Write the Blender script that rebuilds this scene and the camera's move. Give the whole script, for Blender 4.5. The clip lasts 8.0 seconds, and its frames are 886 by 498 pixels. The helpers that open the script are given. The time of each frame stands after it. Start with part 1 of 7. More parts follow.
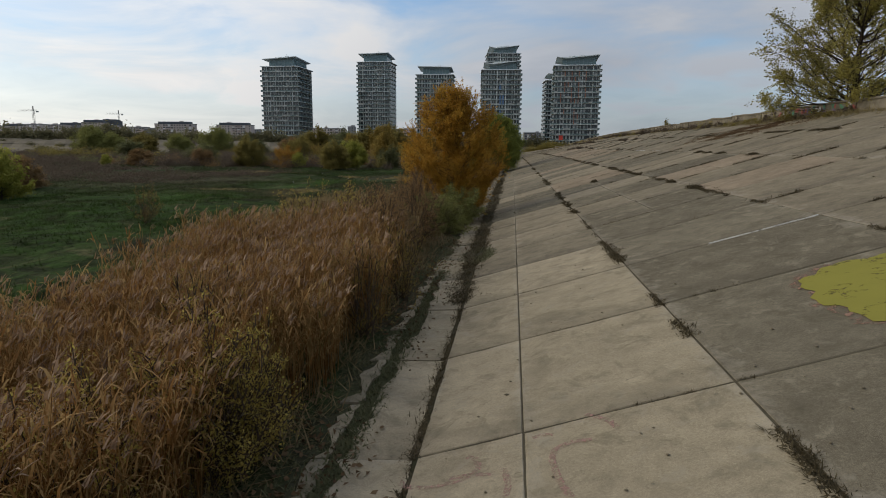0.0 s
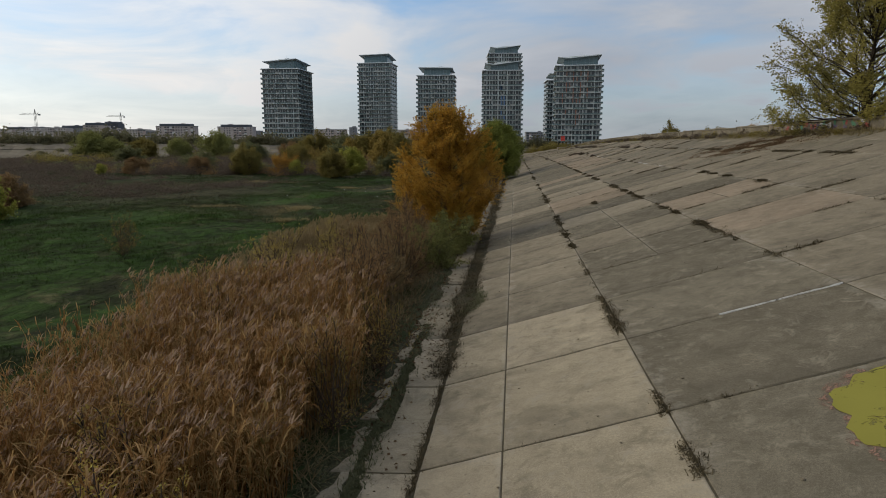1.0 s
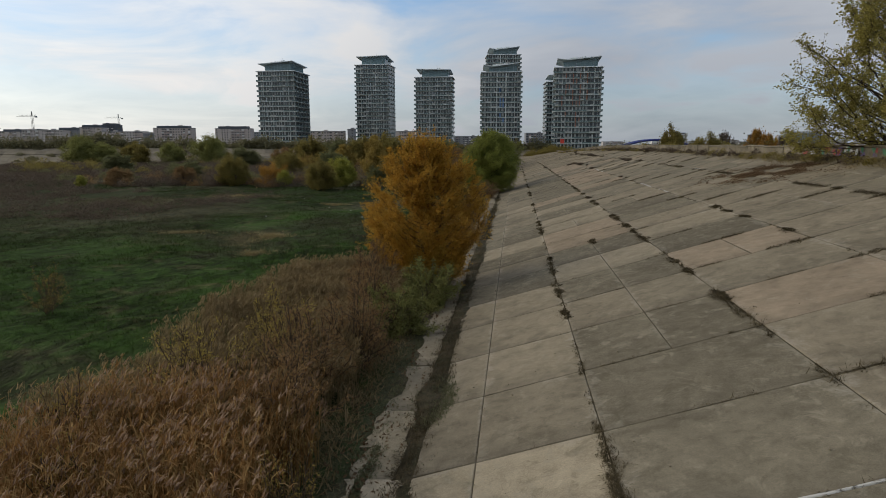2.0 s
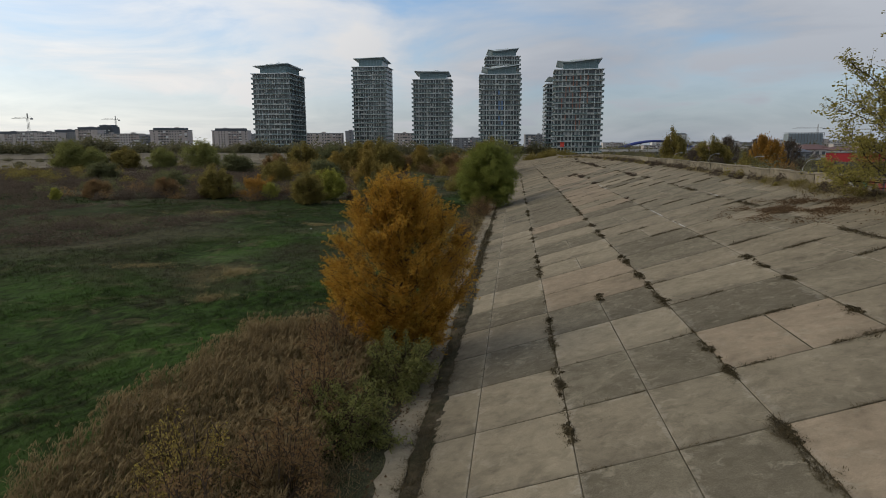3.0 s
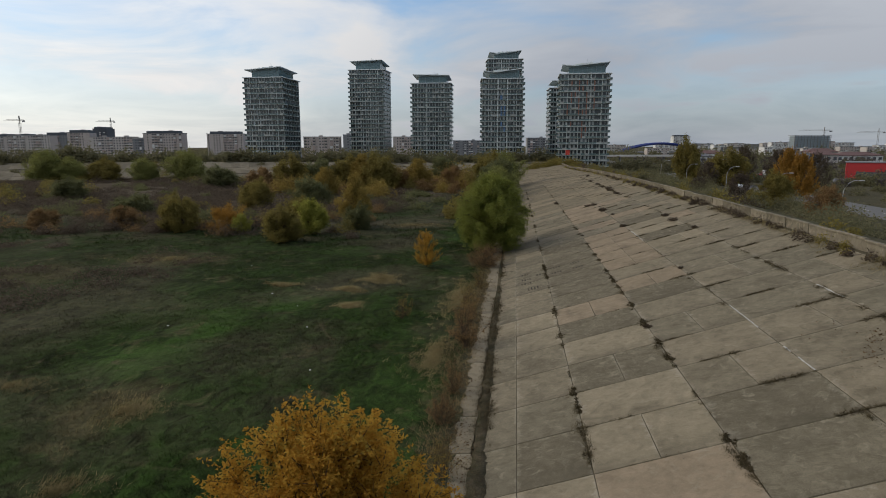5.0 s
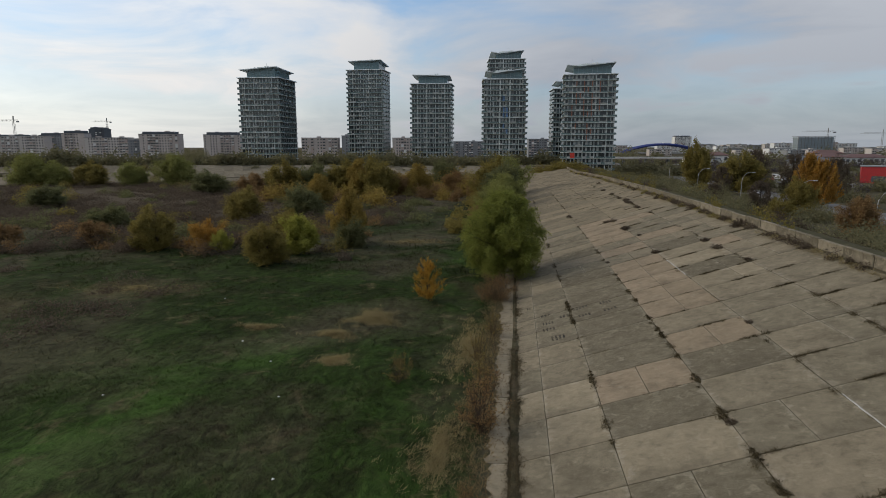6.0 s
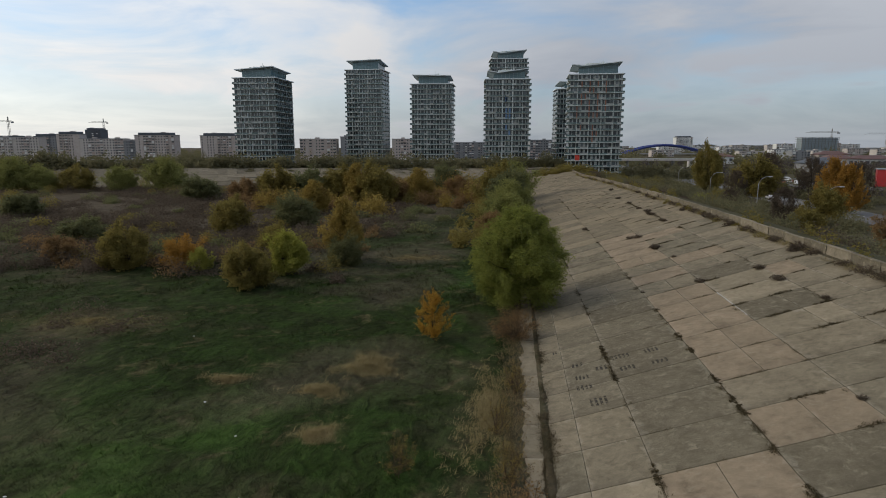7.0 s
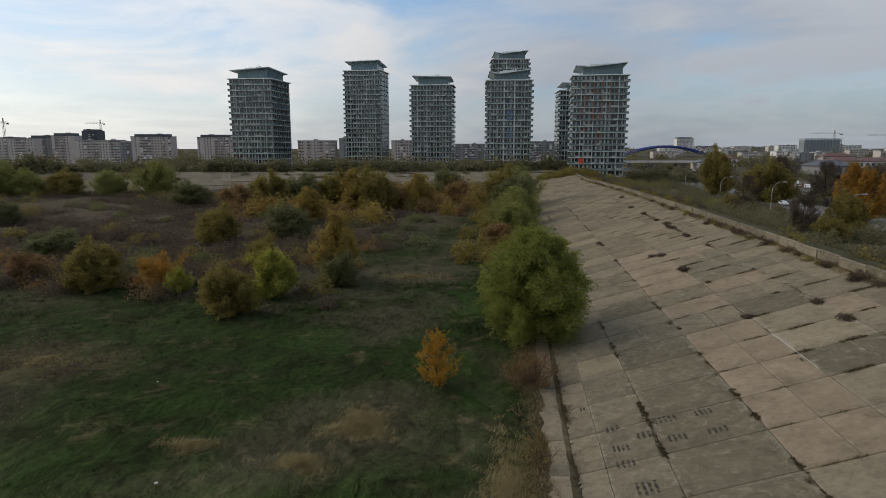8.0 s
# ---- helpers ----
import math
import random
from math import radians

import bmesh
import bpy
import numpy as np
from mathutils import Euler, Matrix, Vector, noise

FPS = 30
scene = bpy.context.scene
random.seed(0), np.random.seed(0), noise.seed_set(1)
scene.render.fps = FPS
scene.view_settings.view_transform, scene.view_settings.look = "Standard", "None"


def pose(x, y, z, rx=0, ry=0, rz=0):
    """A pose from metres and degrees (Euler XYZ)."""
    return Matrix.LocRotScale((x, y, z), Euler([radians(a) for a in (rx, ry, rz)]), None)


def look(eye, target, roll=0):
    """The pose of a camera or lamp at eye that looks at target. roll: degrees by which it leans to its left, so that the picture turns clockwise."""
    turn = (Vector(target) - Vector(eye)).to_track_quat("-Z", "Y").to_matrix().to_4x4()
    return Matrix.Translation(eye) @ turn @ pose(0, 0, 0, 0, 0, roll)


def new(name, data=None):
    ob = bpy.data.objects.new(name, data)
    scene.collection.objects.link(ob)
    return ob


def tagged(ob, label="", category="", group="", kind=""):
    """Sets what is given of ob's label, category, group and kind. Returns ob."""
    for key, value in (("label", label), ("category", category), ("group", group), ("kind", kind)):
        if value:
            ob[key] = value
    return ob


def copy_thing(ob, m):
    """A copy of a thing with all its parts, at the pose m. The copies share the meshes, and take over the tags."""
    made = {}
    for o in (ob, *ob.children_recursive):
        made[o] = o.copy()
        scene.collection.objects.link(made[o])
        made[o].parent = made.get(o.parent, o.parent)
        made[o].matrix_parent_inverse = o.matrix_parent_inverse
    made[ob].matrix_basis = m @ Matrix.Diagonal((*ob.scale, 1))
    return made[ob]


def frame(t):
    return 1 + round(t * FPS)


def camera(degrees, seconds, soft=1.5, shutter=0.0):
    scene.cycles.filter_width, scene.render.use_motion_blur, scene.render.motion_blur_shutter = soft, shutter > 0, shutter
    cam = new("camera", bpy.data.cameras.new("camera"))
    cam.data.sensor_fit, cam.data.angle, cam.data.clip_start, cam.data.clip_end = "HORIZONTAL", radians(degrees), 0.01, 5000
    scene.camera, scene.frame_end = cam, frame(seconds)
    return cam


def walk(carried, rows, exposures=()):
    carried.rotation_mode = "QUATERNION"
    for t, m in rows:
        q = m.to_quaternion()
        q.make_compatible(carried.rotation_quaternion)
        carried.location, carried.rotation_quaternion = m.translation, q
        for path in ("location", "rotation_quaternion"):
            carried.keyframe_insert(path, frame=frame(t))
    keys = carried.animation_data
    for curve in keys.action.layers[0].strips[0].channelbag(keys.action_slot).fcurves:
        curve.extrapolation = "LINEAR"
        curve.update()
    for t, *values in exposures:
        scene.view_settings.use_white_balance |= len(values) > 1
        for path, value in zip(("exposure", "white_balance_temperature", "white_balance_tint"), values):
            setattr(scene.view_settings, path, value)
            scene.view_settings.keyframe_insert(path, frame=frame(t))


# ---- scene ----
# ---- camera ----
cam = camera(73.23, 8.0, soft=0.6)
PATH = [
    (0.0, 0.00, 0.00, 4.75, 6.55, -9.83, -0.45),
    (0.5, 0.10, 0.40, 5.43, 6.65, -9.90, -0.24),
    (1.0, 0.38, 2.11, 6.26, 6.77, -9.93, -0.03),
    (1.5, 0.74, 4.49, 7.23, 6.80, -9.97, 0.06),
    (3.0, 1.41, 13.55, 10.10, 6.77, -9.94, 0.17),
    (3.5, 1.40, 17.20, 11.10, 6.76, -9.94, 0.15),
    (4.0, 1.19, 21.17, 12.12, 6.79, -9.96, 0.11),
    (4.5, 0.68, 25.21, 13.12, 6.77, -9.96, 0.06),
    (5.0, -0.04, 29.59, 14.21, 6.82, -9.95, 0.12),
    (6.5, -2.62, 44.56, 16.00, 6.78, -9.96, 0.05),
    (7.0, -3.53, 49.02, 16.43, 6.76, -9.93, 0.07),
    (7.5, -4.31, 53.07, 16.93, 6.76, -9.88, 0.08),
    (8.0, -4.88, 56.60, 17.39, 6.71, -9.86, 0.07),
]
walk(cam, [(t, pose(x, y, z, 90 + p, r, w)) for t, x, y, z, w, p, r in PATH])

# ---- sky and sun ----
SUN_TO = Vector((-0.80, 0.05, 0.52)).normalized()
world = bpy.data.worlds.new("sky")
scene.world = world
world.use_nodes = True


class Nodes:
    """A short way to write node trees."""

    def __init__(self, tree):
        self.tree = tree
        tree.nodes.clear()

    def add(self, kind, inputs=(), operation="", blend=""):
        n = self.tree.nodes.new("ShaderNode" + kind)
        if operation:
            n.operation = operation
        if blend:
            n.blend_type = blend
        for k, v in dict(inputs).items():
            if isinstance(v, bpy.types.NodeSocket):
                self.tree.links.new(v, n.inputs[k])
            else:
                n.inputs[k].default_value = v
        return n

    def math(self, op, a, b=0.0, c=0.0, clamp=False):
        n = self.add("Math", {0: a, 1: b, 2: c}, operation=op)
        n.use_clamp = clamp
        return n.outputs[0]

    def mix(self, fac, a, b, blend="MIX"):
        n = self.add("MixRGB", {0: fac, 1: a, 2: b}, blend=blend)
        return n.outputs[0]

    def noise(self, vec, scale, detail=4.0, rough=0.55, distort=0.0):
        return self.add("TexNoise", {"Vector": vec, "Scale": scale, "Detail": detail, "Roughness": rough, "Distortion": distort}).outputs["Fac"]

    def ramp(self, fac, *stops):
        n = self.add("ValToRGB", {0: fac})
        e = n.color_ramp.elements
        while len(e) < len(stops):
            e.new(0.5)
        for k, (p, col) in zip(e, stops):
            k.position = p
            k.color = (col, col, col, 1) if isinstance(col, (int, float)) else (*col, 1)
        return n.outputs[0]


w = Nodes(world.node_tree)
way = w.add("TexCoord").outputs["Generated"]
sep = w.add("SeparateXYZ", {0: way})
height = w.math("MAXIMUM", sep.outputs[2], 0.0)
lift = w.math("ADD", height, 0.16)
flat = w.add("CombineXYZ", {0: w.math("DIVIDE", sep.outputs[0], lift), 1: w.math("DIVIDE", sep.outputs[1], lift), 2: 0.3})
sky = w.add("TexSky")
sky.sky_type, sky.sun_disc, sky.dust_density = "NISHITA", False, 1.0
sky.sun_elevation, sky.sun_rotation = math.asin(SUN_TO.z), math.atan2(SUN_TO.x, SUN_TO.y)
blue = w.mix(1.0, sky.outputs[0], (0.106, 0.128, 0.147, 1), "MULTIPLY")
veil = w.noise(flat.outputs[0], 0.36, 4.0, 0.5, 0.35)
puffs = w.noise(flat.outputs[0], 0.95, 6.0, 0.56, 0.45)
cover = w.ramp(w.math("ADD", w.math("MULTIPLY", veil, 0.6), w.math("MULTIPLY", puffs, 0.4)), (0.42, 0.08), (0.49, 0.65), (0.55, 1.0))
toward = w.add("VectorMath", {0: way, 1: SUN_TO}, operation="DOT_PRODUCT").outputs["Value"]
glow = w.ramp(toward, (0.06, 0.0), (0.75, 1.0))
tone = w.ramp(puffs, (0.36, (0.82, 0.85, 0.89)), (0.58, (1.07, 1.07, 1.065)))
shade = w.mix(w.ramp(height, (0.03, 0.0), (0.30, 1.0)), (0.350, 0.376, 0.424, 1), (0.500, 0.532, 0.590, 1))
grey = w.mix(glow, shade, (1.03, 0.995, 0.955, 1))
cloud = w.mix(1.0, grey, tone, "MULTIPLY")
rim = w.ramp(height, (0.0, 0.9), (0.10, 0.6), (0.26, 0.0))
cover = w.math("MAXIMUM", cover, rim)
sky_colour = w.mix(cover, blue, cloud)
bg = w.add("Background", {0: sky_colour, 1: 0.99})
w.tree.links.new(bg.outputs[0], w.add("OutputWorld").inputs[0])

sun = new("sun", bpy.data.lights.new("sun", "SUN"))
sun.data.energy, sun.data.angle, sun.data.color = 1.36, radians(50), (1.0, 0.86, 0.65)
sun.matrix_world = look((0, 0, 60), Vector((0, 0, 60)) - SUN_TO)

# ---- materials ----


def material(name):
    m = bpy.data.materials.new(name)
    m.use_nodes = True
    return m, Nodes(m.node_tree)


def finish(n, colour, rough=0.9, bump=None, strength=0.3, distance=0.02, metallic=0.0, leafy=0.0, spec=0.04):
    ins = {"Base Color": colour, "Roughness": rough, "Metallic": metallic, "Specular IOR Level": spec}
    if bump is not None:
        ins["Normal"] = n.add("Bump", {"Height": bump, "Strength": strength, "Distance": distance}).outputs[0]
    shader = n.add("BsdfPrincipled", ins).outputs[0]
    if leafy:
        thin = n.add("BsdfTranslucent", {0: colour}).outputs[0]
        shader = n.add("MixShader", {0: leafy, 1: shader, 2: thin}).outputs[0]
    n.tree.links.new(shader, n.add("OutputMaterial").inputs[0])


def concrete(name, dark, light, per_object=True, stain=1.0, mottle=0.65, grain=0.55, worn=0.0):
    m, n = material(name)
    pos = n.add("NewGeometry").outputs["Position"]
    if per_object:
        rnd = n.add("ObjectInfo").outputs["Random"]
    else:
        rnd = n.add("NewGeometry").outputs["Random Per Island"]
    shift = n.add("VectorMath", {0: pos, 1: n.add("CombineXYZ", {0: n.math("MULTIPLY", rnd, 37.0), 1: n.math("MULTIPLY", rnd, 91.0)}).outputs[0]}, operation="ADD").outputs[0]
    base = n.mix(rnd, (*dark, 1), (*light, 1))
    big = n.noise(shift, 0.45, 5, 0.62, 0.4)
    mid = n.noise(shift, 2.2, 6, 0.68, 0.3)
    fine = n.noise(pos, 26.0, 5, 0.75)
    speck = n.noise(pos, 95.0, 2, 0.6)
    col = n.mix(1.0, base, n.ramp(big, (0.32, 0.80), (0.46, 0.97), (0.54, 1.02), (0.70, 1.12)), "MULTIPLY")
    col = n.mix(1.0, col, n.ramp(mid, (0.30, 0.82), (0.46, 0.98), (0.54, 1.02), (0.72, 1.12)), "MULTIPLY")
    col = n.mix(1.0, col, n.ramp(fine, (0.25, 1 - 0.28 * grain), (0.75, 1 + 0.22 * grain)), "MULTIPLY")
    col = n.mix(1.0, col, n.ramp(speck, (0.3, 1 - 0.28 * grain), (0.7, 1 + 0.26 * grain)), "MULTIPLY")
    blotch = n.noise(shift, 0.9, 7, 0.72, 1.1)
    col = n.mix(1.0, col, n.ramp(blotch, (0.36, 0.90), (0.45, 0.985), (0.55, 1.01), (0.66, 1.08)), "MULTIPLY")
    # rain streaks down the fall of the slab
    run = n.add("Mapping", {0: shift, 3: (0.6, 1.8, 1.0)}).outputs[0]
    col = n.mix(1.0, col, n.ramp(n.noise(run, 1.6, 4, 0.6, 0.2), (0.34, 0.94), (0.6, 1.03)), "MULTIPLY")
    spots = n.ramp(n.noise(shift, 5.5, 3, 0.5, 1.2), (0.70, 0.0), (0.78, 0.4 * stain))
    col = n.mix(spots, col, (0.085, 0.078, 0.062, 1))
    pale = n.ramp(n.noise(shift, 1.7, 8, 0.78, 0.6), (0.54, 0.0), (0.64, 0.5 * stain))
    col = n.mix(pale, col, (0.285, 0.250, 0.182, 1))
    if worn:
        # chalky wear that eats in from the rims of a slab, and grime along its lower side
        g = n.add("SeparateXYZ", {0: n.add("TexCoord").outputs["Generated"]})
        across = n.math("MINIMUM", g.outputs[0], n.math("SUBTRACT", 1.0, g.outputs[0]))
        rim = n.math("MINIMUM", across, n.math("SUBTRACT", 1.0, g.outputs[1]))
        eaten = n.math("ADD", rim, n.math("MULTIPLY", n.math("SUBTRACT", n.noise(shift, 1.3, 6, 0.7, 0.8), 0.42), 0.55))
        chalk = n.math("MULTIPLY", n.ramp(eaten, (0.0, 0.5 * worn), (0.05, 0.34 * worn), (0.09, 0.0)), n.ramp(n.noise(pos, 9.0, 5, 0.75), (0.36, 0.25), (0.6, 1.0)))
        col = n.mix(chalk, col, (0.39, 0.355, 0.285, 1))
        foot = n.math("ADD", g.outputs[1], n.math("MULTIPLY", n.math("SUBTRACT", n.noise(shift, 0.9, 5, 0.65, 0.9), 0.5), 0.9))
        col = n.mix(n.ramp(foot, (0.02, 0.42 * worn), (0.30, 0.0)), col, (0.098, 0.086, 0.062, 1))
    damp = n.ramp(n.noise(shift, 1.4, 8, 0.75, 0.5), (0.37, 0.42 * mottle), (0.48, 0.0))
    col = n.mix(damp, col, (0.090, 0.079, 0.053, 1))
    finish(n, col, 0.93, n.math("ADD", n.math("MULTIPLY", mid, 0.6), n.math("ADD", n.math("MULTIPLY", fine, 0.5), n.math("MULTIPLY", speck, 0.35))), 0.2 + 0.4 * grain, 0.014)
    return m


M_SLAB = concrete("concrete", (0.160, 0.140, 0.099), (0.212, 0.179, 0.125), mottle=0.9, grain=0.8, worn=0.8)
M_SLAB_LIGHT = concrete("concrete_pale", (0.274, 0.233, 0.158), (0.330, 0.279, 0.192), stain=1.4, mottle=0.95, grain=0.9, worn=0.7)
M_SLAB_PALE = concrete("concrete_bleached", (0.208, 0.177, 0.123), (0.249, 0.211, 0.147), worn=0.9)
M_SLAB_WARM = concrete("concrete_sandy", (0.219, 0.175, 0.121), (0.253, 0.201, 0.140), mottle=0.4, worn=0.5)
M_SLAB_DARK = concrete("concrete_weathered", (0.132, 0.114, 0.080), (0.167, 0.145, 0.102), mottle=1.3, grain=1.15, worn=0.7)
M_SLAB_FAR = concrete("concrete_joined", (0.153, 0.130, 0.090), (0.228, 0.189, 0.128), per_object=False)
M_PARAPET = concrete("concrete_parapet", (0.140, 0.122, 0.090), (0.240, 0.208, 0.155), stain=2.0, mottle=1.4)
M_BANK = concrete("concrete_bank", (0.150, 0.131, 0.096), (0.230, 0.198, 0.144), per_object=False)


def meadow_colour(n, pos):
    """Green and dry patches of the meadow, by the place."""
    s = n.add("SeparateXYZ", {0: pos})
    broad = n.noise(pos, 0.045, 4, 0.6, 0.5)
    patch = n.noise(pos, 0.21, 5, 0.62, 0.8)
    fine = n.noise(pos, 2.6, 4, 0.6)
    # long tufts, laid over by wind and rain
    laid = n.add("Mapping", {0: pos, 2: (0, 0, 0.9), 3: (1.0, 0.62, 1.0)}).outputs[0]
    combed = n.noise(laid, 0.85, 4, 0.6, 1.2)
    flat = n.add("CombineXYZ", {0: s.outputs[0], 1: s.outputs[1], 2: 0.0}).outputs[0]

    def spot(cx, cy, rx, ry, most):
        d = n.add("VectorMath", {0: n.add("VectorMath", {0: flat, 1: (cx, cy, 0)}, operation="SUBTRACT").outputs[0], 1: (1 / rx, 1 / ry, 0)}, operation="MULTIPLY").outputs[0]
        far = n.add("VectorMath", {0: d}, operation="LENGTH").outputs["Value"]
        far = n.math("ADD", far, n.math("MULTIPLY", n.math("SUBTRACT", patch, 0.5), 1.4))
        return n.ramp(far, (0.45, most), (1.0, 0.0))
    green = n.mix(n.ramp(patch, (0.40, 0.0), (0.62, 1.0)), (0.022, 0.029, 0.010, 1), (0.028, 0.048, 0.012, 1))
    lush = n.ramp(n.math("MULTIPLY", s.outputs[1], 0.01), (0.45, 0.8), (0.95, 0.1))
    green = n.mix(n.math("MULTIPLY", lush, n.ramp(combed, (0.38, 0.0), (0.62, 1.0))), green, (0.035, 0.067, 0.014, 1))
    for place in ((-25, 65, 3.5, 4.5, 0.7), (-23.7, 73, 3.2, 6, 0.8), (-20.5, 81, 3.5, 5, 0.6), (-30, 77, 7, 6, 0.35), (-16, 41, 5, 6, 0.4), (-30, 52, 8, 7, 0.35), (-10, 118, 5, 6, 0.35)):
        green = n.mix(spot(*place), green, (0.048, 0.090, 0.019, 1))
    dry = n.mix(fine, (0.085, 0.070, 0.036, 1), (0.16, 0.13, 0.07, 1))
    brown = n.mix(patch, (0.070, 0.056, 0.041, 1), (0.122, 0.099, 0.067, 1))
    west = n.ramp(n.math("MULTIPLY_ADD", s.outputs[0], -0.01, -0.1), (0.05, 0.3), (0.4, 1.0))
    wild = n.math("MULTIPLY_ADD", n.math("SUBTRACT", s.outputs[1], 112.0), n.math("MULTIPLY", west, 0.018), n.math("MULTIPLY", n.math("SUBTRACT", broad, 0.5), 2.2), clamp=True)
    spots = n.ramp(n.noise(pos, 0.33, 5, 0.65, 0.9), (0.56, 0.0), (0.68, 0.55))
    tall = n.ramp(broad, (0.48, 0.0), (0.60, 0.4))
    field = n.math("MULTIPLY", n.ramp(n.math("MULTIPLY_ADD", s.outputs[0], -0.01, n.math("MULTIPLY", n.math("SUBTRACT", patch, 0.5), 0.25)), (0.30, 0.0), (0.42, 0.3)), n.ramp(n.math("MULTIPLY_ADD", s.outputs[1], 0.01, n.math("MULTIPLY", n.math("SUBTRACT", patch, 0.5), 0.2)), (0.50, 0.0), (0.62, 1.0), (0.84, 1.0), (0.98, 0.2)))
    col = n.mix(spots, green, dry)
    col = n.mix(field, col, brown)
    col = n.mix(tall, col, brown)
    col = n.mix(wild, col, brown)
    for place in ((-21.8, 57.5, 3.0, 4.0, 0.6), (-43, 99, 10, 5, 0.5), (-18, 134, 7, 4, 0.55), (-23.5, 87.3, 1.6, 1.6, 0.5), (-14.4, 91, 2.6, 2.2, 0.6), (-55, 88, 9, 8, 0.4), (-14.5, 80, 2.0, 1.6, 0.5)):
        col = n.mix(spot(*place), col, dry)
    # tuft relief put into the colour: shade in the hollows, light on the ridges
    col = n.mix(1.0, col, n.ramp(combed, (0.30, 0.62), (0.5, 1.0), (0.70, 1.25)), "MULTIPLY")
    return n.mix(1.0, col, n.ramp(fine, (0.2, 0.70), (0.75, 1.08)), "MULTIPLY"), fine, patch, combed


def ground_material():
    m, n = material("meadow")
    pos = n.add("NewGeometry").outputs["Position"]
    col, fine, patch, combed = meadow_colour(n, pos)
    s = n.add("SeparateXYZ", {0: pos})
    # bare soil at the foot of the concrete and between the slabs
    edge = n.math("ADD", s.outputs[0], n.math("MULTIPLY", n.math("SUBTRACT", n.noise(pos, 0.9, 4), 0.5), 2.4))
    soil = n.ramp(n.math("MULTIPLY_ADD", edge, 0.4, 1.6), (0.0, 0.0), (0.7, 1.0))
    inside = n.math("LESS_THAN", s.outputs[0], 23.5)
    soil_colour = n.mix(fine, (0.046, 0.041, 0.026, 1), (0.12, 0.102, 0.070, 1))
    col = n.mix(n.math("MULTIPLY", soil, inside), col, soil_colour)
    # dust and verges outside the dam
    out = n.ramp(n.math("MULTIPLY", n.math("SUBTRACT", s.outputs[0], 22.0), 0.2), (0.0, 0.0), (1.0, 0.85))
    col = n.mix(out, col, n.mix(patch, (0.052, 0.050, 0.028, 1), (0.115, 0.100, 0.064, 1)))
    lumps = n.noise(pos, 0.8, 4, 0.6, 0.4)
    finish(n, col, 0.97, n.math("ADD", n.math("MULTIPLY", fine, 0.3), n.math("ADD", n.math("MULTIPLY", lumps, 0.6), n.math("MULTIPLY", combed, 0.5))), 1.0, 0.5)
    return m


M_GROUND = ground_material()


def grass_material():
    m, n = material("grass_blades")
    pos = n.add("NewGeometry").outputs["Position"]
    col, fine, patch, combed = meadow_colour(n, pos)
    rnd = n.add("NewGeometry").outputs["Random Per Island"]
    col = n.mix(1.0, col, n.ramp(rnd, (0.0, 1.1), (1.0, 1.75)), "MULTIPLY")
    finish(n, col, 0.85, leafy=0.25)
    return m


M_GRASS = grass_material()


def soil_material():
    m, n = material("damp_soil")
    pos = n.add("NewGeometry").outputs["Position"]
    big, fine = n.noise(pos, 1.1, 4, 0.6, 0.6), n.noise(pos, 14.0, 5, 0.7)
    col = n.mix(n.ramp(big, (0.38, 0.0), (0.62, 1.0)), (0.042, 0.043, 0.024, 1), (0.094, 0.077, 0.052, 1))
    col = n.mix(1.0, col, n.ramp(fine, (0.3, 0.65), (0.7, 1.4)), "MULTIPLY")
    finish(n, col, 0.97, fine, 0.9, 0.05)
    return m


M_SOIL = soil_material()


def leaves(name, *tints, rough=0.75, leafy=0.3, patchy=0.35):
    """Leaf colours spread over the single leaves and, more slowly, over the crown."""
    m, n = material(name)
    geo = n.add("NewGeometry")
    slow = n.noise(geo.outputs["Position"], 0.9, 3, 0.6)
    f = n.math("ADD", n.math("MULTIPLY", geo.outputs["Random Per Island"], 1 - patchy), n.math("MULTIPLY", n.ramp(slow, (0.3, 0.0), (0.7, 1.0)), patchy))
    k = len(tints) - 1
    col = n.ramp(f, *[(i / k, c) for i, c in enumerate(tints)])
    finish(n, col, rough, leafy=leafy)
    return m


def faded(name, colour, cover=0.5, scale=7.0):
    """Worn paint: patches of it are gone."""
    m, n = material(name)
    pos = n.add("NewGeometry").outputs["Position"]
    left = n.ramp(n.noise(pos, scale, 6, 0.75, 0.6), (0.62 - cover * 0.4, 0.0), (0.74 - cover * 0.4, 1.0))
    tint = n.mix(n.noise(pos, scale * 0.3, 3), tuple(c * 0.7 for c in colour) + (1,), (*colour, 1))
    coat = n.add("BsdfPrincipled", {"Base Color": tint, "Roughness": 0.85, "Specular IOR Level": 0.1}).outputs[0]
    bare = n.add("BsdfTransparent").outputs[0]
    n.tree.links.new(n.add("MixShader", {0: left, 1: bare, 2: coat}).outputs[0], n.add("OutputMaterial").inputs[0])
    return m


def bark(name, dark, light):
    m, n = material(name)
    pos = n.add("NewGeometry").outputs["Position"]
    stretch = n.add("Mapping", {0: pos, 3: (1, 1, 0.25)}).outputs[0]
    g = n.noise(stretch, 22.0, 5, 0.7)
    finish(n, n.mix(g, (*dark, 1), (*light, 1)), 0.95, g, 0.6, 0.02)
    return m


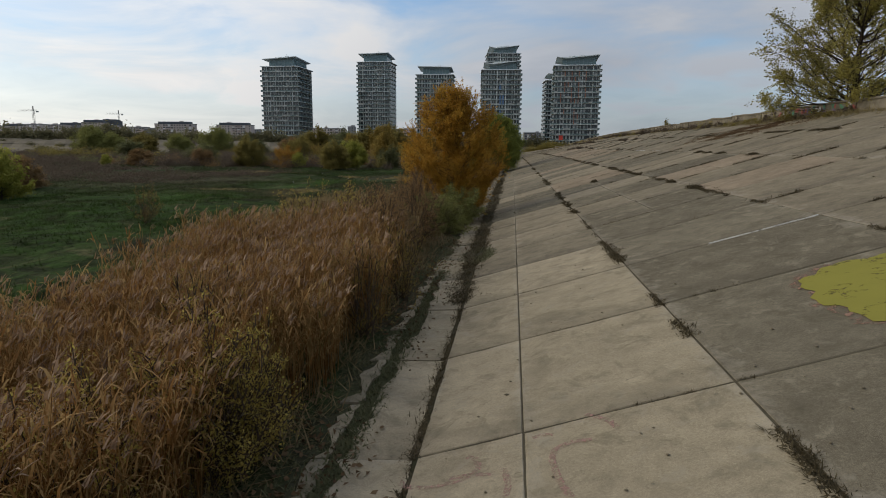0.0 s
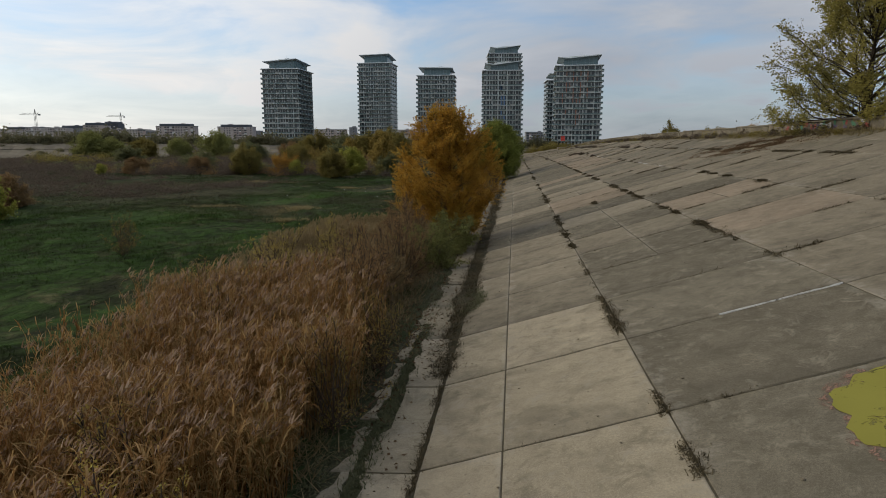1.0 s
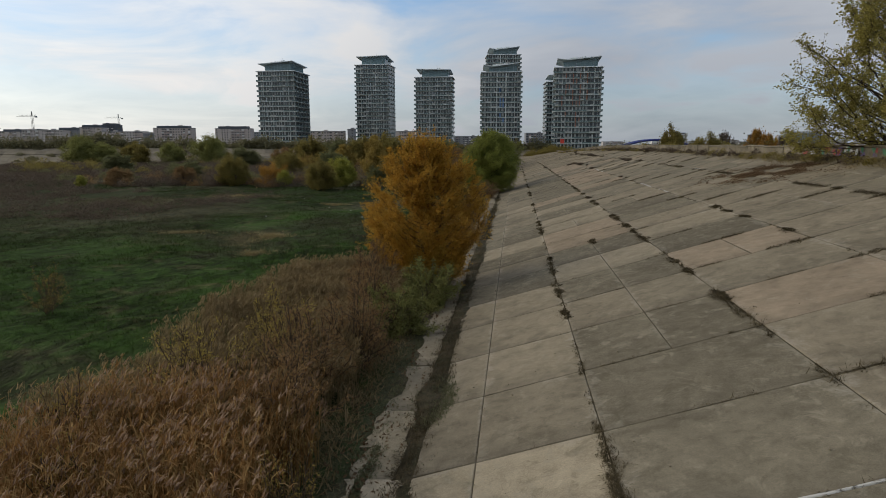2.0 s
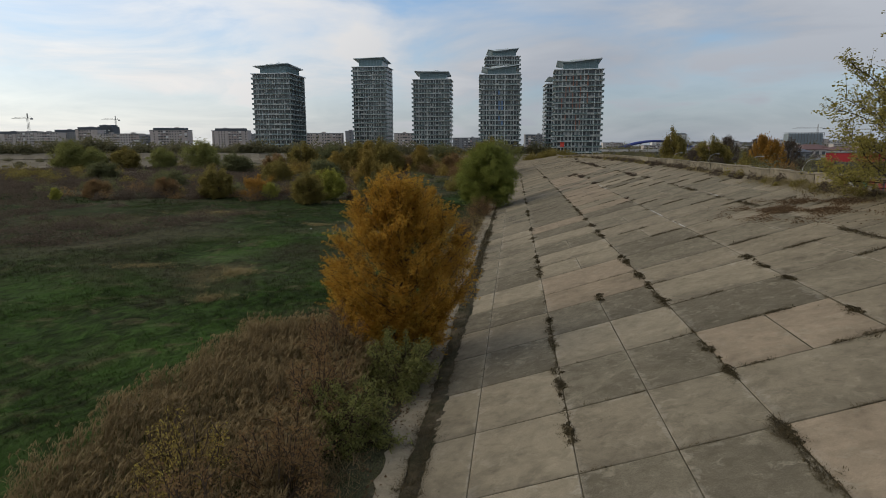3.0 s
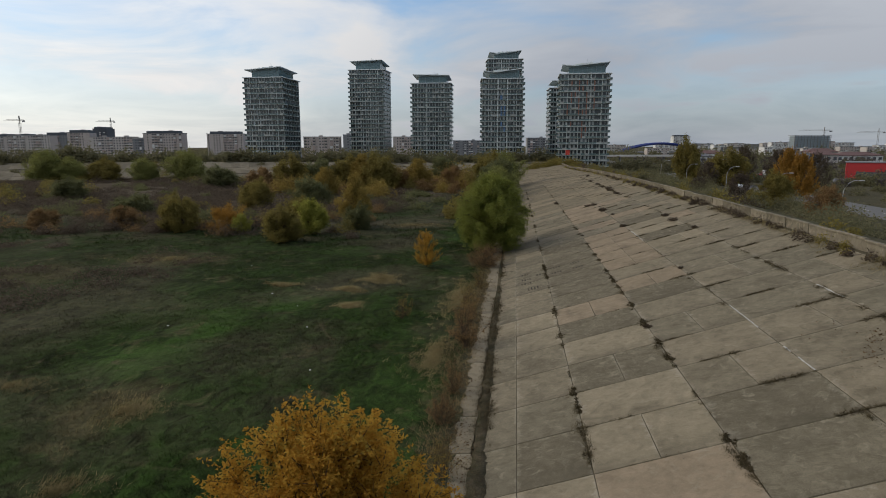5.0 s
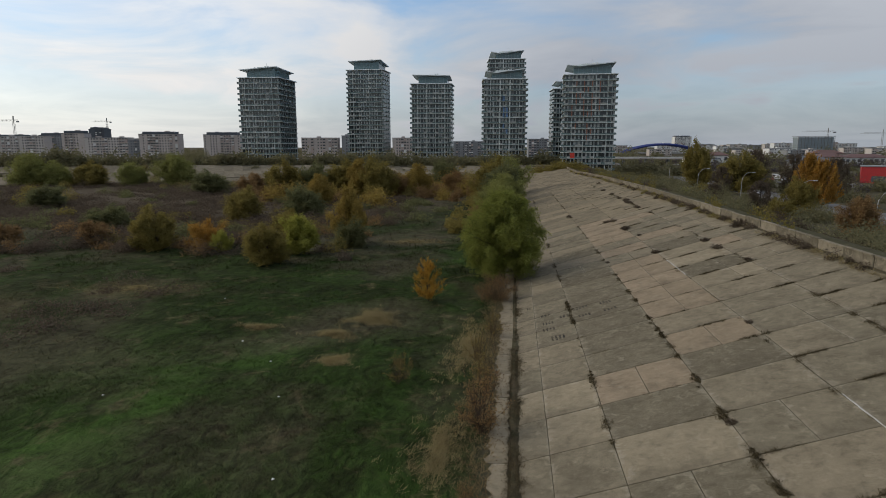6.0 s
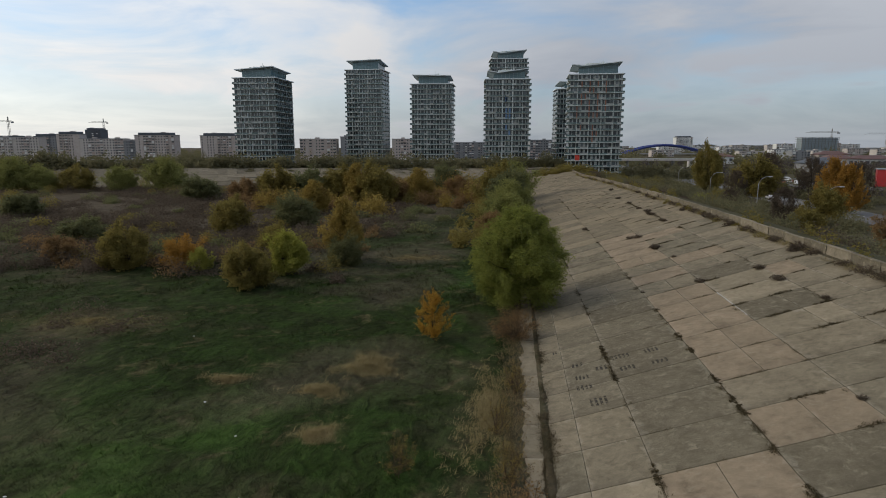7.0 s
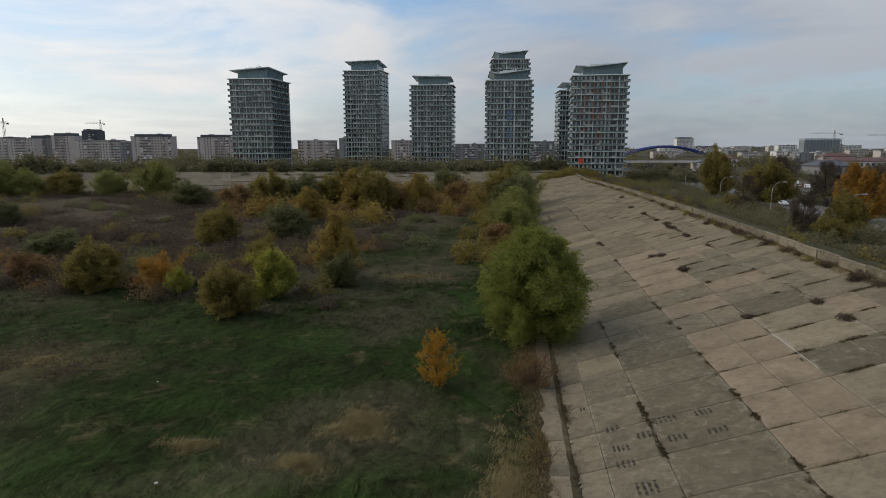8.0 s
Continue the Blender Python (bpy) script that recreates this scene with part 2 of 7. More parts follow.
def plain(name, a, b=None, rough=0.6, scale=4.0, metallic=0.0, bump=0.15, spec=0.4):
    """A painted or cast surface with slight unevenness."""
    m, n = material(name)
    pos = n.add("NewGeometry").outputs["Position"]
    g = n.noise(pos, scale, 5, 0.65)
    h = n.noise(pos, scale * 9, 3, 0.6)
    b = b or tuple(c * 0.72 for c in a)
    col = n.mix(n.ramp(n.math("MULTIPLY_ADD", h, 0.3, n.math("MULTIPLY", g, 0.7)), (0.3, 0.0), (0.7, 1.0)), (*b, 1), (*a, 1))
    finish(n, col, rough, h, bump, 0.01, metallic, spec=spec)
    return m


def glass(name, tint, rough=0.12):
    m, n = material(name)
    rnd = n.add("ObjectInfo").outputs["Random"]
    col = n.mix(n.ramp(rnd, (0.8, 0.0), (0.95, 0.8)), (*tint, 1), tuple(min(1, c * 4 + 0.05) for c in tint) + (1,))
    finish(n, col, rough, spec=0.6)
    return m


M_BARK = bark("bark", (0.028, 0.022, 0.016), (0.085, 0.068, 0.05))
M_TWIG = bark("twigs", (0.05, 0.036, 0.026), (0.12, 0.088, 0.06))
M_ORANGE = leaves("orange_leaves", (0.22, 0.125, 0.028), (0.37, 0.198, 0.031), (0.51, 0.285, 0.044), (0.47, 0.30, 0.054), (0.24, 0.205, 0.050), leafy=0.55, patchy=0.5)
M_GREEN = leaves("green_leaves", (0.155, 0.163, 0.057), (0.224, 0.230, 0.074), (0.287, 0.287, 0.094), leafy=0.45)
M_WILLOW = leaves("willow_leaves", (0.132, 0.152, 0.036), (0.206, 0.228, 0.050), (0.278, 0.288, 0.072), leafy=0.45)
M_OLIVE = leaves("olive_leaves", (0.145, 0.122, 0.042), (0.215, 0.178, 0.054), (0.30, 0.238, 0.066), leafy=0.5)
M_OLD = leaves("old_tree_leaves", (0.18, 0.165, 0.055), (0.30, 0.262, 0.072), (0.42, 0.352, 0.095), leafy=0.55)
M_LIME = leaves("lime_leaves", (0.20, 0.205, 0.042), (0.31, 0.305, 0.062), (0.42, 0.40, 0.10), leafy=0.5)
M_DARK = leaves("dark_leaves", (0.107, 0.114, 0.057), (0.156, 0.161, 0.073), (0.202, 0.195, 0.086), leafy=0.45)
M_RUST = leaves("rust_leaves", (0.178, 0.118, 0.062), (0.241, 0.153, 0.071), (0.310, 0.198, 0.087), leafy=0.45)
M_YELLOW = leaves("yellow_leaves", (0.207, 0.156, 0.048), (0.287, 0.209, 0.057), (0.368, 0.271, 0.071), leafy=0.45)
M_FLAME = leaves("flame_leaves", (0.25, 0.135, 0.032), (0.36, 0.195, 0.042), (0.45, 0.27, 0.06), leafy=0.45)
M_BRUSH = leaves("brown_brush", (0.078, 0.060, 0.046), (0.112, 0.088, 0.064), (0.155, 0.122, 0.088), leafy=0.35)
M_REED = leaves("reed_leaves", (0.135, 0.066, 0.022), (0.275, 0.142, 0.046), (0.46, 0.300, 0.130), (0.160, 0.130, 0.038), patchy=0.4, leafy=0.45)
M_TAWNY = leaves("tawny_leaves", (0.24, 0.17, 0.045), (0.37, 0.28, 0.070), (0.48, 0.42, 0.12), leafy=0.55)
M_PLUME = leaves("reed_plumes", (0.16, 0.10, 0.062), (0.28, 0.185, 0.115), (0.42, 0.31, 0.21))
M_BARE = leaves("bare_twigs", (0.072, 0.062, 0.060), (0.102, 0.088, 0.084), (0.140, 0.120, 0.112), leafy=0.3)
M_STRAW = leaves("dry_stalks", (0.165, 0.132, 0.064), (0.26, 0.212, 0.105), (0.38, 0.32, 0.17), leafy=0.35)
M_LITTER = leaves("fallen_leaves", (0.075, 0.048, 0.028), (0.125, 0.080, 0.044), (0.20, 0.14, 0.08), leafy=0.1)
M_DEAD = leaves("dead_weeds", (0.140, 0.104, 0.052), (0.225, 0.168, 0.085), (0.35, 0.265, 0.140), leafy=0.4)
M_WEED = leaves("joint_weeds", (0.046, 0.037, 0.021), (0.078, 0.063, 0.035), (0.125, 0.098, 0.055), leafy=0.15)
M_CREEP = leaves("creeper_leaves", (0.075, 0.080, 0.042), (0.115, 0.120, 0.060), (0.18, 0.160, 0.090), leafy=0.35)
# tints lifted to carry the haze over the far woods in the leaf colour
M_WOODS = leaves("far_leaves", (0.120, 0.117, 0.070), (0.172, 0.161, 0.088), (0.227, 0.195, 0.101), patchy=0.8, leafy=0.45)

# ---- building blocks ----


def mesh_of(name, verts, faces, mat=None, smooth=False):
    """A mesh from arrays; faces all of one size (an array) or a list."""
    me = bpy.data.meshes.new(name)
    verts = np.asarray(verts, dtype=np.float32).reshape(-1, 3)
    if isinstance(faces, np.ndarray):
        k = faces.shape[1]
        me.vertices.add(len(verts))
        me.vertices.foreach_set("co", verts.ravel())
        me.loops.add(faces.size)
        me.loops.foreach_set("vertex_index", faces.astype(np.int32).ravel())
        me.polygons.add(len(faces))
        me.polygons.foreach_set("loop_start", np.arange(0, faces.size, k, dtype=np.int32))
        me.update(calc_edges=True)
    else:
        me.from_pydata([tuple(v) for v in verts], [], faces)
    if smooth:
        me.polygons.foreach_set("use_smooth", np.ones(len(me.polygons), dtype=bool))
    if mat:
        me.materials.append(mat)
    return me


def part(name, data, mat=None, parent=None, label=""):
    """Links a mesh (or a bmesh) as one object under its thing."""
    if isinstance(data, bmesh.types.BMesh):
        me = bpy.data.meshes.new(name)
        data.to_mesh(me)
        data.free()
        data = me
    if mat and not data.materials:
        data.materials.append(mat)
    ob = new(name, data)
    if parent:
        ob.parent = parent
    if label:
        ob["label"] = label
    return ob


def thing(name, at, label, category, group="", kind="", turn=0.0):
    ob = new(name)
    ob.empty_display_size = 0.2
    ob.matrix_basis = pose(*at, 0, 0, turn)
    return tagged(ob, label, category, group, kind)


def box_into(bm, lo, hi, bevel=0.0, m=None):
    c = [(a + b) / 2 for a, b in zip(lo, hi)]
    s = [b - a for a, b in zip(lo, hi)]
    mat = Matrix.Translation(c) @ Matrix.Diagonal((*s, 1))
    out = bmesh.ops.create_cube(bm, size=1.0, matrix=(m @ mat) if m else mat)
    if bevel:
        edges = list({e for v in out["verts"] for e in v.link_edges})
        bmesh.ops.bevel(bm, geom=edges, offset=bevel, segments=1, affect="EDGES")


def box(lo, hi, bevel=0.0):
    bm = bmesh.new()
    box_into(bm, lo, hi, bevel)
    return bm


def tubes(paths, radii, sides=5):
    """Tapered tubes along many paths of equally many points: (n, k, 3) and (n, k)."""
    paths, radii = np.asarray(paths, float), np.asarray(radii, float)
    n, k, _ = paths.shape
    d = np.gradient(paths, axis=1)
    d /= np.linalg.norm(d, axis=2, keepdims=True) + 1e-9
    ref = np.where(np.abs(d[..., 2:3]) > 0.9, np.array([1.0, 0, 0]), np.array([0, 0, 1.0]))
    u = np.cross(d, ref)
    u /= np.linalg.norm(u, axis=2, keepdims=True) + 1e-9
    v = np.cross(d, u)
    a = np.arange(sides) * 2 * np.pi / sides
    ring = paths[:, :, None] + radii[:, :, None, None] * (u[:, :, None] * np.cos(a)[:, None] + v[:, :, None] * np.sin(a)[:, None])
    verts = ring.reshape(-1, 3)
    base = (np.arange(n) * k * sides)[:, None, None]
    i, j = np.meshgrid(np.arange(k - 1), np.arange(sides), indexing="ij")
    q = np.stack([i * sides + j, i * sides + (j + 1) % sides, (i + 1) * sides + (j + 1) % sides, (i + 1) * sides + j], -1)
    faces = (base[..., None] + q[None]).reshape(-1, 4)
    return verts, faces


def leaf_cards(rng, centres, length, width, droop=0.0, upright=0.0, single=False):
    """A folded diamond at each centre, of its own size and turn, or a plain three-cornered leaf."""
    n = len(centres)
    axis = rng.normal(size=(n, 3))
    axis[:, 2] = axis[:, 2] * (0.6 + upright) + upright - droop
    axis /= np.linalg.norm(axis, axis=1, keepdims=True)
    side = np.cross(axis, rng.normal(size=(n, 3)))
    side /= np.linalg.norm(side, axis=1, keepdims=True) + 1e-9
    up = np.cross(side, axis)
    ln = (length * rng.uniform(0.65, 1.35, n))[:, None]
    wd = (width * rng.uniform(0.65, 1.35, n))[:, None]
    a = centres - axis * ln / 2
    b = centres + side * wd / 2 + up * wd * 0.25
    c = centres + axis * ln / 2
    if single:
        return np.stack([a - side * wd * 0.55, c, a + side * wd * 0.55], 1).reshape(-1, 3), np.arange(3 * n).reshape(-1, 3)
    d = centres - side * wd / 2 + up * wd * 0.25
    verts = np.stack([a, b, c, d], 1).reshape(-1, 3)
    f = np.arange(n)[:, None] * 4
    faces = np.concatenate([f + [0, 1, 2], f + [0, 2, 3]], 1).reshape(-1, 3)
    return verts, faces

# ---- ground: the basin floor, the dam under its slabs, the land outside ----
RISE, FOOT = 0.2953, 0.526
FAR_FOOT, FAR_TURN = 345.0, 0.496
FAR_COS = 1 / math.sqrt(1 + FAR_TURN ** 2)


def low_share(y):
    """By how much of its height the dam has sunk along its length."""
    return np.minimum(0.42, 1.12e-5 * np.maximum(0.0, np.asarray(y, float) - 90.0) ** 2)


def slope_z(x, y=0.0):
    return 0.142 + RISE * (np.asarray(x, float) + 1.3) * (1 - low_share(y))


def far_low(x):
    """The same for the far bank, which stands higher away from the corner."""
    return np.clip(0.42 + (np.asarray(x, float) + 20) * 0.0023, 0.10, 0.42)


def profile(u):
    """Height over the distance from the foot of the dam."""
    up = np.minimum(RISE * u, 7.15)
    return np.where(u < 29, np.maximum(up, 0), np.maximum(7.15 - (u - 29) * 0.42, -2.0))


def ground_z(x, y):
    x, y = np.asarray(x, float), np.asarray(y, float)
    near, far = x + 1.4, (y - FAR_FOOT - FAR_TURN * np.minimum(x, 60)) * FAR_COS
    u = np.maximum(near, far)
    z = profile(u)
    z = np.where(z > 0, z * (1 - np.where(near >= far, low_share(y), far_low(x))), z)
    bumps = 0.16 * np.sin(x * 0.31 + 1.7 * np.sin(y * 0.13)) * np.sin(y * 0.27 + x * 0.11) + 0.10 * np.sin(x * 0.9 + y * 0.5) * np.sin(y * 0.83 - x * 0.4)
    return z + np.where(u < -1.5, bumps * np.clip((-1.5 - u) / 3, 0, 1), 0) + 0.095 * np.clip(u / 0.5, 0, 1) * (u < 26)


def build_ground():
    def ticks(lo, hi, step, out, growth):
        core = np.arange(lo, hi, step)
        a, b, s = [lo], [core[-1]], step
        while a[-1] > -out or b[-1] < out + 600:
            s *= growth
            a.append(a[-1] - s)
            b.append(b[-1] + s)
        return np.concatenate([a[:0:-1], core, b[1:]])
    xs = ticks(-70, 48, 0.9, 2600, 1.16)
    xs = np.concatenate([xs[xs < -304], np.arange(-300, -71, 2.2), xs[xs > -71]])
    ys = ticks(-12, 150, 0.9, 2600, 1.10)
    ys = np.concatenate([ys[ys < 150], np.arange(150, 430, 2.2), ys[ys > 434]])
    X, Y = np.meshgrid(xs, ys, indexing="ij")
    Z = ground_z(X, Y)
    verts = np.stack([X, Y, Z], -1).reshape(-1, 3)
    i, j = np.meshgrid(np.arange(len(xs) - 1), np.arange(len(ys) - 1), indexing="ij")
    k = i * len(ys) + j
    faces = np.stack([k, k + len(ys), k + len(ys) + 1, k + 1], -1).reshape(-1, 4)
    return tagged(part("ground", mesh_of("ground", verts, faces, M_GROUND, smooth=True)),
                  "uneven autumn meadow with green and dry brown patches", "ground", kind="structure")


build_ground()

# ---- the parapet on the crest of the dam ----


def build_parapet():
    root = thing("parapet_wall", (23.0, 0, 0), "low weathered concrete parapet along the crest", "wall", kind="structure")
    step = 3.893

    def segment(length):
        # L section: upright, rounded coping, sloped apron at the inner foot
        sec = [(-0.55, -0.06), (-0.12, 0.10), (-0.10, 0.80), (-0.16, 0.83), (-0.16, 0.93), (-0.13, 0.96), (0.15, 0.96), (0.18, 0.93), (0.18, 0.0), (0.18, -0.4), (-0.55, -0.4)]
        bm = bmesh.new()
        a = [bm.verts.new((x, 0.012, z)) for x, z in sec]
        b = [bm.verts.new((x, length - 0.012, z)) for x, z in sec]
        bm.faces.new(a)
        bm.faces.new(b[::-1])
        for p in range(len(sec)):
            q = (p + 1) % len(sec)
            bm.faces.new((a[q], a[p], b[p], b[q]))
        bmesh.ops.recalc_face_normals(bm, faces=bm.faces)
        me = bpy.data.meshes.new("wall_segment")
        bm.to_mesh(me)
        bm.free()
        me.materials.append(M_PARAPET)
        return me
    seg = segment(step)
    rng = random.Random(5)
    for k in range(-9, 84):
        ob = part("wall_segment", seg, parent=root)
        ob.matrix_basis = pose(rng.uniform(-0.05, 0.05), 12.86 + k * step, float(slope_z(22.8, 12.86 + k * step)) - 0.15 + rng.uniform(-0.08, 0.02), math.degrees(-RISE * 24 * 2.24e-5 * max(0, 12.86 + k * step - 90)) if 12.86 + k * step < 283 else 0, rng.uniform(-1.2, 1.2), rng.uniform(-0.3, 0.3))


build_parapet()

# ---- towers ----
M_TOWER = plain("tower_wall", (0.325, 0.345, 0.325), (0.225, 0.243, 0.232), 0.7, 0.35)
M_RAIL = plain("balcony_glass", (0.130, 0.180, 0.172), (0.075, 0.112, 0.110), 0.15, 0.5)
M_BAND = plain("tower_band", (0.58, 0.62, 0.60), (0.45, 0.485, 0.47), 0.6, 0.3)
M_ROOF = plain("tower_roof", (0.70, 0.74, 0.745), (0.60, 0.64, 0.645), 0.4, 0.2)
M_SOFFIT = plain("roof_soffit", (0.27, 0.32, 0.33), (0.20, 0.25, 0.26), 0.5, 0.2)
M_PENT = plain("penthouse_glass", (0.135, 0.205, 0.215), (0.09, 0.145, 0.155), 0.12, 0.2)
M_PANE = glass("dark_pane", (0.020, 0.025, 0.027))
M_PANEL = {"red": plain("red_panel", (0.62, 0.06, 0.035)), "rust": plain("rust_panel", (0.27, 0.115, 0.07)),
           "blue": plain("blue_panel", (0.12, 0.21, 0.36)), "pale": plain("pale_panel", (0.40, 0.44, 0.44))}


def shared(name, bm, mat):
    """One mesh for many alike parts."""
    me = bpy.data.meshes.new(name)
    bm.to_mesh(me)
    bm.free()
    me.materials.append(mat)
    return me


def tower_storey(width, depth, H):
    """The meshes that every storey of one tower shares."""
    hw, bay = width / 2, width / 13
    wall = shared("storey", box((-hw, 0.5, 0), (hw, depth, H)), M_TOWER)
    bm = bmesh.new()
    # floor slab with its thin pale edge, corner balconies and side balconies
    box_into(bm, (-hw - 0.3, -0.3, 0.04), (hw + 0.3, depth + 0.2, 0.24), 0.02)
    for sx in (-1, 1):
        for y, reach, long in ((0.3, 1.15, 4.4), (8.0, 0.9, 3.2), (13.5, 0.9, 3.2), (19.0, 0.9, 3.2)):
            if y + long < depth + 1:
                a, b = sx * hw, sx * (hw + reach)
                box_into(bm, (min(a, b), y, 0.0), (max(a, b), y + long, 0.24), 0.02)
    band = shared("balcony_slab", bm, M_BAND)
    bm = bmesh.new()
    for sx in (-1, 1):
        for y, reach, long in ((0.3, 1.15, 4.4), (8.0, 0.9, 3.2), (13.5, 0.9, 3.2), (19.0, 0.9, 3.2)):
            if y + long < depth + 1:
                a, b = sx * (hw + reach - 0.1), sx * (hw + reach - 0.02)
                box_into(bm, (min(a, b), y, 0.24), (max(a, b), y + long, 1.15))
                box_into(bm, (min(sx * hw, b), y, 0.24), (max(sx * hw, b), y + 0.07, 1.15))
    side_rail = shared("side_railing", bm, M_RAIL)
    # flank windows widened into dark ribbons, which put the flanks' shade into the glazing
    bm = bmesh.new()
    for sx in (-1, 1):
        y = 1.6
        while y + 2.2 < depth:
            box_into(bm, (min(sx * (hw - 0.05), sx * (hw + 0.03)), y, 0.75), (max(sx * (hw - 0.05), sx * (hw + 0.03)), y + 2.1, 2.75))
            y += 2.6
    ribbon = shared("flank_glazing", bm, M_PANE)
    rails = [shared("balcony_rail", box((-bay * 0.495, 0.02, 0.24), (bay * 0.495, 0.09, 1.05)), M_RAIL),
             shared("balcony_rail", box((-bay * 0.495, 0.02, 0.24), (bay * 0.495, 0.09, 0.9)), M_RAIL),
             shared("balcony_rail", box((-bay * 0.48, 0.01, 0.24), (bay * 0.48, 0.12, 1.1)), M_TOWER),
             shared("balcony_rail", box((-bay * 0.5, 0.0, 0.24), (bay * 0.42, 0.12, 1.0)), M_RAIL)]
    panes = [shared("window", box((-s, -0.05, 0.0), (s, 0.04, 2.45)), M_PANE) for s in (0.36, 0.52, 0.74)]
    piers = [shared("pier", box((-0.09, -0.5, 0.0), (0.09, 0.0, H - 0.24), 0.02), M_BAND),
             shared("pier", box((-0.30, -0.35, 0.0), (0.30, 0.0, H - 0.24), 0.02), M_BAND)]
    return wall, band, side_rail, ribbon, rails, panes, piers


def tower(at, turn, width, depth, floors, roof_z, accents, label, eaves, fall=1.0, strong=()):
    """A residential tower: storeys of glazed balconies, a glazed penthouse under a folded roof."""
    base = roof_z - 0.55 - floors * 3.0
    root = thing("apartment_tower", (*at, base), label, "building", "apartment towers", turn=turn)
    H, hw, n = 3.0, width / 2, 13
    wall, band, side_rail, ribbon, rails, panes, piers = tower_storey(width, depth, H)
    rng = random.Random(int(at[0]) * 7 + floors)
    bays = [(-hw + (i + 0.5) * width / n) for i in range(n)]
    kind = [rng.randrange(3) for _ in range(n)]
    slip = [rng.choice((-0.25, 0.0, 0.25)) for _ in range(n)]
    for k in range(floors):
        st = part("storey", wall, parent=root)
        st.location = (0, 0, k * H)
        part("balcony_slab", band, parent=st)
        part("side_railing", side_rail, parent=st)["kind"] = "stuff"
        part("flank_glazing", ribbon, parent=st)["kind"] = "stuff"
        for i, x in enumerate(bays):
            ob = part("window", panes[kind[i] if rng.random() < 0.75 else rng.randrange(3)], parent=st)
            ob.location = (x + (slip[i] if rng.random() < 0.7 else 0.0), 0.48, 0.30)
            ob = part("balcony_rail", rails[(0, 0, 0, 1, 1, 2, 2, 3)[rng.randrange(8)]], parent=st)
            ob.location = (x, 0, 0)
            if i % 3 == 1 and i < n - 1:
                p = part("pier", piers[1 if i in strong else 0], parent=st)
                p.location = (x + width / n / 2, 0.5 if i not in strong else 0.35, 0.24)
        for col, i, ks in accents:
            if ks[0] <= k <= ks[1] and (col == "red" or rng.random() < 0.62):
                wide = {"red": 2.2, "blue": 0.9, "rust": 0.5, "pale": 0.5}[col]
                if col != "red" or k % 2:
                    x = bays[i] + (0.75 if col == "red" else rng.choice((-1.3, 0.7, 0.75, 0.75)))
                    part("panel", box((x, -0.03, 0.26), (x + wide, 0.52, 2.95), 0.02), M_PANEL[col], st, col + " facade panel")
    top = floors * H
    part("roof_slab", box((-hw - 0.9, -0.3, top), (hw + 0.9, depth + 0.9, top + 0.5), 0.05), M_ROOF, root, "pale roof slab with overhang")
    # folded roof: its eaves at both ends and the fold between them
    left, fold, right = eaves
    xs = (-hw + 0.7, -hw * 0.45, hw - 0.5)
    zs = (left, fold, right)
    front, back = -0.2, depth + 0.2

    def over(x, y):
        return float(np.interp(x, xs, zs)) - fall * (y - front) / (back - front) + top + 0.5
    bm = bmesh.new()
    rows = []
    for y in (front, back):
        rows.append([bm.verts.new((x, y, over(x, y))) for x in xs])
        rows.append([bm.verts.new((x, y, over(x, y) - 0.42)) for x in xs])
    fu, fl, bu, bl = rows
    for i in range(2):
        for q in ((fu[i], fu[i + 1], bu[i + 1], bu[i]), (fl[i], fl[i + 1], fu[i + 1], fu[i]), (bl[i + 1], bl[i], bu[i], bu[i + 1])):
            bm.faces.new(q)
    bm.faces.new((fl[0], fu[0], bu[0], bl[0]))
    bm.faces.new((fu[2], fl[2], bl[2], bu[2]))
    roof = part("canopy_roof", bm, M_ROOF, root, "folded pale metal roof")
    # the soffit runs from the thin eaves down to the penthouse walls
    bm = bmesh.new()
    x0, x1, y0, y1 = -hw + 4.2, hw - 2.4, 2.2, depth - 2.4
    ring = [(-hw + 0.75, front + 0.05, 0.4), (xs[1], front + 0.05, 0.4), (hw - 0.55, front + 0.05, 0.4), (hw - 0.55, back - 0.05, 0.4), (xs[1], back - 0.05, 0.4), (-hw + 0.75, back - 0.05, 0.4)]
    inner = [(x0, y0, 1.15), (xs[1] + 1.2, y0, 1.0), (x1, y0, 1.1), (x1, y1, 1.1), (xs[1] + 1.2, y1, 1.0), (x0, y1, 1.15)]
    a = [bm.verts.new((x, y, over(x, y) - d)) for x, y, d in ring]
    b = [bm.verts.new((x, y, over(x, y) - d)) for x, y, d in inner]
    for i in range(6):
        j = (i + 1) % 6
        bm.faces.new((a[j], a[i], b[i], b[j]))
    part("soffit", bm, M_SOFFIT, roof, "grey sloping soffit")
    bm = bmesh.new()
    a = [bm.verts.new((x, y, over(x, y) - d + 0.05)) for x, y, d in inner]
    b = [bm.verts.new((x, y, top + 0.45)) for x, y, d in inner]
    for i in range(6):
        j = (i + 1) % 6
        bm.faces.new((a[j], a[i], b[i], b[j]))
    pent = part("penthouse", bm, M_PENT, root, "recessed blue-green glazed penthouse")
    mull = shared("mullion", box((-0.06, -0.07, 0), (0.06, 0.02, 1.0)), M_SOFFIT)
    for i in range(1, 8):
        x = x0 + (x1 - x0) * i / 8
        ob = part("mullion", mull, parent=pent)
        ob.location = (x, y0, top + 0.5)
        ob.scale = (1, 1, over(x, y0) - 1.1 - top - 0.5)
    bm = bmesh.new()
    crest = max(over(-3, 8), over(3, 8))
    box_into(bm, (-5.0, 6, crest - 2.5), (4.0, 13, crest + 0.9), 0.1)
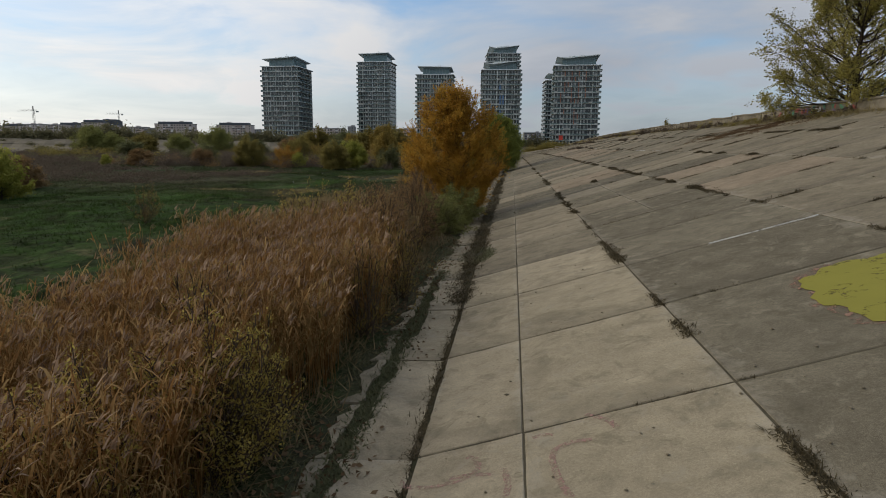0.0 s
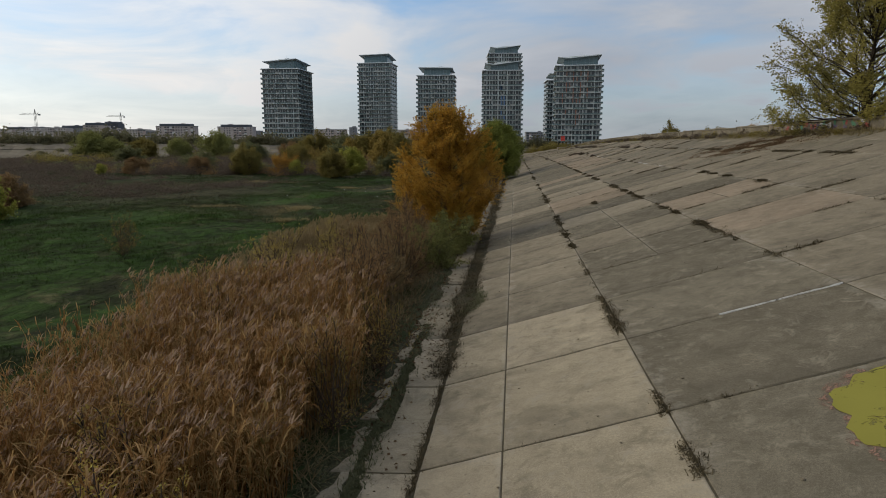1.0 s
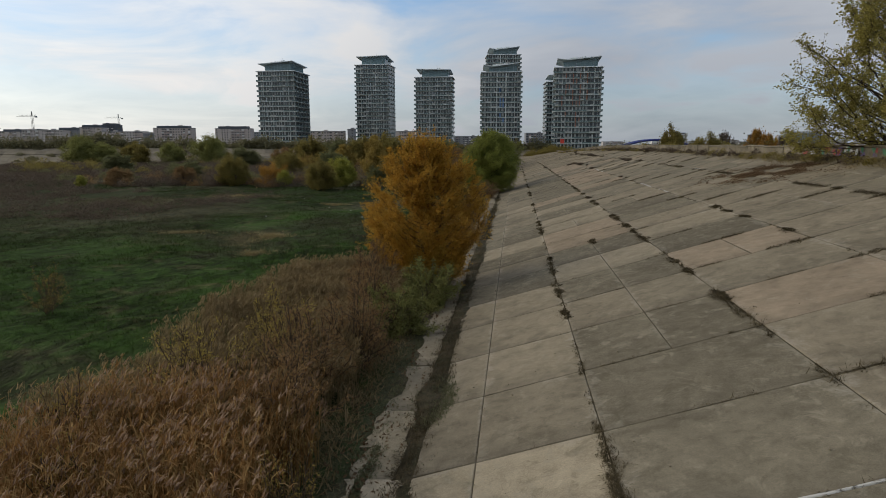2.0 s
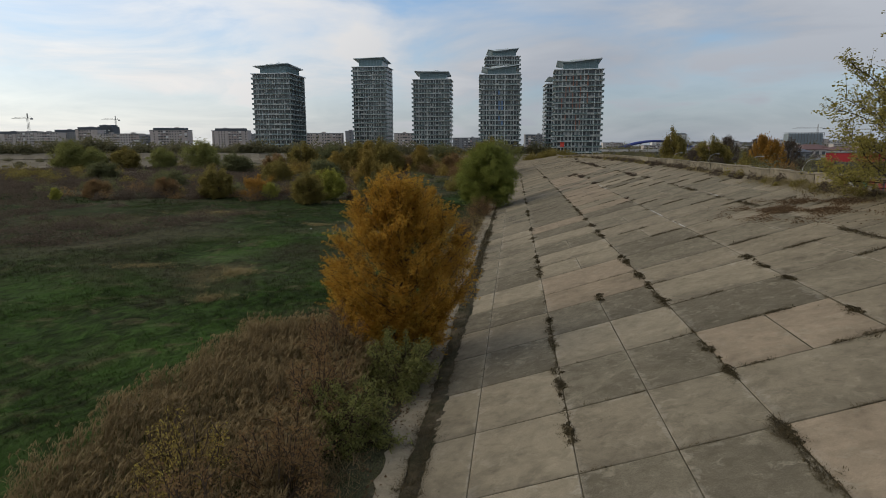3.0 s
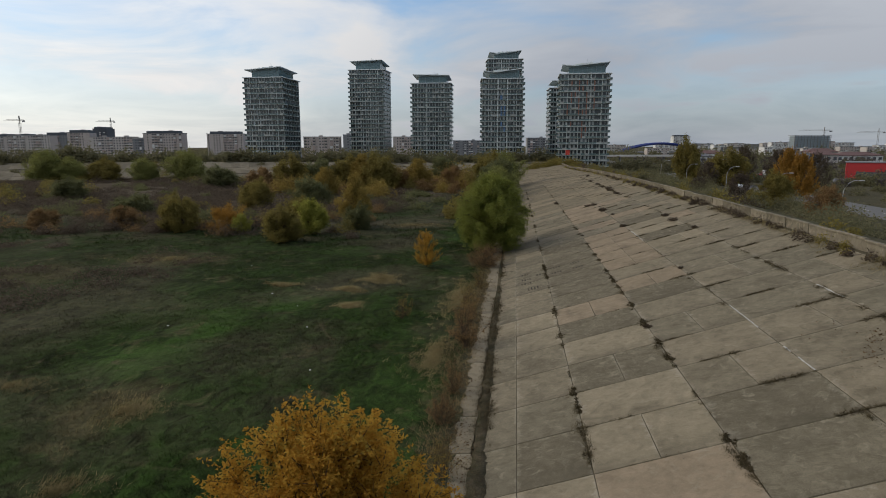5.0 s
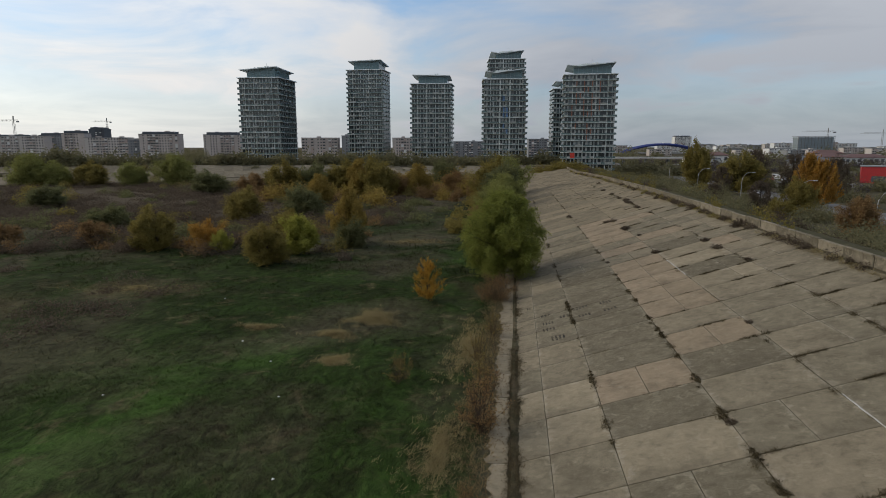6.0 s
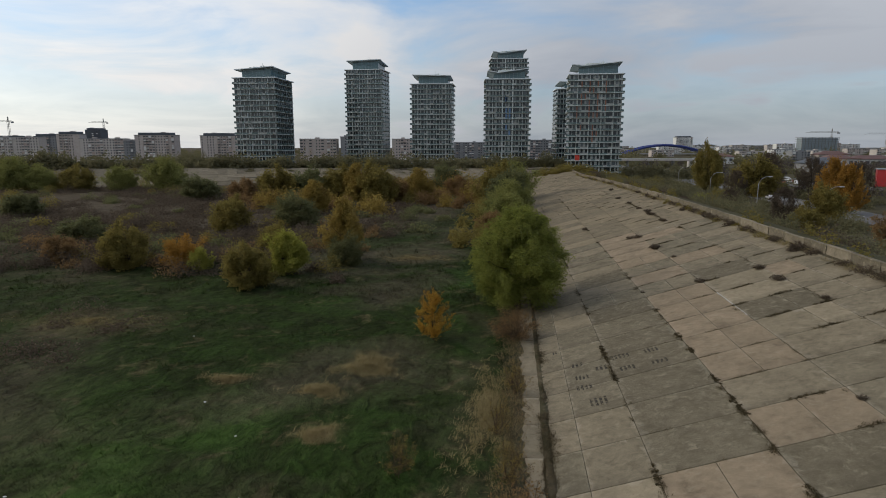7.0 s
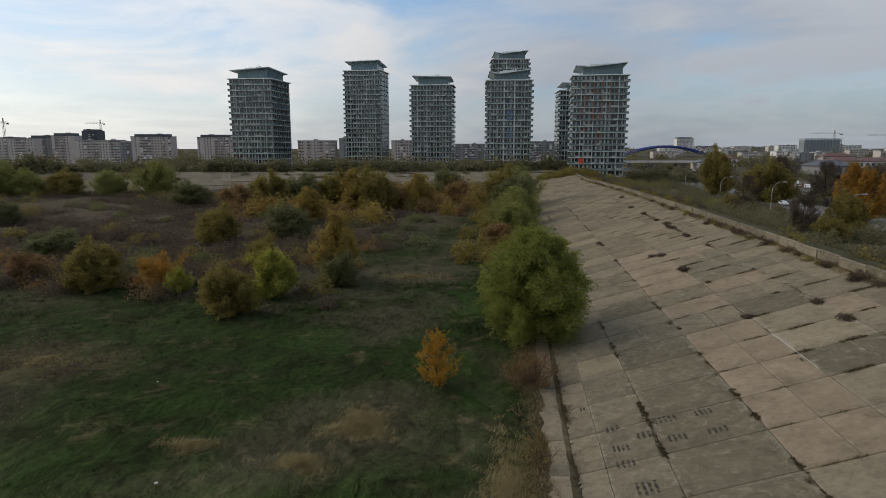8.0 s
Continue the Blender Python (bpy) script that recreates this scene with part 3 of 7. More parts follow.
    box_into(bm, (-3.2, 7, crest + 0.9), (3.0, 12, crest + 1.35), 0.1)
    for x in (-4.6, -2.2, 1.8, 3.2):
        box_into(bm, (x, 5.5, crest + 0.9), (x + 0.7, 6.6, crest + 1.5 + 0.1 * x), 0.04)
    box_into(bm, (1.4, 9.5, crest + 1.3), (1.5, 9.6, crest + 3.6))
    part("roof_plant", bm, M_BAND, root, "machine housing and mast on the roof")
    return root


# depth along the view at the end of the walk and offset across it
AXIS = Matrix.Rotation(radians(6.71), 3, "Z")
TOWER_EYE = Vector((-4.88, 56.6, 0))


def seen_at(across, ahead):
    p = TOWER_EYE + AXIS @ Vector((across, ahead, 0))
    return (p.x, p.y)


def build_towers():
    grey = "grey apartment tower with balconies and tilted penthouse roof"
    tower(seen_at(-102.5, 326), -1.0, 23.0, 26, 18, 52.6, [("pale", 3, (9, 14))], grey, (4.3, 4.6, 5.7), 0.9)
    tower(seen_at(-51.6, 393), -2.5, 23.8, 21, 22, 64.7, [("pale", 5, (12, 17))], grey, (5.6, 5.7, 6.1), 1.9)
    tower(seen_at(-6.8, 363), 1.0, 24.4, 19, 18, 52.8, [], grey, (5.3, 5.1, 4.7), 1.2)
    tower(seen_at(35.4, 326), 4.5, 23.5, 20, 18, 51.7, [("blue", 6, (8, 14)), ("blue", 5, (9, 14)), ("blue", 2, (3, 6)), ("pale", 4, (6, 15)), ("pale", 2, (4, 15))], "grey apartment tower with blue facade panels and tilted roof", (4.3, 3.4, 5.5), 0.8, (4, 7))
    tower(seen_at(44.0, 400), 6.7, 23.4, 20, 25, 72.5, [("pale", 4, (18, 23))], "tall grey apartment tower with stepped tilted roof", (4.5, 3.5, 5.5), 0.8, (4,))
    tower(seen_at(75.6, 295), -1.5, 25.4, 20, 17, 50.8, [("rust", 2, (8, 15)), ("rust", 4, (10, 15)), ("rust", 6, (7, 15)), ("rust", 8, (11, 15)), ("rust", 5, (5, 12)), ("red", 1, (0, 3))], "grey apartment tower with red facade panels and tilted roof", (4.6, 4.0, 5.6), 0.8)
    tower(seen_at(82.6, 370), 4.0, 23.4, 20, 17, 50.4, [], grey, (4.5, 4.2, 4.0), 1.0)


build_towers()

# ---- trees and shrubs ----


def crown_points(rng, n, height, spread, low, shape, lumps=5):
    """Branch tips on and inside an uneven crown."""
    out = []
    ph = rng.uniform(0, 6.28, (lumps, 2))
    while len(out) < n:
        d = rng.normal(size=3)
        d /= np.linalg.norm(d)
        r = rng.uniform(0.35, 1.0) ** 0.45
        az = math.atan2(d[1], d[0])
        uneven = 1 + 0.24 * math.sin(3 * az + ph[0, 0]) * math.cos(2.3 * d[2] + ph[0, 1]) + 0.16 * math.sin(5 * az + ph[1, 0] + 4 * d[2])
        mid = low + (height - low) * 0.42
        half = (height - low) * (0.58 if d[2] > 0 else 0.42)
        taper = 1.0
        if shape == "upright" and d[2] > 0:
            taper = 1 - 0.38 * d[2]
        if d[2] < 0 and shape != "upright":
            taper = 1 / max(0.45, math.sqrt(1 - d[2] * d[2])) ** 0.8
        out.append((d[0] * spread * r * uneven * taper, d[1] * spread * r * uneven * taper, mid + d[2] * half * r * (1 + 0.5 * (uneven - 1) if d[2] > 0 else 1)))
    return np.array(out)


def tree_meshes(seed, height, spread, low, n_limbs, n_twigs, n_leaves, leaf, mat, trunk_r, shape="round", droop=0.0, bark_mat=None, scatter=0.16, stems=1, lift=0.2, lean=0.0, slim=0.55, single=False):
    """Trunk with limbs and twigs as one mesh, the leaves as another."""
    rng = np.random.default_rng(seed)
    tips = crown_points(rng, n_limbs, height * 0.97, spread, low, shape)
    k = 7
    s = np.linspace(0, 1, k)[:, None]
    paths, radii = [], []
    stem_tops = []
    for i in range(stems):
        off = rng.normal(size=2) * (0.12 + 0.22 * spread if stems > 1 else 0.04 * spread)
        top = np.array([off[0] + lean, off[1], height * (0.86 if stems == 1 else rng.uniform(0.55, 0.8))])
        foot = np.array([off[0] * 0.25, off[1] * 0.25, -0.15])
        wob = np.cumsum(rng.normal(size=(k, 3)) * [0.02 * height, 0.02 * height, 0], axis=0) * s
        paths.append(foot + (top - foot) * s + wob * 0.6)
        radii.append(trunk_r / math.sqrt(stems) * (1.15 - 0.95 * s[:, 0] ** 0.8))
        stem_tops.append(paths[-1])
    for t in tips:
        st = stem_tops[rng.integers(stems)]
        f = np.clip((t[2] / height) * rng.uniform(0.35, 0.75) - 0.02, 0.05, 0.9)
        a = st[int(f * (k - 1))] * (1 - (f * (k - 1)) % 1) + st[min(k - 1, int(f * (k - 1)) + 1)] * ((f * (k - 1)) % 1)
        m = (a + t) / 2 + [0, 0, -lift * 0.3 * np.linalg.norm(t - a)] + rng.normal(size=3) * 0.05 * np.linalg.norm(t - a)
        m[:2] += (t[:2] - a[:2]) * 0.18
        p = (1 - s) ** 2 * a + 2 * s * (1 - s) * m + s ** 2 * t
        paths.append(p)
        r0 = trunk_r * 0.32 * (1 - 0.5 * f)
        radii.append(r0 * (1 - 0.9 * s[:, 0]) + 0.004)
    limbs = np.array(paths[stems:])
    # twigs from the outer part of each limb
    n = len(limbs)
    u = rng.uniform(0.4, 1.0, (n, n_twigs))
    idx = np.minimum((u * (k - 1)).astype(int), k - 2)
    fr = (u * (k - 1) - idx)[..., None]
    root = np.take_along_axis(limbs, idx[..., None].repeat(3, 2), 1) * (1 - fr) + np.take_along_axis(limbs, (idx + 1)[..., None].repeat(3, 2), 1) * fr
    out = root - np.array([0, 0, height * 0.4])
    out /= np.linalg.norm(out, axis=2, keepdims=True)
    way_t = out * 0.7 + rng.normal(size=out.shape) * 0.65 + np.array([0, 0, 0.45 - droop])
    way_t /= np.linalg.norm(way_t, axis=2, keepdims=True)
    ln = rng.uniform(0.5, 1.2, (n, n_twigs, 1)) * spread * 0.26
    tip = root + way_t * ln + np.array([0, 0, -droop * 0.7]) * ln
    mid = (root + tip) / 2 + np.array([0, 0, 0.12]) * ln
    tw = np.stack([root, mid, tip], 2).reshape(-1, 3, 3)
    V1, F1 = tubes(np.array(paths), np.array(radii), 6)
    tw_wood = tw[::8 if single else 1 if height > 8.3 or height < 3 else 3]
    V2, F2 = tubes(tw_wood, np.tile([0.012, 0.008, 0.003], (len(tw_wood), 1)) * max(1.0, height / 7), 3)
    wood = mesh_of("trunk", np.concatenate([V1, V2]), np.concatenate([F1, F2 + len(V1)]), bark_mat or M_BARK, smooth=True)
    # leaves along the twigs
    w = rng.uniform(0.1, 1.08, (len(tw), n_leaves, 1))
    pts = (1 - w) ** 2 * tw[:, None, 0] + 2 * w * (1 - w) * tw[:, None, 1] + w ** 2 * tw[:, None, 2]
    pts = pts + rng.normal(size=pts.shape) * scatter * spread * 0.25
    pts = pts.reshape(-1, 3)
    V, F = leaf_cards(rng, pts, leaf, leaf * slim, droop * 0.6, 0.25 if not droop else 0.0, single)
    crown = mesh_of("crown", V, F, mat)
    return wood, crown


def plume_tree(seed, height, spread, low, boughs, twigs, n_leaves, leaf, mat, trunk_r, up=0.5, droop=0.0, reach=0.35, twig=0.9, belly=0.38, slim=0.55, scatter=0.05, gaps=0.0, skirt=0.72, stout=0.15, crest=2.0, bole=0.86, single=False, bark_mat=None):
    """A tree of single boughs: each carries its own plume of leafy twigs, so that the outline is tufted and has gaps."""
    rng = np.random.default_rng(seed)
    k = 7
    s = np.linspace(0, 1, k)[:, None]
    ph = rng.uniform(0, 6.28, 4)
    wob = np.cumsum(rng.normal(size=(k, 3)) * [0.018 * height, 0.018 * height, 0], axis=0) * s
    trunk = np.array([0, 0, -0.2]) + np.array([0, 0, height * bole + 0.2]) * s + wob
    paths, radii = [trunk], [trunk_r * (1.15 - 1.0 * s[:, 0] ** 0.85)]
    for i in range(boughs):
        t = (i + rng.uniform(0, 1)) / boughs
        az = i * 2.39996 + rng.normal() * 0.3
        if t < belly:
            r = skirt + (1 - skirt) * t / belly
        else:
            r = max(0.02, 1 - ((t - belly) / (1.03 - belly)) ** crest) ** 0.75
        r *= spread * (1 + 0.16 * math.sin(2 * az + ph[0]) + 0.12 * math.sin(5 * az + 7 * t + ph[1])) * rng.uniform(0.86, 1.08)
        if rng.random() < 0.28:
            r *= rng.uniform(0.3, 0.8)
        z = low + (height - low) * t
        tip = np.array([r * math.cos(az), r * math.sin(az), z])
        zs = max(0.06 * height, z - r * (0.35 + 1.1 * up) + droop * r * 0.9)
        zs = min(zs, height * bole * rng.uniform(0.75, 0.96))
        f = (zs + 0.2) / (height * bole + 0.2) * (k - 1)
        a = trunk[min(int(f), k - 2)] + (trunk[min(int(f), k - 2) + 1] - trunk[min(int(f), k - 2)]) * (f - int(f))
        d = np.linalg.norm(tip - a)
        m = a + (tip - a) * [0.70, 0.70, 0.5] + rng.normal(size=3) * 0.10 * d + np.array([0, 0, d * (0.55 * droop - 0.12 * up)])
        sway = np.sin(s * rng.uniform(5, 9) + rng.uniform(0, 6.28, 3)) * 0.035 * d * np.sin(s * 3.14)
        paths.append((1 - s) ** 2 * a + 2 * s * (1 - s) * m + s ** 2 * tip + sway)
        radii.append(trunk_r * stout * rng.uniform(0.6, 1.3) * (0.4 + 0.6 * min(1.0, d / spread)) * (1 - 0.9 * s[:, 0]) + 0.004)
    limbs = np.array(paths[1:])
    n = len(limbs)
    u = reach + (1 - reach) * rng.uniform(0, 1, (n, twigs)) ** 0.8
    if gaps:
        u = np.where(np.sin(u * 19 + rng.uniform(0, 6.28, (n, 1))) < gaps - 1, 1.0 - 0.12 * rng.uniform(size=u.shape), u)
    idx = np.minimum((u * (k - 1)).astype(int), k - 2)
    fr = (u * (k - 1) - idx)[..., None]
    lo = np.take_along_axis(limbs, idx[..., None].repeat(3, 2), 1)
    hi = np.take_along_axis(limbs, (idx + 1)[..., None].repeat(3, 2), 1)
    root = lo * (1 - fr) + hi * fr
    along = (hi - lo) / (np.linalg.norm(hi - lo, axis=2, keepdims=True) + 1e-9)
    way_t = along * 0.6 + rng.normal(size=root.shape) * 0.5 + np.array([0, 0, up * 0.9 - droop * 1.5])
    way_t /= np.linalg.norm(way_t, axis=2, keepdims=True)
    ln = rng.uniform(0.45, 1.2, (n, twigs, 1)) * twig
    mid = root + way_t * ln * 0.55 + np.array([0, 0, 0.06]) * ln
    tip = root + way_t * ln + np.array([0, 0, 0.12 * up - droop * 0.55]) * ln
    tw = np.stack([root, mid, tip], 2).reshape(-1, 3, 3)
    V1, F1 = tubes(np.array(paths), np.array(radii), 6)
    wood_tw = tw[::2]
    V2, F2 = tubes(wood_tw, np.tile([0.011, 0.007, 0.003], (len(wood_tw), 1)) * max(1.0, height / 8), 3)
    wood = mesh_of("trunk", np.concatenate([V1, V2]), np.concatenate([F1, F2 + len(V1)]), bark_mat or M_BARK, smooth=True)
    w = rng.uniform(0.08, 1.06, (len(tw), n_leaves, 1))
    pts = (1 - w) ** 2 * tw[:, None, 0] + 2 * w * (1 - w) * tw[:, None, 1] + w ** 2 * tw[:, None, 2]
    pts = (pts + rng.normal(size=pts.shape) * scatter * (1.3 - w)).reshape(-1, 3)
    V, F = leaf_cards(rng, pts, leaf, leaf * slim, droop * 0.9, 0.3 * up if not droop else 0.0, single)
    return wood, mesh_of("crown", V, F, mat)


def plant(name, meshes, at, label, category="tree", group="", turn=0.0, size=1.0, tall=1.0):
    wood, crown = meshes
    root = new(name)
    root.empty_display_size = 0.2
    z = float(ground_z(at[0], at[1])) if len(at) == 2 else at[2]
    root.matrix_basis = pose(at[0], at[1], z - 0.03, 0, 0, turn)
    root.scale = (size, size, size * tall)
    part("trunk", wood, parent=root)
    part("crown", crown, parent=root)
    return tagged(root, label, category, group)


ORANGE = plume_tree(11, 9.0, 3.0, 0.9, 180, 26, 34, 0.095, M_ORANGE, 0.15, single=True, slim=0.5, up=0.42, reach=0.34, twig=0.85, belly=0.36, scatter=0.09, skirt=0.55, stout=0.12, crest=1.7, bole=0.72, gaps=0.3)
plant("maple_tree", ORANGE, (-4.0, 40.8), "orange autumn tree with dense fine leaves beside the concrete slope", size=0.99, tall=0.94)
WILLOW = plume_tree(23, 8.9, 4.3, 1.3, 160, 38, 24, 0.17, M_WILLOW, 0.26, single=True, up=0.3, droop=0.38, reach=0.25, twig=1.15, belly=0.36, slim=0.36, scatter=0.18, skirt=0.72)
plant("willow_tree", WILLOW, (-2.9, 108.5), "round green willow at the foot of the slope", size=1.12)
BIG = plume_tree(31, 13.5, 5.8, 0.7, 150, 22, 20, 0.17, M_OLD, 0.36, up=0.42, reach=0.34, twig=1.25, belly=0.36, slim=0.55, scatter=0.2, gaps=0.45, skirt=0.92, stout=0.17, bole=0.62, crest=1.15)
plant("old_tree", BIG, (24.6, 47.5, float(slope_z(22.8, 47)) - 0.1), "spreading olive-green tree behind the parapet wall", turn=40, tall=0.92)
SAPLING = plume_tree(41, 4.0, 1.45, 0.5, 46, 14, 15, 0.10, M_ORANGE, 0.06, up=0.6, reach=0.25, twig=0.6, scatter=0.07)
FRINGE = tree_meshes(60, 2.6, 1.8, 0.2, 52, 10, 9, 0.085, M_RUST, 0.05, "round", stems=6, bark_mat=M_TWIG, scatter=0.3)
plant("sapling", SAPLING, (-10.1, 97.5), "small orange sapling in the meadow")

OLIVE = tree_meshes(52, 6.0, 3.0, 0.3, 72, 10, 28, 0.21, M_OLIVE, 0.12, "round", stems=3, single=True, slim=0.8, scatter=0.3)
LIME = tree_meshes(53, 6.0, 2.7, 0.7, 66, 10, 28, 0.20, M_LIME, 0.11, "round", stems=2, single=True, slim=0.8, scatter=0.25)
DARK = tree_meshes(54, 7.0, 3.2, 0.2, 76, 10, 28, 0.23, M_DARK, 0.15, "round", stems=3, single=True, slim=0.8, scatter=0.3)
RUST = tree_meshes(55, 5.0, 2.6, 0.2, 68, 10, 28, 0.18, M_RUST, 0.09, "round", stems=4, single=True, slim=0.8, scatter=0.3)
AUTUMN = tree_meshes(56, 8.0, 3.2, 0.8, 76, 10, 28, 0.23, M_YELLOW, 0.16, "upright", single=True, slim=0.8, scatter=0.3)
GREEN = tree_meshes(57, 9.0, 4.6, 0.6, 84, 10, 28, 0.27, M_GREEN, 0.22, "round", stems=2, single=True, slim=0.8, scatter=0.3)
GLOW = tree_meshes(62, 5.0, 2.5, 0.2, 62, 10, 22, 0.17, M_FLAME, 0.09, "round", stems=4, single=True, slim=0.8, scatter=0.35)
BARE = tree_meshes(58, 4.6, 1.6, 0.4, 60, 12, 3, 0.12, M_RUST, 0.05, "upright", stems=4, bark_mat=M_TWIG)
BRUSH = tree_meshes(59, 2.2, 1.9, 0.0, 40, 8, 9, 0.15, M_BRUSH, 0.04, "round", stems=6, bark_mat=M_TWIG)

ROWS = [
    (LIME, -43.0, 46.0, 0.80, 1.0, "shrub_tree", "yellow-olive rounded shrub at the edge of the meadow"),
    (RUST, -50.0, 56.0, 0.85, 0.8, "shrub_tree", "dull brown shrub at the edge of the meadow"),
    (LIME, -81.4, 113.0, 0.36, 1.2, "shrub_tree", "small pale yellow sapling in brown brush"),
    (LIME, -32.6, 121.6, 1.03, 1.0, "lime_tree", "yellow-green leafy young tree in the meadow"),
    (OLIVE, -34.6, 114.0, 0.96, 0.9, "shrub_tree", "olive-brown rounded shrub beside a lime-green tree"),
    (DARK, -26.4, 128.0, 0.79, 0.9, "shrub_tree", "dark green bush at the foot of an orange tree"),
    (AUTUMN, -27.6, 130.5, 0.90, 1.28, "maple_tree", "slender yellow-orange autumn tree"),
    (GLOW, -48.1, 124.0, 1.0, 1.0, "shrub_tree", "orange-red autumn shrub in the meadow"),
    (LIME, -44.3, 121.8, 0.58, 1.0, "shrub_tree", "small yellow-green shrub beside a rust-red one"),
    (OLIVE, -54.8, 122.0, 1.00, 1.0, "shrub_tree", "olive shrub with yellow tips in the meadow"),
    (OLIVE, -57.8, 158.0, 1.40, 0.8, "shrub_tree", "broad olive shrub in brown brush"),
    (DARK, -47.8, 166.0, 1.34, 0.8, "shrub_tree", "broad dark green shrub in brown brush"),
    (AUTUMN, -50.9, 186.0, 1.16, 0.9, "maple_tree", "yellow autumn tree in the thicket"),
    (GREEN, -183.0, 246.0, 1.49, 0.95, "willow_tree", "round green willow before the far bank"),
    (GREEN, -173.0, 247.0, 1.16, 0.85, "willow_tree", "round green willow before the far bank"),
    (OLIVE, -161.0, 250.0, 2.07, 0.75, "willow_tree", "low olive willow before the far bank"),
    (GREEN, -146.0, 252.0, 1.22, 0.85, "willow_tree", "round green willow before the far bank"),
    (GREEN, -128.8, 253.0, 1.46, 0.95, "willow_tree", "large green willow before the far bank"),
    (DARK, -98.5, 221.0, 1.77, 0.65, "shrub_tree", "dark green spreading shrub"),
    (RUST, -78.0, 208.0, 1.55, 0.95, "maple_tree", "orange-brown thicket tree"),
    (OLIVE, -70.0, 210.0, 1.83, 0.95, "maple_tree", "olive thicket tree"),
    (DARK, -62.0, 214.0, 1.65, 0.95, "maple_tree", "dark thicket tree"),
    (OLIVE, -54.0, 216.0, 1.83, 0.95, "maple_tree", "olive thicket tree"),
    (AUTUMN, -47.5, 214.0, 1.46, 1.0, "maple_tree", "yellow-orange thicket tree"),
    (OLIVE, -41.0, 212.0, 1.83, 1.05, "maple_tree", "olive thicket tree"),
    (RUST, -36.5, 217.0, 1.5, 0.95, "maple_tree", "rust-brown thicket tree"),
    (AUTUMN, -31.0, 219.0, 1.34, 0.95, "maple_tree", "yellow-orange thicket tree"),
    (DARK, -26.0, 250.0, 1.71, 0.95, "maple_tree", "dark green thicket tree"),
    (RUST, -21.0, 236.0, 1.5, 0.9, "maple_tree", "rust-brown thicket tree"),
    (GREEN, -4.6, 172.0, 0.92, 0.85, "willow_tree", "green willow at the foot of the slope"),
    (GREEN, -4.2, 186.0, 1.05, 0.95, "willow_tree", "green willow at the foot of the slope"),
    (DARK, -5.0, 203.0, 1.65, 1.0, "willow_tree", "dark green willow at the foot of the slope"),
    (GREEN, -4.0, 225.0, 1.34, 1.0, "willow_tree", "green willow at the foot of the slope"),
    (OLIVE, -9.0, 216.0, 1.95, 1.0, "shrub_tree", "olive shrub at the foot of the slope"),
    (RUST, -7.2, 158.0, 1.16, 0.75, "shrub_tree", "brown shrub at the foot of the slope"),
    (OLIVE, -5.3, 150.0, 0.79, 0.8, "shrub_tree", "olive shrub at the foot of the slope"),
    (DARK, -118.0, 176.0, 1.46, 0.6, "shrub_tree", "dark low shrub in brown brush"),
    (DARK, -76.0, 141.0, 1.34, 0.55, "shrub_tree", "dark low shrub in brown brush"),
    (RUST, -68.0, 126.0, 0.95, 0.8, "shrub_tree", "dull red shrub in brown brush"),
    (RUST, -80.0, 122.0, 0.95, 0.75, "shrub_tree", "dull red shrub in brown brush"),
    (OLIVE, -40.0, 136.0, 0.98, 0.8, "shrub_tree", "olive shrub in brown brush"),
    (FRINGE, -3.2, 98.6, 1.25, 0.95, "shrub", "wispy rust-orange low shrub below the willow"),
    (BARE, -3.3, 70.0, 0.95, 1.0, "shrub", "bare reddish shrub at the foot of the slope"),
    (BARE, -3.4, 62.0, 0.50, 1.0, "shrub", "bare reddish shrub at the foot of the slope"),
]


def build_rows():
    rng = random.Random(3)
    for meshes, x, y, size, tall, name, label in ROWS:
        plant(name, meshes, (x, y), label if len(label.split()) > 3 else label + " in the basin", "shrub" if "shrub" in name else "tree", "trees of the basin", rng.uniform(0, 360), size, tall)


build_rows()
# ---- reeds ----


def ribbons(rng, root, heading, length, width, rise, bend, k=4):
    """Grass leaves as bent ribbons that narrow to a point: root (n,3), heading (n,)."""
    n = len(root)
    s = np.linspace(0, 1, k)
    c, d = np.cos(heading), np.sin(heading)
    x = s[None] * np.cos(rise)[:, None] * length[:, None]
    z = (s[None] * np.sin(rise)[:, None] - bend[:, None] * s[None] ** 2) * length[:, None]
    p = root[:, None] + np.stack([x * c[:, None], x * d[:, None], z], -1)
    wd = width[:, None] * (1 - s[None] ** 1.6) * 0.5
    side = np.stack([-d, c, np.zeros(n)], -1)[:, None]
    a, b = p + side * wd[..., None], p - side * wd[..., None]
    if k == 2:
        return np.stack([a[:, 0], b[:, 0], p[:, 1]], 1).reshape(-1, 3), np.arange(3 * n).reshape(-1, 3)
    verts = np.stack([a, b], 2).reshape(-1, 3)
    base = (np.arange(n) * 2 * k)[:, None, None]
    i = np.arange(k - 1)
    q = np.stack([2 * i, 2 * i + 1, 2 * i + 3, 2 * i + 2], -1)[None]
    return verts, (base + q).reshape(-1, 4)


def join(pieces):
    V, F, o = [], [], 0
    for v, f in pieces:
        V.append(v)
        F.append(f + o)
        o += len(v)
    return np.concatenate(V), np.concatenate(F)


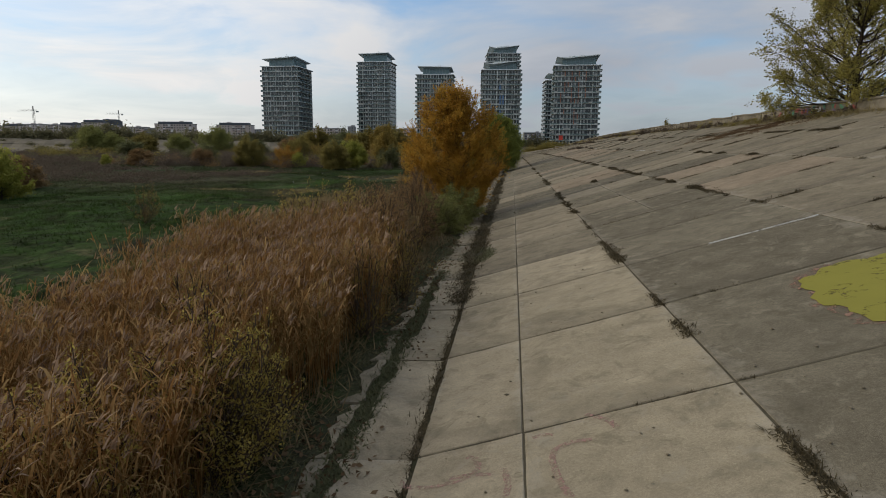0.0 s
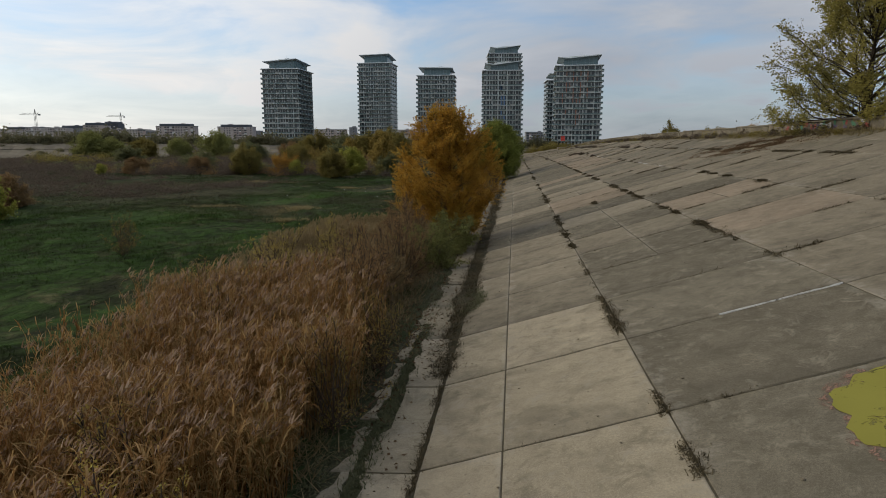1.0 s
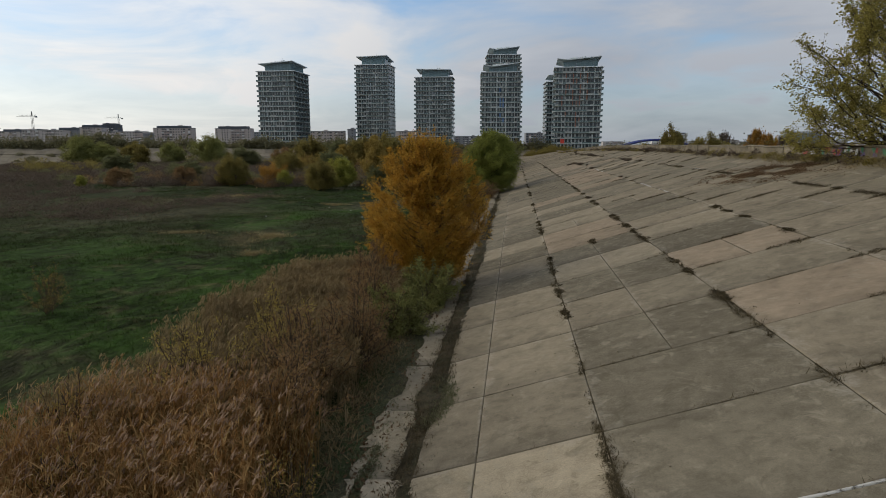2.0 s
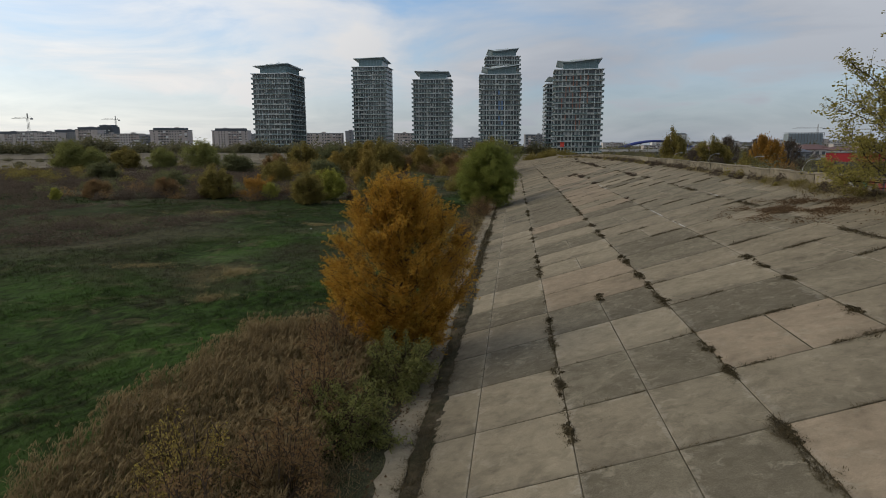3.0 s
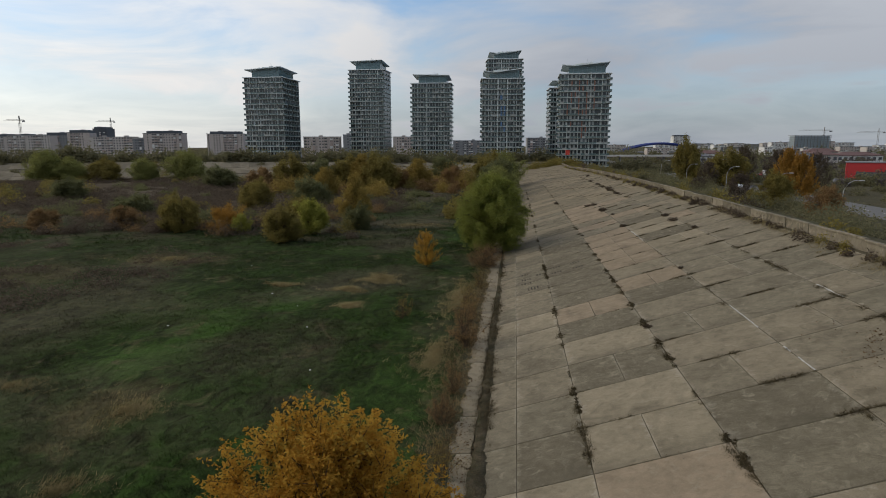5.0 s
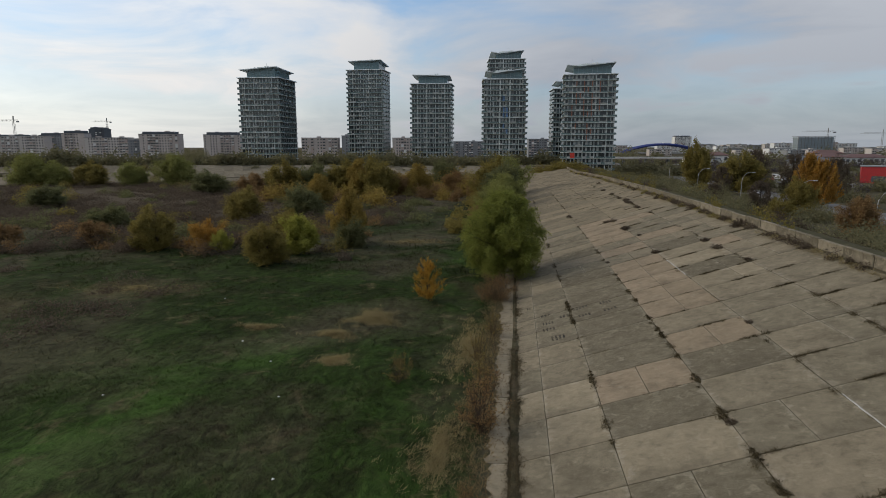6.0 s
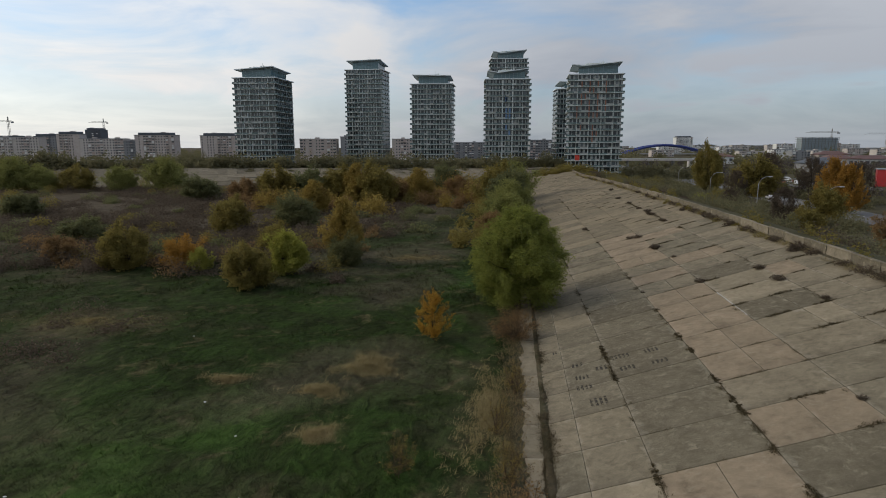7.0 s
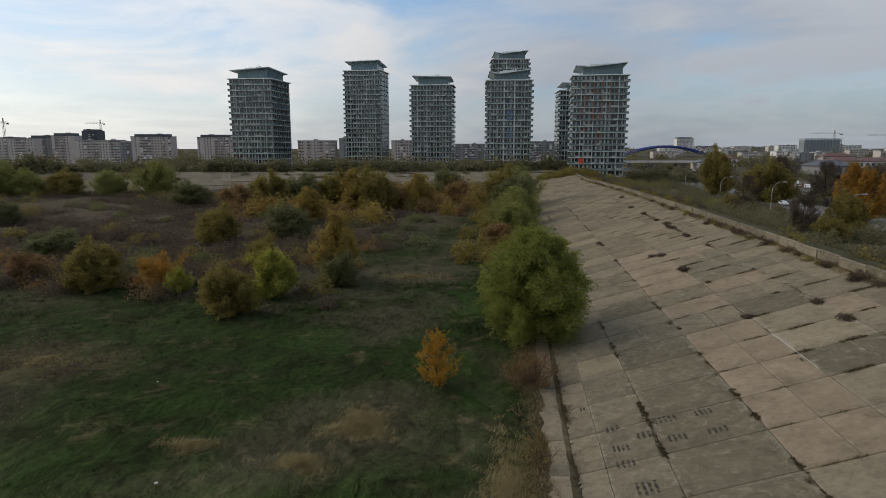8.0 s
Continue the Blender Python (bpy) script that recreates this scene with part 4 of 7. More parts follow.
def reed_bed(seed, n, xlo, xhi, ylo, yhi, tall, leafy, plume):
    rng = np.random.default_rng(seed)
    x, y = rng.uniform(xlo, xhi, n), rng.uniform(ylo, yhi, n)
    x += 0.35 * np.sin(y * 1.3) + 0.3 * np.sin(y * 0.5 + 1)
    h = tall * rng.uniform(0.72, 1.1, n) * (1 + 0.10 * np.sin(x * 1.1 + 2 * np.sin(y * 0.7)) + 0.08 * np.sin(y * 1.9))
    z0 = ground_z(x, y)
    lean = rng.normal(size=(n, 2)) * 0.14 + [0.05, 0.02]
    s = np.array([0, 0.5, 1.0])
    path = np.stack([x[:, None] + lean[:, :1] * s ** 2 * h[:, None], y[:, None] + lean[:, 1:] * s ** 2 * h[:, None], z0[:, None] + s * h[:, None]], -1)
    stalk = tubes(path, np.tile([0.009, 0.007, 0.004], (n, 1)), 3)
    m = n * leafy
    i = np.repeat(np.arange(n), leafy)
    f = rng.uniform(0.3, 0.97, m)[:, None]
    root = path[i, 0] * (1 - f) ** 1 + path[i, 2] * f
    leaf = ribbons(rng, root, rng.uniform(0, 6.28, m), rng.uniform(0.3, 0.62, m), rng.uniform(0.018, 0.034, m), rng.uniform(0.6, 1.35, m), rng.uniform(0.25, 1.0, m), 3 if plume > 0.7 else 4)
    green = join([stalk, leaf])
    j = np.arange(n)[rng.uniform(size=n) < plume]
    k = 6
    jj = np.repeat(j, k)
    head = path[jj, 2] + rng.normal(size=(len(jj), 3)) * [0.03, 0.03, 0.02] - [0, 0, 0.06]
    tuft = ribbons(rng, head, rng.uniform(-0.9, 0.9, len(jj)) + 0.5, rng.uniform(0.16, 0.3, len(jj)), rng.uniform(0.03, 0.055, len(jj)), rng.uniform(0.7, 1.4, len(jj)), rng.uniform(0.1, 0.6, len(jj)), 3)
    return green, tuft


def build_reeds():
    root = thing("reed_bed", (0, 0, 0), "dense tall rust-brown dry reeds beside the slope", "reeds", kind="stuff")
    g, t = reed_bed(1, 8000, -9.9, -3.85, 0.6, 21.5, 2.15, 8, 0.35)
    part("reed_leaves", mesh_of("reed_leaves", *g, M_REED), parent=root)
    part("reed_plumes", mesh_of("reed_plumes", *t, M_PLUME), parent=root)
    root = thing("dry_weed_patch", (0, 0, 0), "tall tan-brown dry weeds beyond the reeds", "weeds", kind="stuff")
    g, t = reed_bed(2, 8200, -12.2, -4.6, 20.0, 43.0, 1.45, 5, 0.75)
    part("weed_stalks", mesh_of("weed_stalks", *g, M_DEAD), parent=root)
    part("weed_heads", mesh_of("weed_heads", *t, M_DEAD), parent=root)


build_reeds()

# ---- meadow grass ----


def build_grass():
    rng = np.random.default_rng(8)
    pieces = []
    for n, x0, x1, y0, y1, ln in ((26000, -42, -9.5, 14, 75, 0.36), (30000, -62, -3.2, 44, 130, 0.45), (11000, -110, -4, 110, 215, 0.9)):
        x, y = rng.uniform(x0, x1, n), rng.uniform(y0, y1, n)
        keep = np.sin(x * 0.37 + 2 * np.sin(y * 0.21)) + np.sin(y * 0.31 + x * 0.12) + rng.normal(size=n) * 0.8 > -0.5
        x, y = x[keep], y[keep]
        k = 6
        X, Y = np.repeat(x, k) + rng.normal(size=len(x) * k) * 0.14, np.repeat(y, k) + rng.normal(size=len(x) * k) * 0.14
        p = np.stack([X, Y, ground_z(X, Y) - 0.02], -1)
        m = len(p)
        pieces.append(ribbons(rng, p, rng.uniform(0, 6.28, m), rng.uniform(0.5, 1.2, m) * ln, rng.uniform(0.025, 0.055, m) * (ln / 0.42), rng.uniform(0.7, 1.4, m), rng.uniform(0.3, 0.6, m), 2))
    straw = []
    for cx, cy, rx, ry, n in ((-14.2, 91.0, 1.9, 1.5, 1500), (-16.4, 86.0, 1.2, 1.0, 620), (-14.6, 79.8, 1.2, 0.9, 330), (-23.6, 87.3, 1.1, 0.9, 300), (-18.0, 134.0, 4.0, 2.0, 330), (-20.5, 57.5, 2.2, 1.8, 260), (-43.0, 99.0, 5.0, 2.6, 260), (-5.0, 84.0, 1.3, 8.0, 900), (-5.3, 68.0, 1.1, 6.0, 420), (-19.0, 50.5, 1.5, 1.2, 130), (-30.0, 60.0, 3.0, 1.4, 120)):
        a, d = rng.uniform(0, 6.28, n), np.abs(rng.normal(size=n)) * 0.55
        d = d * (1 + 0.45 * np.sin(2 * a + cx) + 0.35 * np.sin(3 * a + cy))
        X = np.repeat(cx + rx * d * np.cos(a), 24) + rng.normal(size=n * 24) * 0.17
        Y = np.repeat(cy + ry * d * np.sin(a), 24) + rng.normal(size=n * 24) * 0.17
        m = len(X)
        straw.append(ribbons(rng, np.stack([X, Y, ground_z(X, Y) - 0.02], -1), rng.uniform(-1.2, 1.6, m), rng.uniform(0.5, 1.2, m) * 0.55, rng.uniform(0.018, 0.036, m), rng.uniform(0.5, 1.35, m), rng.uniform(0.3, 0.8, m), 2))
    V, F = join(straw)
    tagged(part("straw_tussocks", mesh_of("straw_tussocks", V, F, M_STRAW)), "pale straw-coloured dry grass tussocks", "grass", kind="stuff")
    V, F = join(pieces)
    tagged(part("meadow_grass", mesh_of("meadow_grass", V, F, M_GRASS)), "tussocky green and dry meadow grass", "grass", kind="stuff")


build_grass()

# ---- the far bank of the basin ----


def build_far_bank():
    rng = np.random.default_rng(4)
    V, F = [], []
    corner = np.array([[-1, -1], [1, -1], [1, 1], [-1, 1]], float)
    along, up = np.array([-FAR_COS, -FAR_TURN * FAR_COS]), np.array([-FAR_TURN * FAR_COS, FAR_COS])
    sag = rng.uniform(-0.22, 0.12, (5, 17))
    for i in range(-10, 85):
        for j in range(5):
            c = np.array([-3.0, FAR_FOOT - 3.0 * FAR_TURN]) + along * (i * 4.0 + 2.0) + up * (2.5 + j * 4.7)
            q = corner * [1.98, 2.32] + rng.uniform(-0.06, 0.04, (4, 2))
            p = c + q[:, :1] * along + q[:, 1:] * up
            z = (2.5 + j * 4.7 + q[:, 1]) * RISE * (1 - far_low(p[:, 0])) + 0.34 + sag[j, (i + 10) // 6] + rng.uniform(-0.07, 0.07)
            top = np.column_stack([p, z])
            o = len(V) * 8
            V.append(np.concatenate([top, top - [0, 0, 0.5]]))
            F += [[o, o + 1, o + 2, o + 3]] + [[o + a, o + 4 + a, o + 4 + (a + 1) % 4, o + (a + 1) % 4] for a in range(4)]
    ob = part("far_embankment", mesh_of("far_embankment", np.concatenate(V), F, M_BANK))
    tagged(ob, "pale concrete slab bank on the far side", "embankment", kind="structure")


build_far_bank()

# ---- scrub, woods and hedges too many to count ----


def thicket(rng, x, y, z, r, h, cards, size):
    """Leafy clumps: cards scattered in uneven domes."""
    n = len(x)
    i = np.repeat(np.arange(n), cards)
    d = rng.normal(size=(n * cards, 3))
    d /= np.linalg.norm(d, axis=1, keepdims=True)
    d[:, 2] = np.abs(d[:, 2])
    q = rng.uniform(0.05, 1, (n * cards, 1)) ** 0.5
    az = np.arctan2(d[:, 1], d[:, 0])
    uneven = (1 + 0.16 * np.sin(3 * az + 5 * d[:, 2] + i * 1.7) + 0.09 * np.sin(7 * az + i))[:, None]
    p = d * q * uneven * np.stack([r[i], r[i], h[i]], 1) + np.stack([x[i], y[i], z[i]], 1)
    return leaf_cards(rng, p, size, size * 0.8, single=True)


def scrub(name, seed, n, x0, x1, y0, y1, r, h, cards, size, mat, label, clump=0.0, category="scrub", sink=0.1, skip=None, follow=False):
    rng = np.random.default_rng(seed)
    x, y = rng.uniform(x0, x1, n), rng.uniform(y0, y1, n)
    if clump:
        keep = np.sin(x * 0.11 + 2 * np.sin(y * 0.07 + seed)) + np.sin(y * 0.09 + x * 0.05 + seed) + rng.normal(size=n) * 0.7 > clump - 1
        x, y = x[keep], y[keep]
    if skip:
        keep = ~((x > skip[0]) & (x < skip[1]) & (y > skip[2]) & (y < skip[3]))
        x, y = x[keep], y[keep]
    if follow:
        y = y + 23.0 + FAR_TURN * np.minimum(x, 20)
    k = rng.uniform(0.6, 1.4, len(x))
    V, F = thicket(rng, x, y, ground_z(x, y) - sink, r * k, h * k * rng.uniform(0.7, 1.2, len(x)), cards, size)
    tagged(part(name, mesh_of(name, V, F, mat)), label, category, kind="stuff")


scrub("brown_scrub", 61, 1750, -200, -30, 126, 262, 3.2, 1.5, 250, 0.30, M_BRUSH, "low brown leafless scrub over the basin floor", 0.35)
scrub("meadow_brush", 79, 430, -125, -38, 66, 132, 2.6, 0.9, 240, 0.2, M_BRUSH, "low brown dead brush in the meadow", 0.9)
scrub("bush_row", 81, 120, -86, -24, 117, 165, 2.0, 2.2, 520, 0.22, M_BRUSH, "brown twiggy bushes between the single trees", 0.6)
scrub("olive_row", 85, 26, -84, -26, 120, 165, 1.8, 2.2, 480, 0.22, M_OLIVE, "olive bushes between the single trees", 0.6)
scrub("rust_bushes", 82, 42, -90, -26, 118, 165, 1.8, 1.9, 420, 0.24, M_RUST, "dull rust bushes between the single trees", 0.6)
scrub("dark_scrub", 62, 220, -170, -14, 128, 240, 2.3, 1.8, 420, 0.32, M_DARK, "low dark green scrub between the brown", 1.1)
scrub("olive_scrub", 67, 90, -180, -30, 150, 300, 2.8, 3.2, 560, 0.36, M_OLIVE, "olive and yellow bushes in the basin", 1.0)
scrub("tall_brush", 86, 170, -180, -30, 150, 300, 2.8, 2.6, 460, 0.32, M_BRUSH, "tall brown twiggy brush in the basin", 0.9)
scrub("autumn_scrub", 69, 150, -70, -12, 184, 262, 3.2, 4.8, 560, 0.45, M_YELLOW, "yellow and orange bushes in the basin", 0.8)
scrub("rust_scrub", 70, 130, -74, -12, 188, 262, 2.6, 4.0, 460, 0.42, M_RUST, "rust-brown bushes in the basin", 0.8)
scrub("toe_scrub", 71, 60, -14, -4.4, 142, 320, 1.6, 2.8, 420, 0.34, M_OLIVE, "olive bushes along the foot of the slope")
scrub("bank_scrub", 63, 230, -440, 0, 321, 352, 1.8, 1.2, 240, 0.4, M_WOODS, "dark bushes on the far bank", 0.7, follow=True)
scrub("bank_trees", 74, 34, -420, -60, 296, 318, 3.6, 5.0, 600, 0.6, M_OLIVE, "round green willows below the far bank", 0.9, category="trees", follow=True)
scrub("tree_belt", 64, 620, -420, 90, 351, 369, 4.4, 6.2, 380, 1.0, M_WOODS, "dark autumn tree belt beyond the far bank", category="woods", sink=0.5, follow=True)
scrub("tower_garden", 83, 90, 8, 66, 330, 352, 2.2, 3.0, 420, 0.4, M_OLIVE, "olive bushes at the feet of the towers", 0.2)
scrub("far_woods", 65, 420, -1100, 1100, 560, 1500, 12.0, 10.0, 260, 2.3, M_WOODS, "far dark tree tops among the city blocks", category="woods", sink=1.0)
scrub("far_grove", 84, 34, -348, -310, 575, 640, 4.4, 9.5, 420, 0.9, M_WOODS, "dark grove between the apartment blocks", category="woods", sink=0.5)
scrub("outer_bushes", 66, 190, 31, 48, 20, 345, 2.1, 3.0, 800, 0.22, M_WOODS, "olive bushes on the outer slope of the dam", 0.5, skip=(28, 31, 36, 58))
scrub("outer_brush", 78, 170, 29, 50, 20, 345, 2.2, 1.5, 640, 0.19, M_BRUSH, "brown dry brush on the outer slope of the dam", 0.3, skip=(28, 31, 36, 58))
scrub("outer_hedge", 68, 230, 42, 72, 90, 420, 2.6, 3.8, 640, 0.32, M_WOODS, "brown-green bushes along the outer road", 0.6)
scrub("near_street_trees", 75, 260, 96, 190, 190, 420, 2.6, 3.8, 360, 0.5, M_WOODS, "brown-green bushes and trees around the car park", 0.7, category="trees", skip=(79, 92, 0, 900))
scrub("roadside_trees", 80, 90, 94, 112, 120, 420, 2.4, 3.6, 380, 0.4, M_WOODS, "brown-green trees along the outer road", 0.6, category="trees")
scrub("street_trees", 72, 420, 96, 480, 240, 760, 3.6, 5.2, 340, 0.8, M_WOODS, "dull green and brown street trees of the city", 0.9, category="trees", skip=(104, 152, 296, 404))
scrub("bare_street_trees", 87, 420, 96, 440, 250, 720, 3.6, 5.6, 300, 0.75, M_BARE, "leafless grey-brown street trees of the city", 0.6, category="trees", skip=(104, 152, 296, 404))
scrub("bare_roadside_trees", 88, 110, 94, 190, 190, 420, 2.6, 4.2, 340, 0.45, M_BARE, "leafless grey-brown trees around the car park", 0.6, category="trees", skip=(104, 152, 296, 404))
scrub("crest_bushes", 73, 46, 24.5, 28, 70, 330, 0.9, 1.3, 140, 0.25, M_OLIVE, "small bushes on the crest behind the parapet", 0.6)

scrub("parapet_shrubs", 76, 70, 21.7, 22.5, 40, 300, 0.55, 0.75, 150, 0.13, M_BRUSH, "dry brown shrublets along the parapet foot", 0.9, sink=0.0)
scrub("parapet_weeds", 77, 90, 21.6, 22.5, 40, 300, 0.5, 0.6, 130, 0.12, M_OLIVE, "olive shrublets along the parapet foot", 0.9, sink=0.0)

# ---- things outside the dam ----
M_PLASTER = plain("pale_plaster", (0.52, 0.48, 0.44), (0.39, 0.355, 0.325), 0.8, 0.3)
M_PLASTER_WARM = plain("warm_plaster", (0.50, 0.445, 0.405), (0.36, 0.315, 0.285), 0.8, 0.3)
M_PLASTER_GREY = plain("grey_plaster", (0.25, 0.255, 0.26), (0.18, 0.185, 0.19), 0.8, 0.3)
M_PLASTER_WHITE = plain("white_plaster", (0.66, 0.66, 0.64), (0.54, 0.54, 0.52), 0.7, 0.3)
M_PLASTER_PINK = plain("pink_plaster", (0.46, 0.375, 0.335), (0.35, 0.28, 0.25), 0.8, 0.3)
# lighter than dark glass: distance haze is put into this colour
M_STRIP = plain("dark_glazing", (0.115, 0.12, 0.13), (0.065, 0.07, 0.075), 0.25, 0.8)
M_TIN = plain("dark_roofing", (0.075, 0.085, 0.10), (0.05, 0.058, 0.07), 0.5, 0.4)
M_RED = plain("red_cladding", (0.42, 0.03, 0.03), (0.33, 0.025, 0.025), 0.5, 0.5)
M_BLUE = plain("blue_steel", (0.025, 0.045, 0.20), (0.018, 0.03, 0.14), 0.4, 0.3)
M_STEEL = plain("galvanised_steel", (0.38, 0.38, 0.36), (0.28, 0.28, 0.27), 0.45, 3.0, metallic=0.5)
M_ASPHALT = plain("asphalt", (0.15, 0.145, 0.135), (0.10, 0.097, 0.092), 0.9, 0.8, bump=0.4)
M_CRANE = plain("crane_grey", (0.30, 0.29, 0.26), (0.23, 0.22, 0.20), 0.5, 2.0)
M_LAMP = plain("lamp_head", (0.5, 0.5, 0.46), (0.42, 0.42, 0.4), 0.4, 3.0)
M_TYRE = plain("tyre_rubber", (0.02, 0.02, 0.02), rough=0.9)
M_CARGLASS = plain("car_glass", (0.02, 0.025, 0.03), rough=0.1)


def block(across, ahead, w, top, mat, label, depth=13.0, base=-2.0, turn=6.7, crowned=None):
    """A slab block: columns of loggias between pale wall panels, window bands, a dark recessed top storey on the tall ones."""
    root = thing("apartment_building", (*seen_at(across, ahead), base), label, "building", "city blocks", turn=turn)
    crowned = top > 26 if crowned is None else crowned
    h = top - base - (2.4 if crowned else 0.0)
    n = max(2, round(h / 2.9))
    s = h / n
    rng = random.Random(int(across * 10))
    part("wall", box((-w / 2, 0, 0), (w / 2, depth, h)), mat, root)
    part("roof", box((-w / 2 - 0.25, -0.25, h), (w / 2 + 0.25, depth + 0.25, h + 0.6)), M_TIN if crowned else M_PLASTER_GREY, root)
    if crowned:
        part("top_storey", box((-w / 2 + w * 0.08, 1.6, h + 0.6), (w / 2 - w * 0.1, depth - 1, h + 2.9)), M_TIN, root, "dark recessed top storey")
    for k in range(max(1, int(w // 22))):
        x = -w / 2 + (k + rng.uniform(0.3, 0.7)) * w / max(1, int(w // 22))
        part("stair_head", box((x - 1.8, 4, h + 0.5), (x + 1.8, 8, h + (3.6 if crowned else 1.9))), mat, root)
    m = max(2, round(w / 3.1))
    step = (w - 1) / m
    # each bay is a column of loggias, of windows, or blind
    bays = [rng.choice("lllwwwb") for _ in range(m)]
    for k in range(n):
        st = part("window_band", box((-w / 2 + 0.5, -0.06, k * s + 0.95), (w / 2 - 0.5, 0.03, k * s + 2.35)), M_STRIP, root, "dark window band of one storey")
        bm = bmesh.new()
        for i, kind in enumerate(bays):
            x = -w / 2 + 0.5 + (i + 0.5) * step
            if kind == "b":
                box_into(bm, (x - step / 2, -0.16, k * s + 0.5), (x + step / 2, -0.02, k * s + 2.6))
            elif kind == "w":
                for side in (-1, 1):
                    a, b = sorted((x + side * 0.62, x + side * step / 2))
                    box_into(bm, (a, -0.16, k * s + 0.8), (b, -0.02, k * s + 2.5))
            else:
                box_into(bm, (x - step * 0.46, -1.0, k * s + 0.1), (x + step * 0.46, -0.86, k * s + rng.choice((1.0, 1.1, 1.2))))
                for side in (-1, 1):
                    a, b = sorted((x + side * step * 0.46, x + side * step * 0.5))
                    box_into(bm, (a, -1.0, k * s), (b, -0.02, k * s + s - 0.02))
        part("facade_relief", bm, mat, st)["kind"] = "stuff"
        for tint in (M_PLASTER_WHITE, M_PLASTER_PINK):
            bm = bmesh.new()
            for i, kind in enumerate(bays):
                if kind == "l" and rng.random() < 0.27:
                    x = -w / 2 + 0.5 + (i + 0.5) * step
                    box_into(bm, (x - step * 0.44, -1.04, k * s + 0.12), (x + step * 0.44, -0.9, k * s + rng.choice((1.3, 1.6, 2.6))))
            part("loggia_infill", bm, tint, st)["kind"] = "stuff"
    return root


def gabled(across, ahead, w, d, wall_h, ridge, mat, roof_mat, label, base=-2.0, turn=6.7):
    root = thing("hall", (*seen_at(across, ahead), base), label, "building", turn=turn)
    part("wall", box((-w / 2, 0, 0), (w / 2, d, wall_h)), mat, root)
    bm = bmesh.new()
    e = 0.8
    pts = [(-w / 2 - e, -e, wall_h), (w / 2 + e, -e, wall_h), (w / 2 + e, d + e, wall_h), (-w / 2 - e, d + e, wall_h)]
    low = [bm.verts.new((x, y, z - 0.3)) for x, y, z in pts]
    eave = [bm.verts.new(p) for p in pts]
    tops = [bm.verts.new((-w / 4, d / 2, ridge)), bm.verts.new((w / 4, d / 2, ridge))]
    for q in ((eave[0], eave[1], tops[1], tops[0]), (eave[2], eave[3], tops[0], tops[1]), (eave[3], eave[0], tops[0]), (eave[1], eave[2], tops[1]), tuple(low[::-1]),
              *[(low[i], low[(i + 1) % 4], eave[(i + 1) % 4], eave[i]) for i in range(4)]):
        bm.faces.new(q)
    part("roof", bm, roof_mat, root, "hipped roof")
    n = max(2, int(w // 5))
    for i in range(n):
        x = -w / 2 + (i + 0.5) * w / n
        part("window", box((x - 1.4, -0.08, wall_h * 0.35), (x + 1.4, 0.03, wall_h * 0.75)), M_STRIP, root)
    return root


def crane(at, height, reach, turn, label):
    root = thing("tower_crane", at, label, "crane", "tower cranes", turn=turn)
    bm = bmesh.new()
    for x, y in ((-0.9, -0.9), (0.9, -0.9), (0.9, 0.9), (-0.9, 0.9)):
        box_into(bm, (x - 0.12, y - 0.12, 0), (x + 0.12, y + 0.12, height))
    for k in range(int(height / 2.5)):
        z = k * 2.5
        box_into(bm, (-1, -0.95, z), (1, -0.8, z + 0.2))
        box_into(bm, (-1, 0.8, z), (1, 0.95, z + 0.2))
    part("mast", bm, M_CRANE, root)
    bm = bmesh.new()
    for y in (-0.6, 0.6):
        box_into(bm, (-reach * 0.3, y - 0.15, height), (reach, y + 0.15, height + 0.3))
    box_into(bm, (-reach * 0.25, -0.15, height + 1.5), (reach * 0.85, 0.15, height + 1.75))
    for k in range(int(reach / 2)):
        box_into(bm, (-reach * 0.25 + k * 2.2, -0.1, height), (-reach * 0.25 + k * 2.2 + 0.2, 0.1, height + 1.7))
    part("jib", bm, M_CRANE, root)
    part("counterweight", box((-reach * 0.3, -1, height - 1.6), (-reach * 0.2, 1, height + 0.2), 0.1), M_PLASTER_GREY, root)
    bm = box((-0.5, -0.5, height), (0.5, 0.5, height + 6))
    part("apex", bm, M_CRANE, root)


